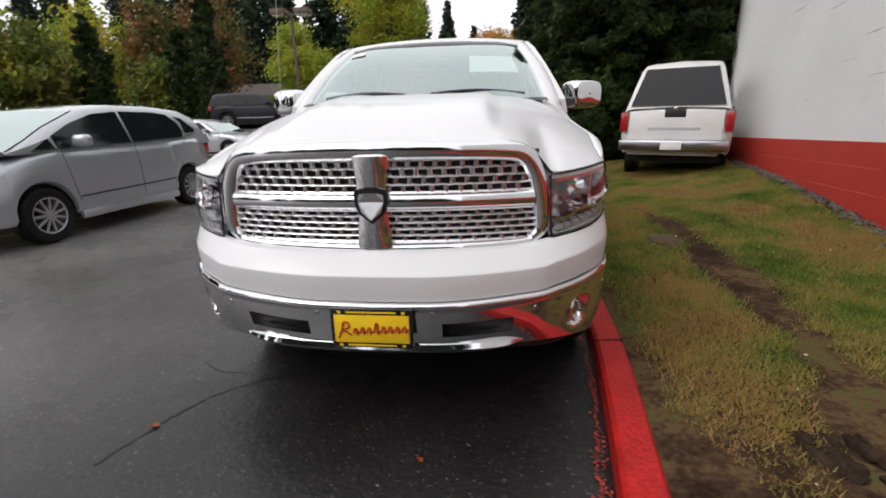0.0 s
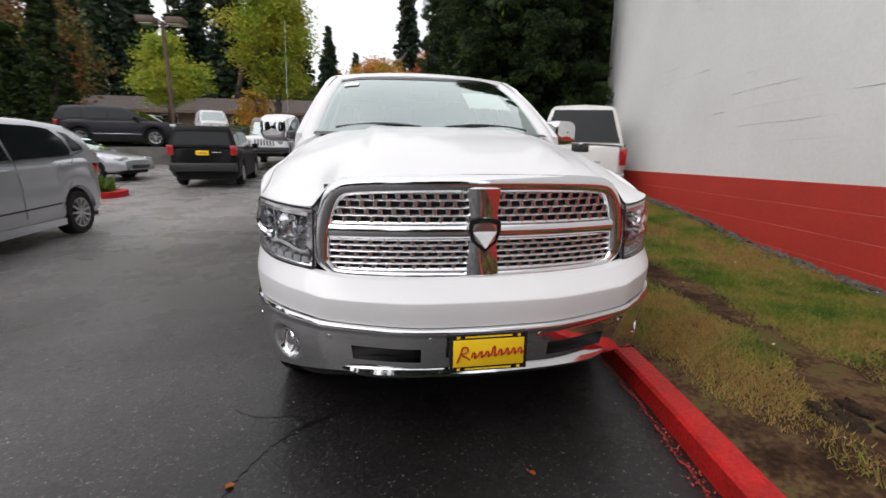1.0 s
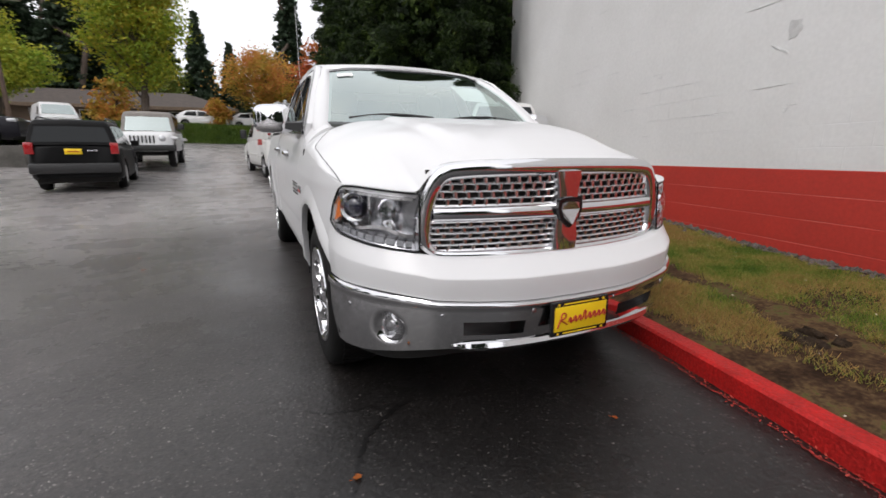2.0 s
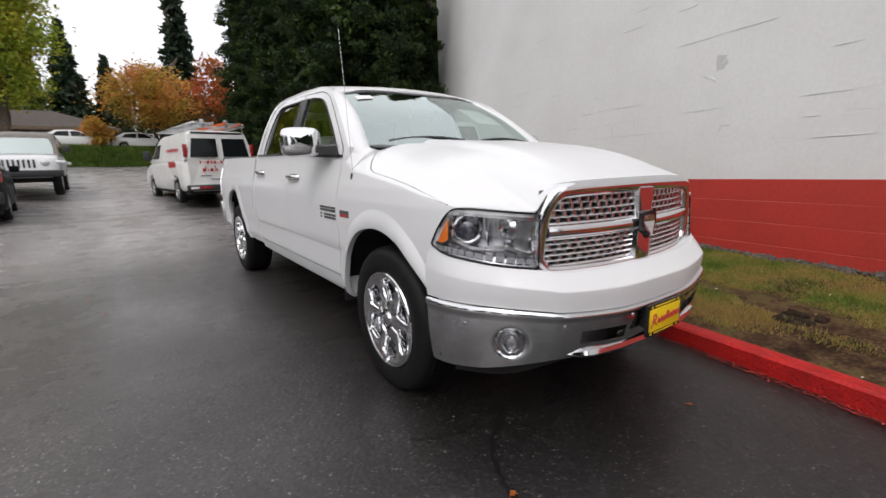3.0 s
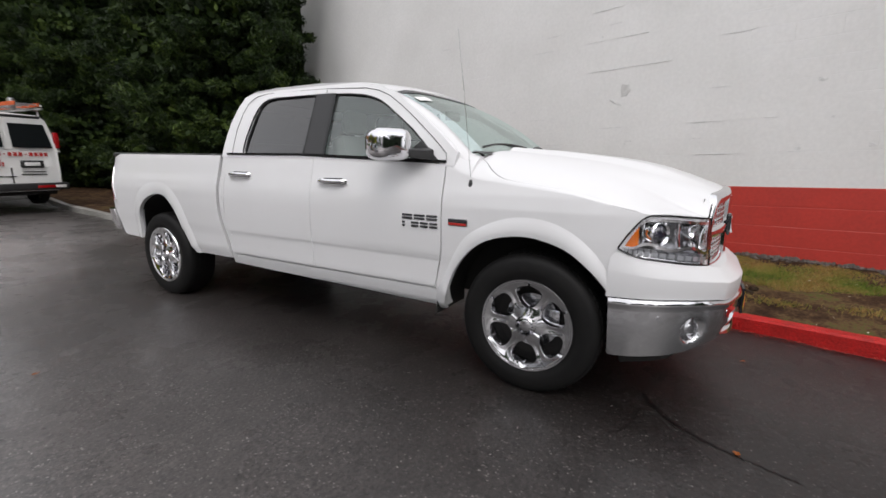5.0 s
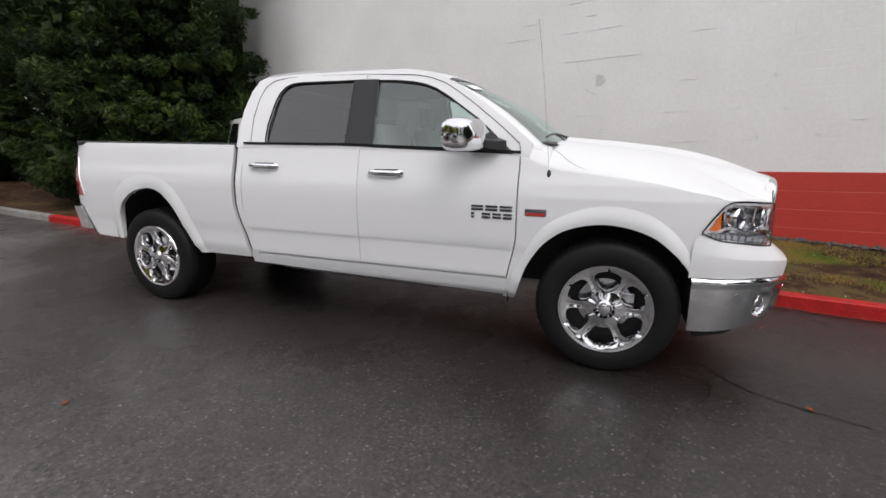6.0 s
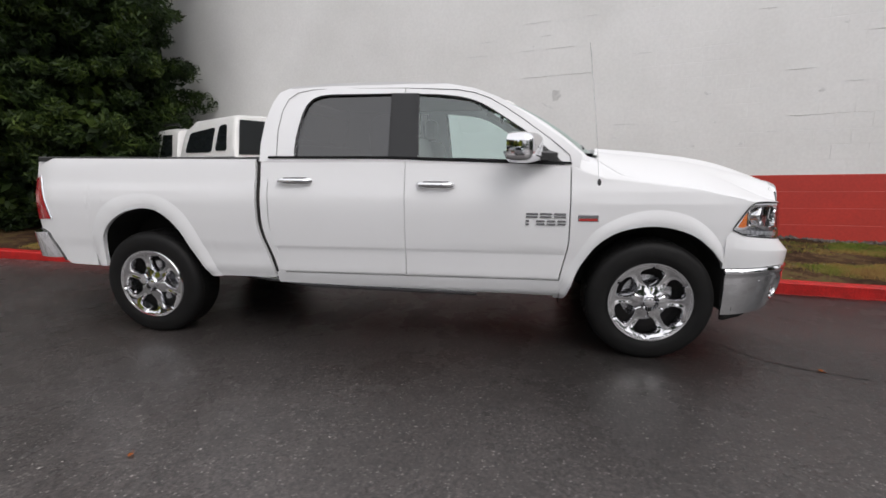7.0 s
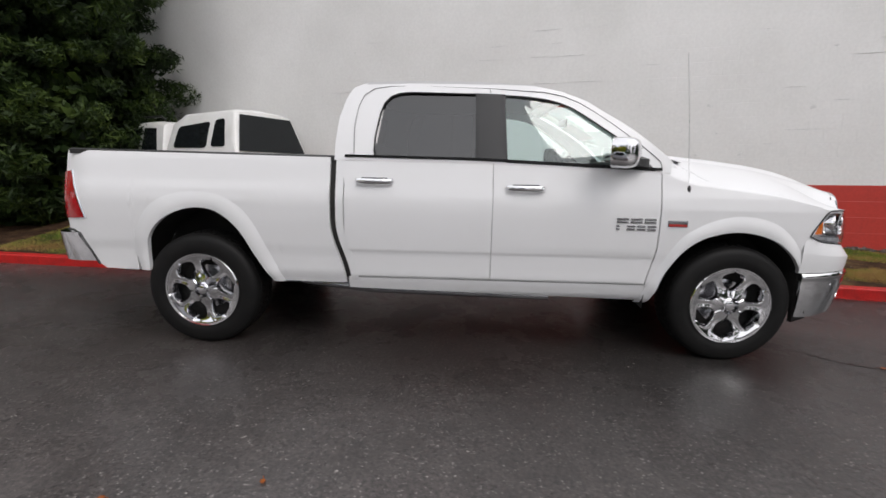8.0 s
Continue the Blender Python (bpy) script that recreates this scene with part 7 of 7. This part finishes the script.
def broadleaf(x, y, z0, h, r, material, label, seed, clumps=90, per=70, leaf=0.13, crown_from=0.28, spread=0.42, slim=1.0, group="autumn trees"):
    rng = np.random.RandomState(seed)
    T = root("tree", pose(x, y, z0), label, "tree", group)
    bm = bmesh.new()
    limb_mesh(bm, (0, 0, -0.2), (0.1, 0, h * 0.8), 0.05 + h * 0.016, 0.03, rng, 6)
    part("trunk", bm, BARK, T)
    cs = []
    while len(cs) < clumps:
        p = rng.uniform(-1, 1, 3)
        d = np.linalg.norm(p)
        if 0.35 < d < 1:
            taper = 1 - 0.45 * max(0, p[2]) ** 1.3 * slim
            w = 1 + 0.22 * math.sin(3 * math.atan2(p[1], p[0]) + seed) + 0.12 * rng.normal()
            cs.append((p[0] * r * taper * w, p[1] * r * taper * w, h * (crown_from + (1 - crown_from) * (p[2] * 0.5 + 0.5))))
    cs = np.array(cs)
    bm = bmesh.new()
    for k in range(0, len(cs), 5):
        c = cs[k]
        limb_mesh(bm, (0.05, 0, max(h * 0.15, c[2] * 0.62)), tuple(c), h * 0.006, 0.008, rng, 3)
    part("limb", bm, BARK, T)
    pts = np.repeat(cs, per, axis=0) + rng.normal(size=(len(cs) * per, 3)) * np.array([spread, spread, spread * 0.62]) * (r / 2.4) ** 0.5
    leaves_mesh("crown", pts, leaf, rng, material, T, flat=0.6)
    return T


def conifer(x, y, z0, h, r, material, label, seed, layers=26, leaf=0.16, per=26, skirt=0.04, droop=0.25, power=0.85, group="firs", density=1.0, cat_name="conifer"):
    """A fir: whorls of drooping boughs, each hung with sprays of needles."""
    rng = np.random.RandomState(seed)
    T = root("conifer", pose(x, y, z0), label, cat_name, group)
    bm = bmesh.new()
    limb_mesh(bm, (0, 0, -0.3), (0, 0, h * 0.985), 0.06 + h * 0.012, 0.015, rng, 6)
    part("trunk", bm, BARK, T)
    pts = []
    for i in range(layers):
        f = skirt + (1 - skirt) * (i / layers) ** 0.9
        rr = r * (1 - f) ** power + 0.08
        nb = max(5, int((9 + 5 * rr) * density))
        for k in range(nb):
            a = rng.uniform(0, 2 * math.pi)
            ln = rr * rng.uniform(0.65, 1.12)
            m = max(4, int(per * ln / max(r, 0.5)))
            q = rng.uniform(0.15, 1, m) ** 0.7
            zz = f * h - droop * ln * q ** 1.5 + rng.normal(size=m) * 0.10 + 0.18 * ln * q
            side = rng.normal(size=m) * (0.10 + 0.16 * ln * (1 - q))
            pts.append(np.stack([np.cos(a) * ln * q - np.sin(a) * side, np.sin(a) * ln * q + np.cos(a) * side, zz], 1))
    pts = np.concatenate(pts)
    leaves_mesh("crown", pts, leaf, rng, material, T, flat=0.5, long=1.2)
    return T


def hedge_conifer(x, y, z0, h, r, seed, n=900, per=46, leaf=0.085):
    """A dense columnar evergreen with lumpy sprays right down to the ground."""
    rng = np.random.RandomState(seed)
    T = root("conifer", pose(x, y, z0), "tall dense dark green evergreen beside the wall", "conifer", "evergreens by the wall")
    bm = bmesh.new()
    limb_mesh(bm, (0, 0, -0.3), (0, 0, h * 0.97), 0.22, 0.03, rng, 6)
    part("trunk", bm, BARK, T)

    def radius(z, a):
        f = z / h
        base = r * min(1.0, (f + 0.035) / 0.10) ** 0.5 * (1 - max(0, f - 0.45) / 0.56) ** 0.6
        return base * (1 + 0.13 * np.sin(3 * a + seed + 2.2 * z) + 0.10 * np.sin(7 * a - 1.7 * z))
    n = n // 4
    z = rng.uniform(0.02, 0.99, n) ** 1.15 * h
    a = rng.uniform(0, 2 * math.pi, n)
    rad = np.array([radius(q, w) for q, w in zip(z, a)]) * rng.uniform(0.74, 1.04, n)
    c = np.stack([np.cos(a) * rad, np.sin(a) * rad, z], 1)
    rep = np.repeat(c, per * 4, axis=0)
    big = np.repeat(rng.uniform(0.6, 1.35, n), per * 4)[:, None]
    m = len(rep)
    out = rep / np.maximum(np.linalg.norm(rep * [1, 1, 0], axis=1), 0.1)[:, None] * [1, 1, 0]
    ball = rng.normal(size=(m, 3))
    ball *= (rng.uniform(0.35, 1.0, (m, 1)) ** 0.5) / np.maximum(np.linalg.norm(ball, axis=1), 0.1)[:, None]
    pts = rep + ball * [0.27, 0.27, 0.19] * big * (r / 2) ** 0.5 + out * 0.10 * rng.uniform(-1, 1, (m, 1))
    leaves_mesh("crown", pts, leaf * 0.50, rng, NEEDLE, T, flat=0.2, long=2.6)
    k = n * 60
    z = rng.uniform(0.0, 0.98, k) * h
    a = rng.uniform(0, 2 * math.pi, k)
    rad = np.array([radius(q, w) for q, w in zip(z, a)]) * rng.uniform(0.40, 0.82, k)
    leaves_mesh("inner_bough", np.stack([np.cos(a) * rad, np.sin(a) * rad, z], 1), 0.11, rng, NEEDLE, T)
    return T


def far_woods(name, spots, seed, material, label):
    """A belt of far conifers as one mass of boughs."""
    rng = np.random.RandomState(seed)
    pts = []
    for x, y, h, r in spots:
        z0 = height(x, y)
        m = int(26 * h)
        f = rng.uniform(0.05, 1, m) ** 0.8
        rr = r * (1 - f) ** 0.8 + 0.1
        a = rng.uniform(0, 2 * math.pi, m)
        q = rng.uniform(0.3, 1.05, m)
        c = np.stack([x + np.cos(a) * rr * q, y + np.sin(a) * rr * q, z0 + f * h - 0.25 * rr * q], 1)
        pts.append(np.repeat(c, 7, axis=0) + rng.normal(size=(m * 7, 3)) * [0.45, 0.45, 0.25])
    leaves_mesh(name, np.concatenate(pts), 0.42, rng, material, None, flat=0.4, label=label)
    ob = bpy.data.objects[name]
    tagged(ob, label, "woods", kind="stuff")


G = height
# evergreens along the wall's end
for i, (x, y, h, r) in enumerate(((3.7, 9.6, 9.5, 2.05), (3.9, 16.7, 10.5, 1.7), (4.1, 21.8, 11.5, 1.75))):
    hedge_conifer(x, y, lot(y) + 0.1, h, r, 11 + i, n=2300 if i == 0 else 1500, leaf=0.052, per=84)
conifer(8.6, 13.0, 0.6, 13, 2.6, NEEDLE, "dark evergreen behind the wall's end", 15, layers=30, leaf=0.2, per=40, group="evergreens by the wall")
# turning trees round the car park
broadleaf(-11.8, 26.3, G(-11.8, 26.3), 5.9, 1.75, LIME, "small maple with bright yellow-green leaves", 21, clumps=120, per=120, crown_from=0.33, leaf=0.085, slim=1.75, spread=0.36)
broadleaf(-6.6, 31, G(-6.6, 31), 13.0, 2.5, GOLD, "tall tree with leaves turning yellow", 22, clumps=220, per=130, crown_from=0.27, leaf=0.10, slim=0.9)
broadleaf(0.8, 43, G(0.8, 43), 7.0, 3.1, RUST, "spreading tree with orange and yellow leaves", 23, clumps=140, per=100, crown_from=0.30, leaf=0.11, spread=0.5, slim=1.9)
broadleaf(6.2, 45.5, G(6.2, 45.5), 8.6, 2.2, CRIMSON, "slim tree with red and orange leaves", 24, clumps=90, per=60, leaf=0.13, crown_from=0.2)
broadleaf(-8.9, 33.5, G(-8.9, 33.5), 3.6, 1.2, RUST, "small orange-leaved shrub tree", 25, clumps=40, per=50, crown_from=0.1)
broadleaf(-3.2, 43.6, G(-3.2, 43.6), 2.6, 0.8, RUST, "small orange-leaved shrub tree", 26, clumps=40, per=50, crown_from=0.1)
for i, (x, y, h, r, mt) in enumerate(((-19.5, 64, 11, 3.2, GOLD), (-24.2, 37.5, 11.0, 3.0, DULLRED), (-33, 23, 8, 3.4, GOLD), (-25.5, 65, 12, 3.4, MIXED), (-39, 17, 11, 4, MIXED), (-10.2, 63, 9.5, 3.0, MIXED), (-28.6, 36, 10.0, 2.6, DULLRED), (-29.5, 25.0, 6.5, 2.8, MIXED), (-31, 17.0, 7.5, 3.4, GOLD), (-34.4, 36, 10.2, 3.6, GOLD), (-22.4, 28.0, 4.2, 1.7, MIXED))):
    broadleaf(x, y, G(x, y), h, r, mt, "leafy tree with dull green and yellowing leaves", 30 + i, clumps=100, per=60, crown_from=0.08, leaf=0.19, spread=0.55)
for i, (x, y, h) in enumerate(((-17.6, 26, 8.0), (-26.2, 26.4, 7.1), (-19.9, 26.8, 6.2))):
    hedge_conifer(x, y, G(x, y), h, 1.15, 40 + i, n=330, per=40, leaf=0.10)
# firs
for i, (x, y, h, r) in enumerate(((4.6, 55, 22, 2.6), (-5.6, 64, 14, 2.8), (-2.0, 66, 11, 2.6), (-13.5, 64, 27, 3.6), (-18.5, 62, 29, 3.8), (-23.5, 63, 28, 3.8), (-16, 70, 30, 4.0), (-11, 71, 26, 3.6), (-28.5, 62, 27, 3.8), (-42, 44, 15.5, 2.3))):
    conifer(x, y, G(x, y), h, r, FIR, "tall dark fir at the edge of the woods", 60 + i, layers=34, leaf=0.32, per=30, density=0.8, droop=0.35)
rw = np.random.RandomState(5)
spots = []
for k in range(70):
    az = rw.uniform(-75, 60)
    d = rw.uniform(70, 100)
    x, y = d * math.sin(radians(az)), d * math.cos(radians(az))
    low = -9 < az < 12
    spots.append((x, y, rw.uniform(7, 11) if low else rw.uniform(16, 27), rw.uniform(3, 4.5)))
far_woods("far_woods", spots, 6, FIR, "dark conifer woods beyond the car park")
spots = []
for k in range(60):
    az = rw.uniform(140, 288)
    d = rw.uniform(26, 55)
    x, y = d * math.sin(radians(az)), d * math.cos(radians(az))
    spots.append((x, y, rw.uniform(7, 14), rw.uniform(2, 3.2)))
far_woods("woods_behind", spots, 7, FIR, "dark conifer woods around the car park")

SHINGLE = shade("brown_roof_shingle", (0.085, 0.068, 0.058), 0.9, second=(0.055, 0.045, 0.04), scale=2.5, fine=0.25, fine_scale=12, bump=0.5, bump_scale=9)
CLADDING = shade("brown_cladding", (0.16, 0.11, 0.075), 0.85, second=(0.11, 0.08, 0.055), scale=1.5, fine=0.2, fine_scale=10)


def low_building():
    x0, x1, y0, y1 = -36, -1.5, 49, 59
    zb = G(-10, 50) - 0.1
    B = root("house", pose(0, 0, 0), "long low brown building with a shallow shingle roof", "building")
    part("wall", box(x0 + 1, x1 - 1, y0 + 1.0, y1 - 1, zb - 0.5, zb + 2.7), CLADDING, B, smooth=False)
    bm = bmesh.new()
    v = [bm.verts.new(p) for p in ((x0, y0, zb + 2.5), (x1, y0, zb + 2.5), (x1, y1, zb + 2.5), (x0, y1, zb + 2.5), (x0 + 5, (y0 + y1) / 2, zb + 4.3), (x1 - 5, (y0 + y1) / 2, zb + 4.3))]
    for f in ((0, 1, 5, 4), (1, 2, 5), (2, 3, 4, 5), (3, 0, 4), (3, 2, 1, 0)):
        bm.faces.new([v[i] for i in f])
    part("roof", bm, SHINGLE, B, smooth=False)
    part("fascia_board", box(x0, x1, y0 - 0.06, y0, zb + 2.25, zb + 2.55), CLADDING, B, smooth=False)
    for k in range(12):
        x = x0 + 3 + 3.6 * k
        w = part("window", box(x, x + 1.6, y0 + 0.96, y0 + 1.04, zb + 0.9, zb + 2.1), DARKGLASS, B, smooth=False)
        part("window_frame", sweep([(x, y0 + 0.95, zb + 0.9), (x + 1.6, y0 + 0.95, zb + 0.9), (x + 1.6, y0 + 0.95, zb + 2.1), (x, y0 + 0.95, zb + 2.1)], [(-0.05, -0.03), (0.05, -0.03), (0.05, 0.03), (-0.05, 0.03)], up=(0, -1, 0), closed=True), OLDWHITE, w, smooth=False)


def lamp_post():
    x, y = -10.15, 22.2
    z = G(x, y)
    P = root("lamp_post", pose(x, y, z), "brown car park lamp post with two box heads", "lamp post")
    RUSTY = shade("brown_pole_paint", (0.12, 0.075, 0.05), 0.6, second=(0.08, 0.05, 0.035), scale=4)
    part("pole", sweep([(0, 0, -0.2), (0, 0, 5.75)], circle(0.085, 12), up=(1, 0, 0)), RUSTY, P)
    part("base", box(-0.2, 0.2, -0.2, 0.2, -0.1, 0.35, 0.02), CONCRETE, P)
    part("arm", box(-0.95, 0.95, -0.05, 0.05, 5.60, 5.70, 0.01), RUSTY, P)
    for s in (-1, 1):
        hd = part("lamp_head", box(s * 0.25, s * 1.05, -0.35, 0.35, 5.62, 5.92, 0.05), RUSTY, P)
        part("lamp_glass", box(s * 0.32, s * 0.98, -0.28, 0.28, 5.60, 5.63), LAMPCLEAR, hd)


low_building()
lamp_post()

# ---- turf ----
GRASS = leafy("lawn_grass", [(0.050, 0.115, 0.012), (0.15, 0.230, 0.028), (0.32, 0.265, 0.075), (0.42, 0.25, 0.09), (0.22, 0.12, 0.05)], rough=0.7, clump=1.9)
VERGE = leafy("verge_grass", [(0.035, 0.070, 0.010), (0.070, 0.120, 0.015), (0.12, 0.16, 0.025)], rough=0.7, clump=0.6)


def blades(name, places, tall, wide, rng, material, label):
    n = len(places)
    a = rng.uniform(0, 2 * math.pi, n)
    d = np.stack([np.cos(a), np.sin(a), np.zeros(n)], 1) * wide
    lean = rng.normal(size=(n, 3)) * 0.55
    lean[:, 2] = 1
    hgt = tall * rng.uniform(0.5, 1.4, (n, 1))
    v = np.stack([places - d, places + d, places + lean * hgt], 1)
    me = bpy.data.meshes.new(name)
    me.vertices.add(3 * n)
    me.vertices.foreach_set("co", v.reshape(-1))
    me.loops.add(3 * n)
    me.loops.foreach_set("vertex_index", np.arange(3 * n, dtype=np.int32))
    me.polygons.add(n)
    me.polygons.foreach_set("loop_start", np.arange(0, 3 * n, 3, dtype=np.int32))
    me.update(calc_edges=True)
    me.validate()
    me.materials.append(material)
    return tagged(new(name, me), label, "grass", kind="stuff")


def bare(x, y):
    """How worn the turf is: 1 bare earth, 0 full grass."""
    n = noise.noise((x * 0.9, y * 0.9, 3.1)) * 0.6 + noise.noise((x * 2.6, y * 2.6, 9.0)) * 0.4
    wob = 0.10 * noise.noise((x * 2.1, y * 2.1, 5.0)) + 0.05 * noise.noise((x * 7, y * 7, 2.0))
    track = (1.0 + 0.7 * noise.noise((x * 1.6, y * 1.6, 7.7))) * math.exp(-((x + wob - lerp(y, (-1.5, -0.4, 0.7, 1.6, 4), (1.7, 2.05, 2.22, 2.25, 2.3))) / 0.15) ** 2) * step(3.2, 1.8, y)
    edge = math.exp(-((x - kerb_x(y) - 0.15) / lerp(y, (-2.5, -0.6, 0.4), (0.24, 0.15, 0.10))) ** 2) * (0.85 + 0.4 * noise.noise((x * 5, y * 5, 1.0)))
    foot = math.exp(-((x - wall_x(y)) / 0.16) ** 2) * 0.9
    worn = 0.45 * step(-0.4, -1.7, y)
    return max(0.0, min(1.0, 0.36 + worn + 1.1 * n)) * 0.9 + track + edge + foot


rg = np.random.RandomState(8)
pl = []
while len(pl) < 360000:
    y = -5.0 + 13.0 * rg.uniform() ** 1.15
    x = rg.uniform(kerb_x(y) + 0.14, wall_x(y))
    if rg.uniform() > bare(x, y) * 1.05:
        pl.append((x, y, lawn(x, y) - 0.004))
blades("turf_grass", np.array(pl), 0.027, 0.0032, rg, GRASS, "short patchy lawn grass, green and straw-coloured")
pl = []
for k in range(30000):
    x = rg.uniform(-7.8, 14)
    y = bank_line(x) + rg.uniform(0, 6)
    pl.append((x, y, height(x, y) + 0.02))
for k in range(9000):
    x = rg.uniform(-34, -7.9)
    y = bank_line(x) + 3.2 + rg.uniform(0, 5)
    pl.append((x, y, height(x, y) + 0.03))
for k in range(2500):
    a, q = rg.uniform(0, 2 * math.pi), rg.uniform(0, 1) ** 0.5
    x, y = -8.6 + 2.3 * q * math.cos(a), 8.3 + 0.68 * q * math.sin(a)
    pl.append((x, y + 0.12 * (x + 8.6), height(x, y) + 0.10))
blades("verge_grass", np.array(pl), 0.30, 0.05, rg, VERGE, "rough green grass on the bank")


# ---- small things on the lawn and the asphalt ----
CLOD = shade("wet_earth_clod", (0.020, 0.014, 0.010), 0.9, second=(0.045, 0.030, 0.019), scale=16, fine=0.4, fine_scale=60, bump=1.0, bump_scale=45, spec=0.08)
MULCH = shade("dead_leaf_heap", (0.10, 0.055, 0.026), 0.9, second=(0.05, 0.028, 0.016), scale=25, fine=0.4, fine_scale=80, bump=1.0, bump_scale=60)
LITTER = leafy("pale_petals", [(0.42, 0.38, 0.28), (0.62, 0.58, 0.48), (0.75, 0.72, 0.64)], rough=0.8)
FALLEN = leafy("fallen_orange_leaf", [(0.26, 0.06, 0.015), (0.34, 0.10, 0.02), (0.24, 0.04, 0.015)], rough=0.5)
FLAKE = shade("flaked_red_paint", (0.48, 0.05, 0.03), 0.7, second=(0.30, 0.03, 0.02), scale=40)
STONE = shade("crumbled_stone", (0.12, 0.10, 0.088), 0.9, second=(0.06, 0.048, 0.04), scale=9, fine=0.3, fine_scale=70, bump=0.5)


def clod(x, y, rx, ry, rz, material, label, category, seed):
    bm = bmesh.new()
    bmesh.ops.create_icosphere(bm, subdivisions=3, radius=1.0)
    for v in bm.verts:
        p = v.co.copy()
        k = 1 + 0.35 * noise.noise((p * 1.7 + Vector((seed, 0, 0)))) + 0.22 * noise.noise(p * 4.5 + Vector((0, seed, 0)))
        v.co = Vector((p.x * rx * k, p.y * ry * k, p.z * rz * k))
    ob = link(category.replace(" ", "_"), bm, material)
    ob.location = (x, y, lawn(x, y) - 0.01)
    tagged(ob, label, category, "clods of earth" if category == "earth clod" else "")


rc = random.Random(12)
for k in range(9):
    clod(1.62 + rc.uniform(-0.10, 0.10), -1.2 + rc.uniform(-0.16, 0.16), rc.uniform(0.03, 0.06), rc.uniform(0.04, 0.08), rc.uniform(0.025, 0.05), CLOD, "dark wet clod of torn turf on the lawn", "earth clod", 3.0 + k)
clod(2.05, 1.55, 0.16, 0.22, 0.035, MULCH, "low brown heap of dead leaves on the lawn", "leaf heap", 8.0)


def scatter(name, places, size, rng, material, label, category):
    leaves_mesh(name, np.array(places), size, rng, material, None, flat=3.5)
    tagged(bpy.data.objects[name], label, category, kind="stuff")


pl = []
for k in range(120):
    y = rg.uniform(-4.0, 5.0)
    x = rg.uniform(kerb_x(y) + 0.15, wall_x(y) - 0.1)
    pl.append((x, y, lawn(x, y) + 0.022))
scatter("litter", pl, 0.010, rg, LITTER, "white petals and scraps scattered on the lawn", "litter")
pl = []
for k in range(520):
    y = rg.uniform(-3.0, 2.5)
    x = kerb_x(y) - abs(rg.normal()) * 0.03 - 0.012
    pl.append((x, y, 0.004))
scatter("paint_flakes", pl, 0.0075, rg, FLAKE, "flakes of red paint along the foot of the kerb", "paint flakes")


def fallen_leaf(x, y, turn, size):
    bm = bmesh.new()
    rim = []
    for i in range(14):
        a = 2 * math.pi * i / 14
        q = size * (0.62 + 0.38 * abs(math.cos(2.5 * a)))
        rim.append(bm.verts.new((q * math.cos(a), q * 0.8 * math.sin(a), 0.006 + 0.25 * size * abs(math.sin(a + 0.4)))))
    c = bm.verts.new((0, 0, 0.004))
    for i in range(14):
        bm.faces.new((rim[i], rim[(i + 1) % 14], c))
    sweep([(-size, 0, 0.006), (-size * 1.7, 0.1 * size, 0.010)], circle(0.0018, 5), bm=bm)
    ob = link("fallen_leaf", bm, FALLEN)
    ob.matrix_basis = pose(x, y, height(x, y) + 0.002, 0, 0, turn)
    tagged(ob, "wet orange fallen leaf on the asphalt", "leaf", "fallen leaves")


for x, y, turn, size in ((-1.02, -1.07, 20, 0.020), (-2.52, 3.33, 100, 0.020), (-2.38, 2.72, 200, 0.017), (0.18, -1.18, 310, 0.016)):
    fallen_leaf(x, y, turn, size)


def rubble():
    """Crumbled stone along the foot of the wall."""
    rnd = np.random.RandomState(77)
    n = 1500
    base = np.array([(1, 0, 0), (-1, 0, 0), (0, 1, 0), (0, -1, 0), (0, 0, 1), (0, 0, -1)], float)
    tri = np.array([(0, 2, 4), (2, 1, 4), (1, 3, 4), (3, 0, 4), (2, 0, 5), (1, 2, 5), (3, 1, 5), (0, 3, 5)])
    vs, fs = [], []
    for k in range(n):
        y = rnd.uniform(-6.5, 5.5)
        x = wall_x(y) - 0.02 - abs(rnd.normal()) * 0.07
        s = rnd.uniform(0.010, 0.038) * (1.3 if rnd.uniform() < 0.15 else 1)
        q = base * s * rnd.uniform(0.6, 1.3, (6, 3)) + rnd.normal(size=(6, 3)) * s * 0.2
        q[:, 2] *= 0.7
        vs.append(q + [x, y, lawn(x, y) + s * 0.25])
        fs.append(tri + 6 * k)
    me = bpy.data.meshes.new("rubble")
    me.from_pydata(np.concatenate(vs).tolist(), [], np.concatenate(fs).tolist())
    me.materials.append(STONE)
    tagged(new("rubble", me), "crumbled grey stone along the foot of the wall", "rubble", kind="stuff")


rubble()
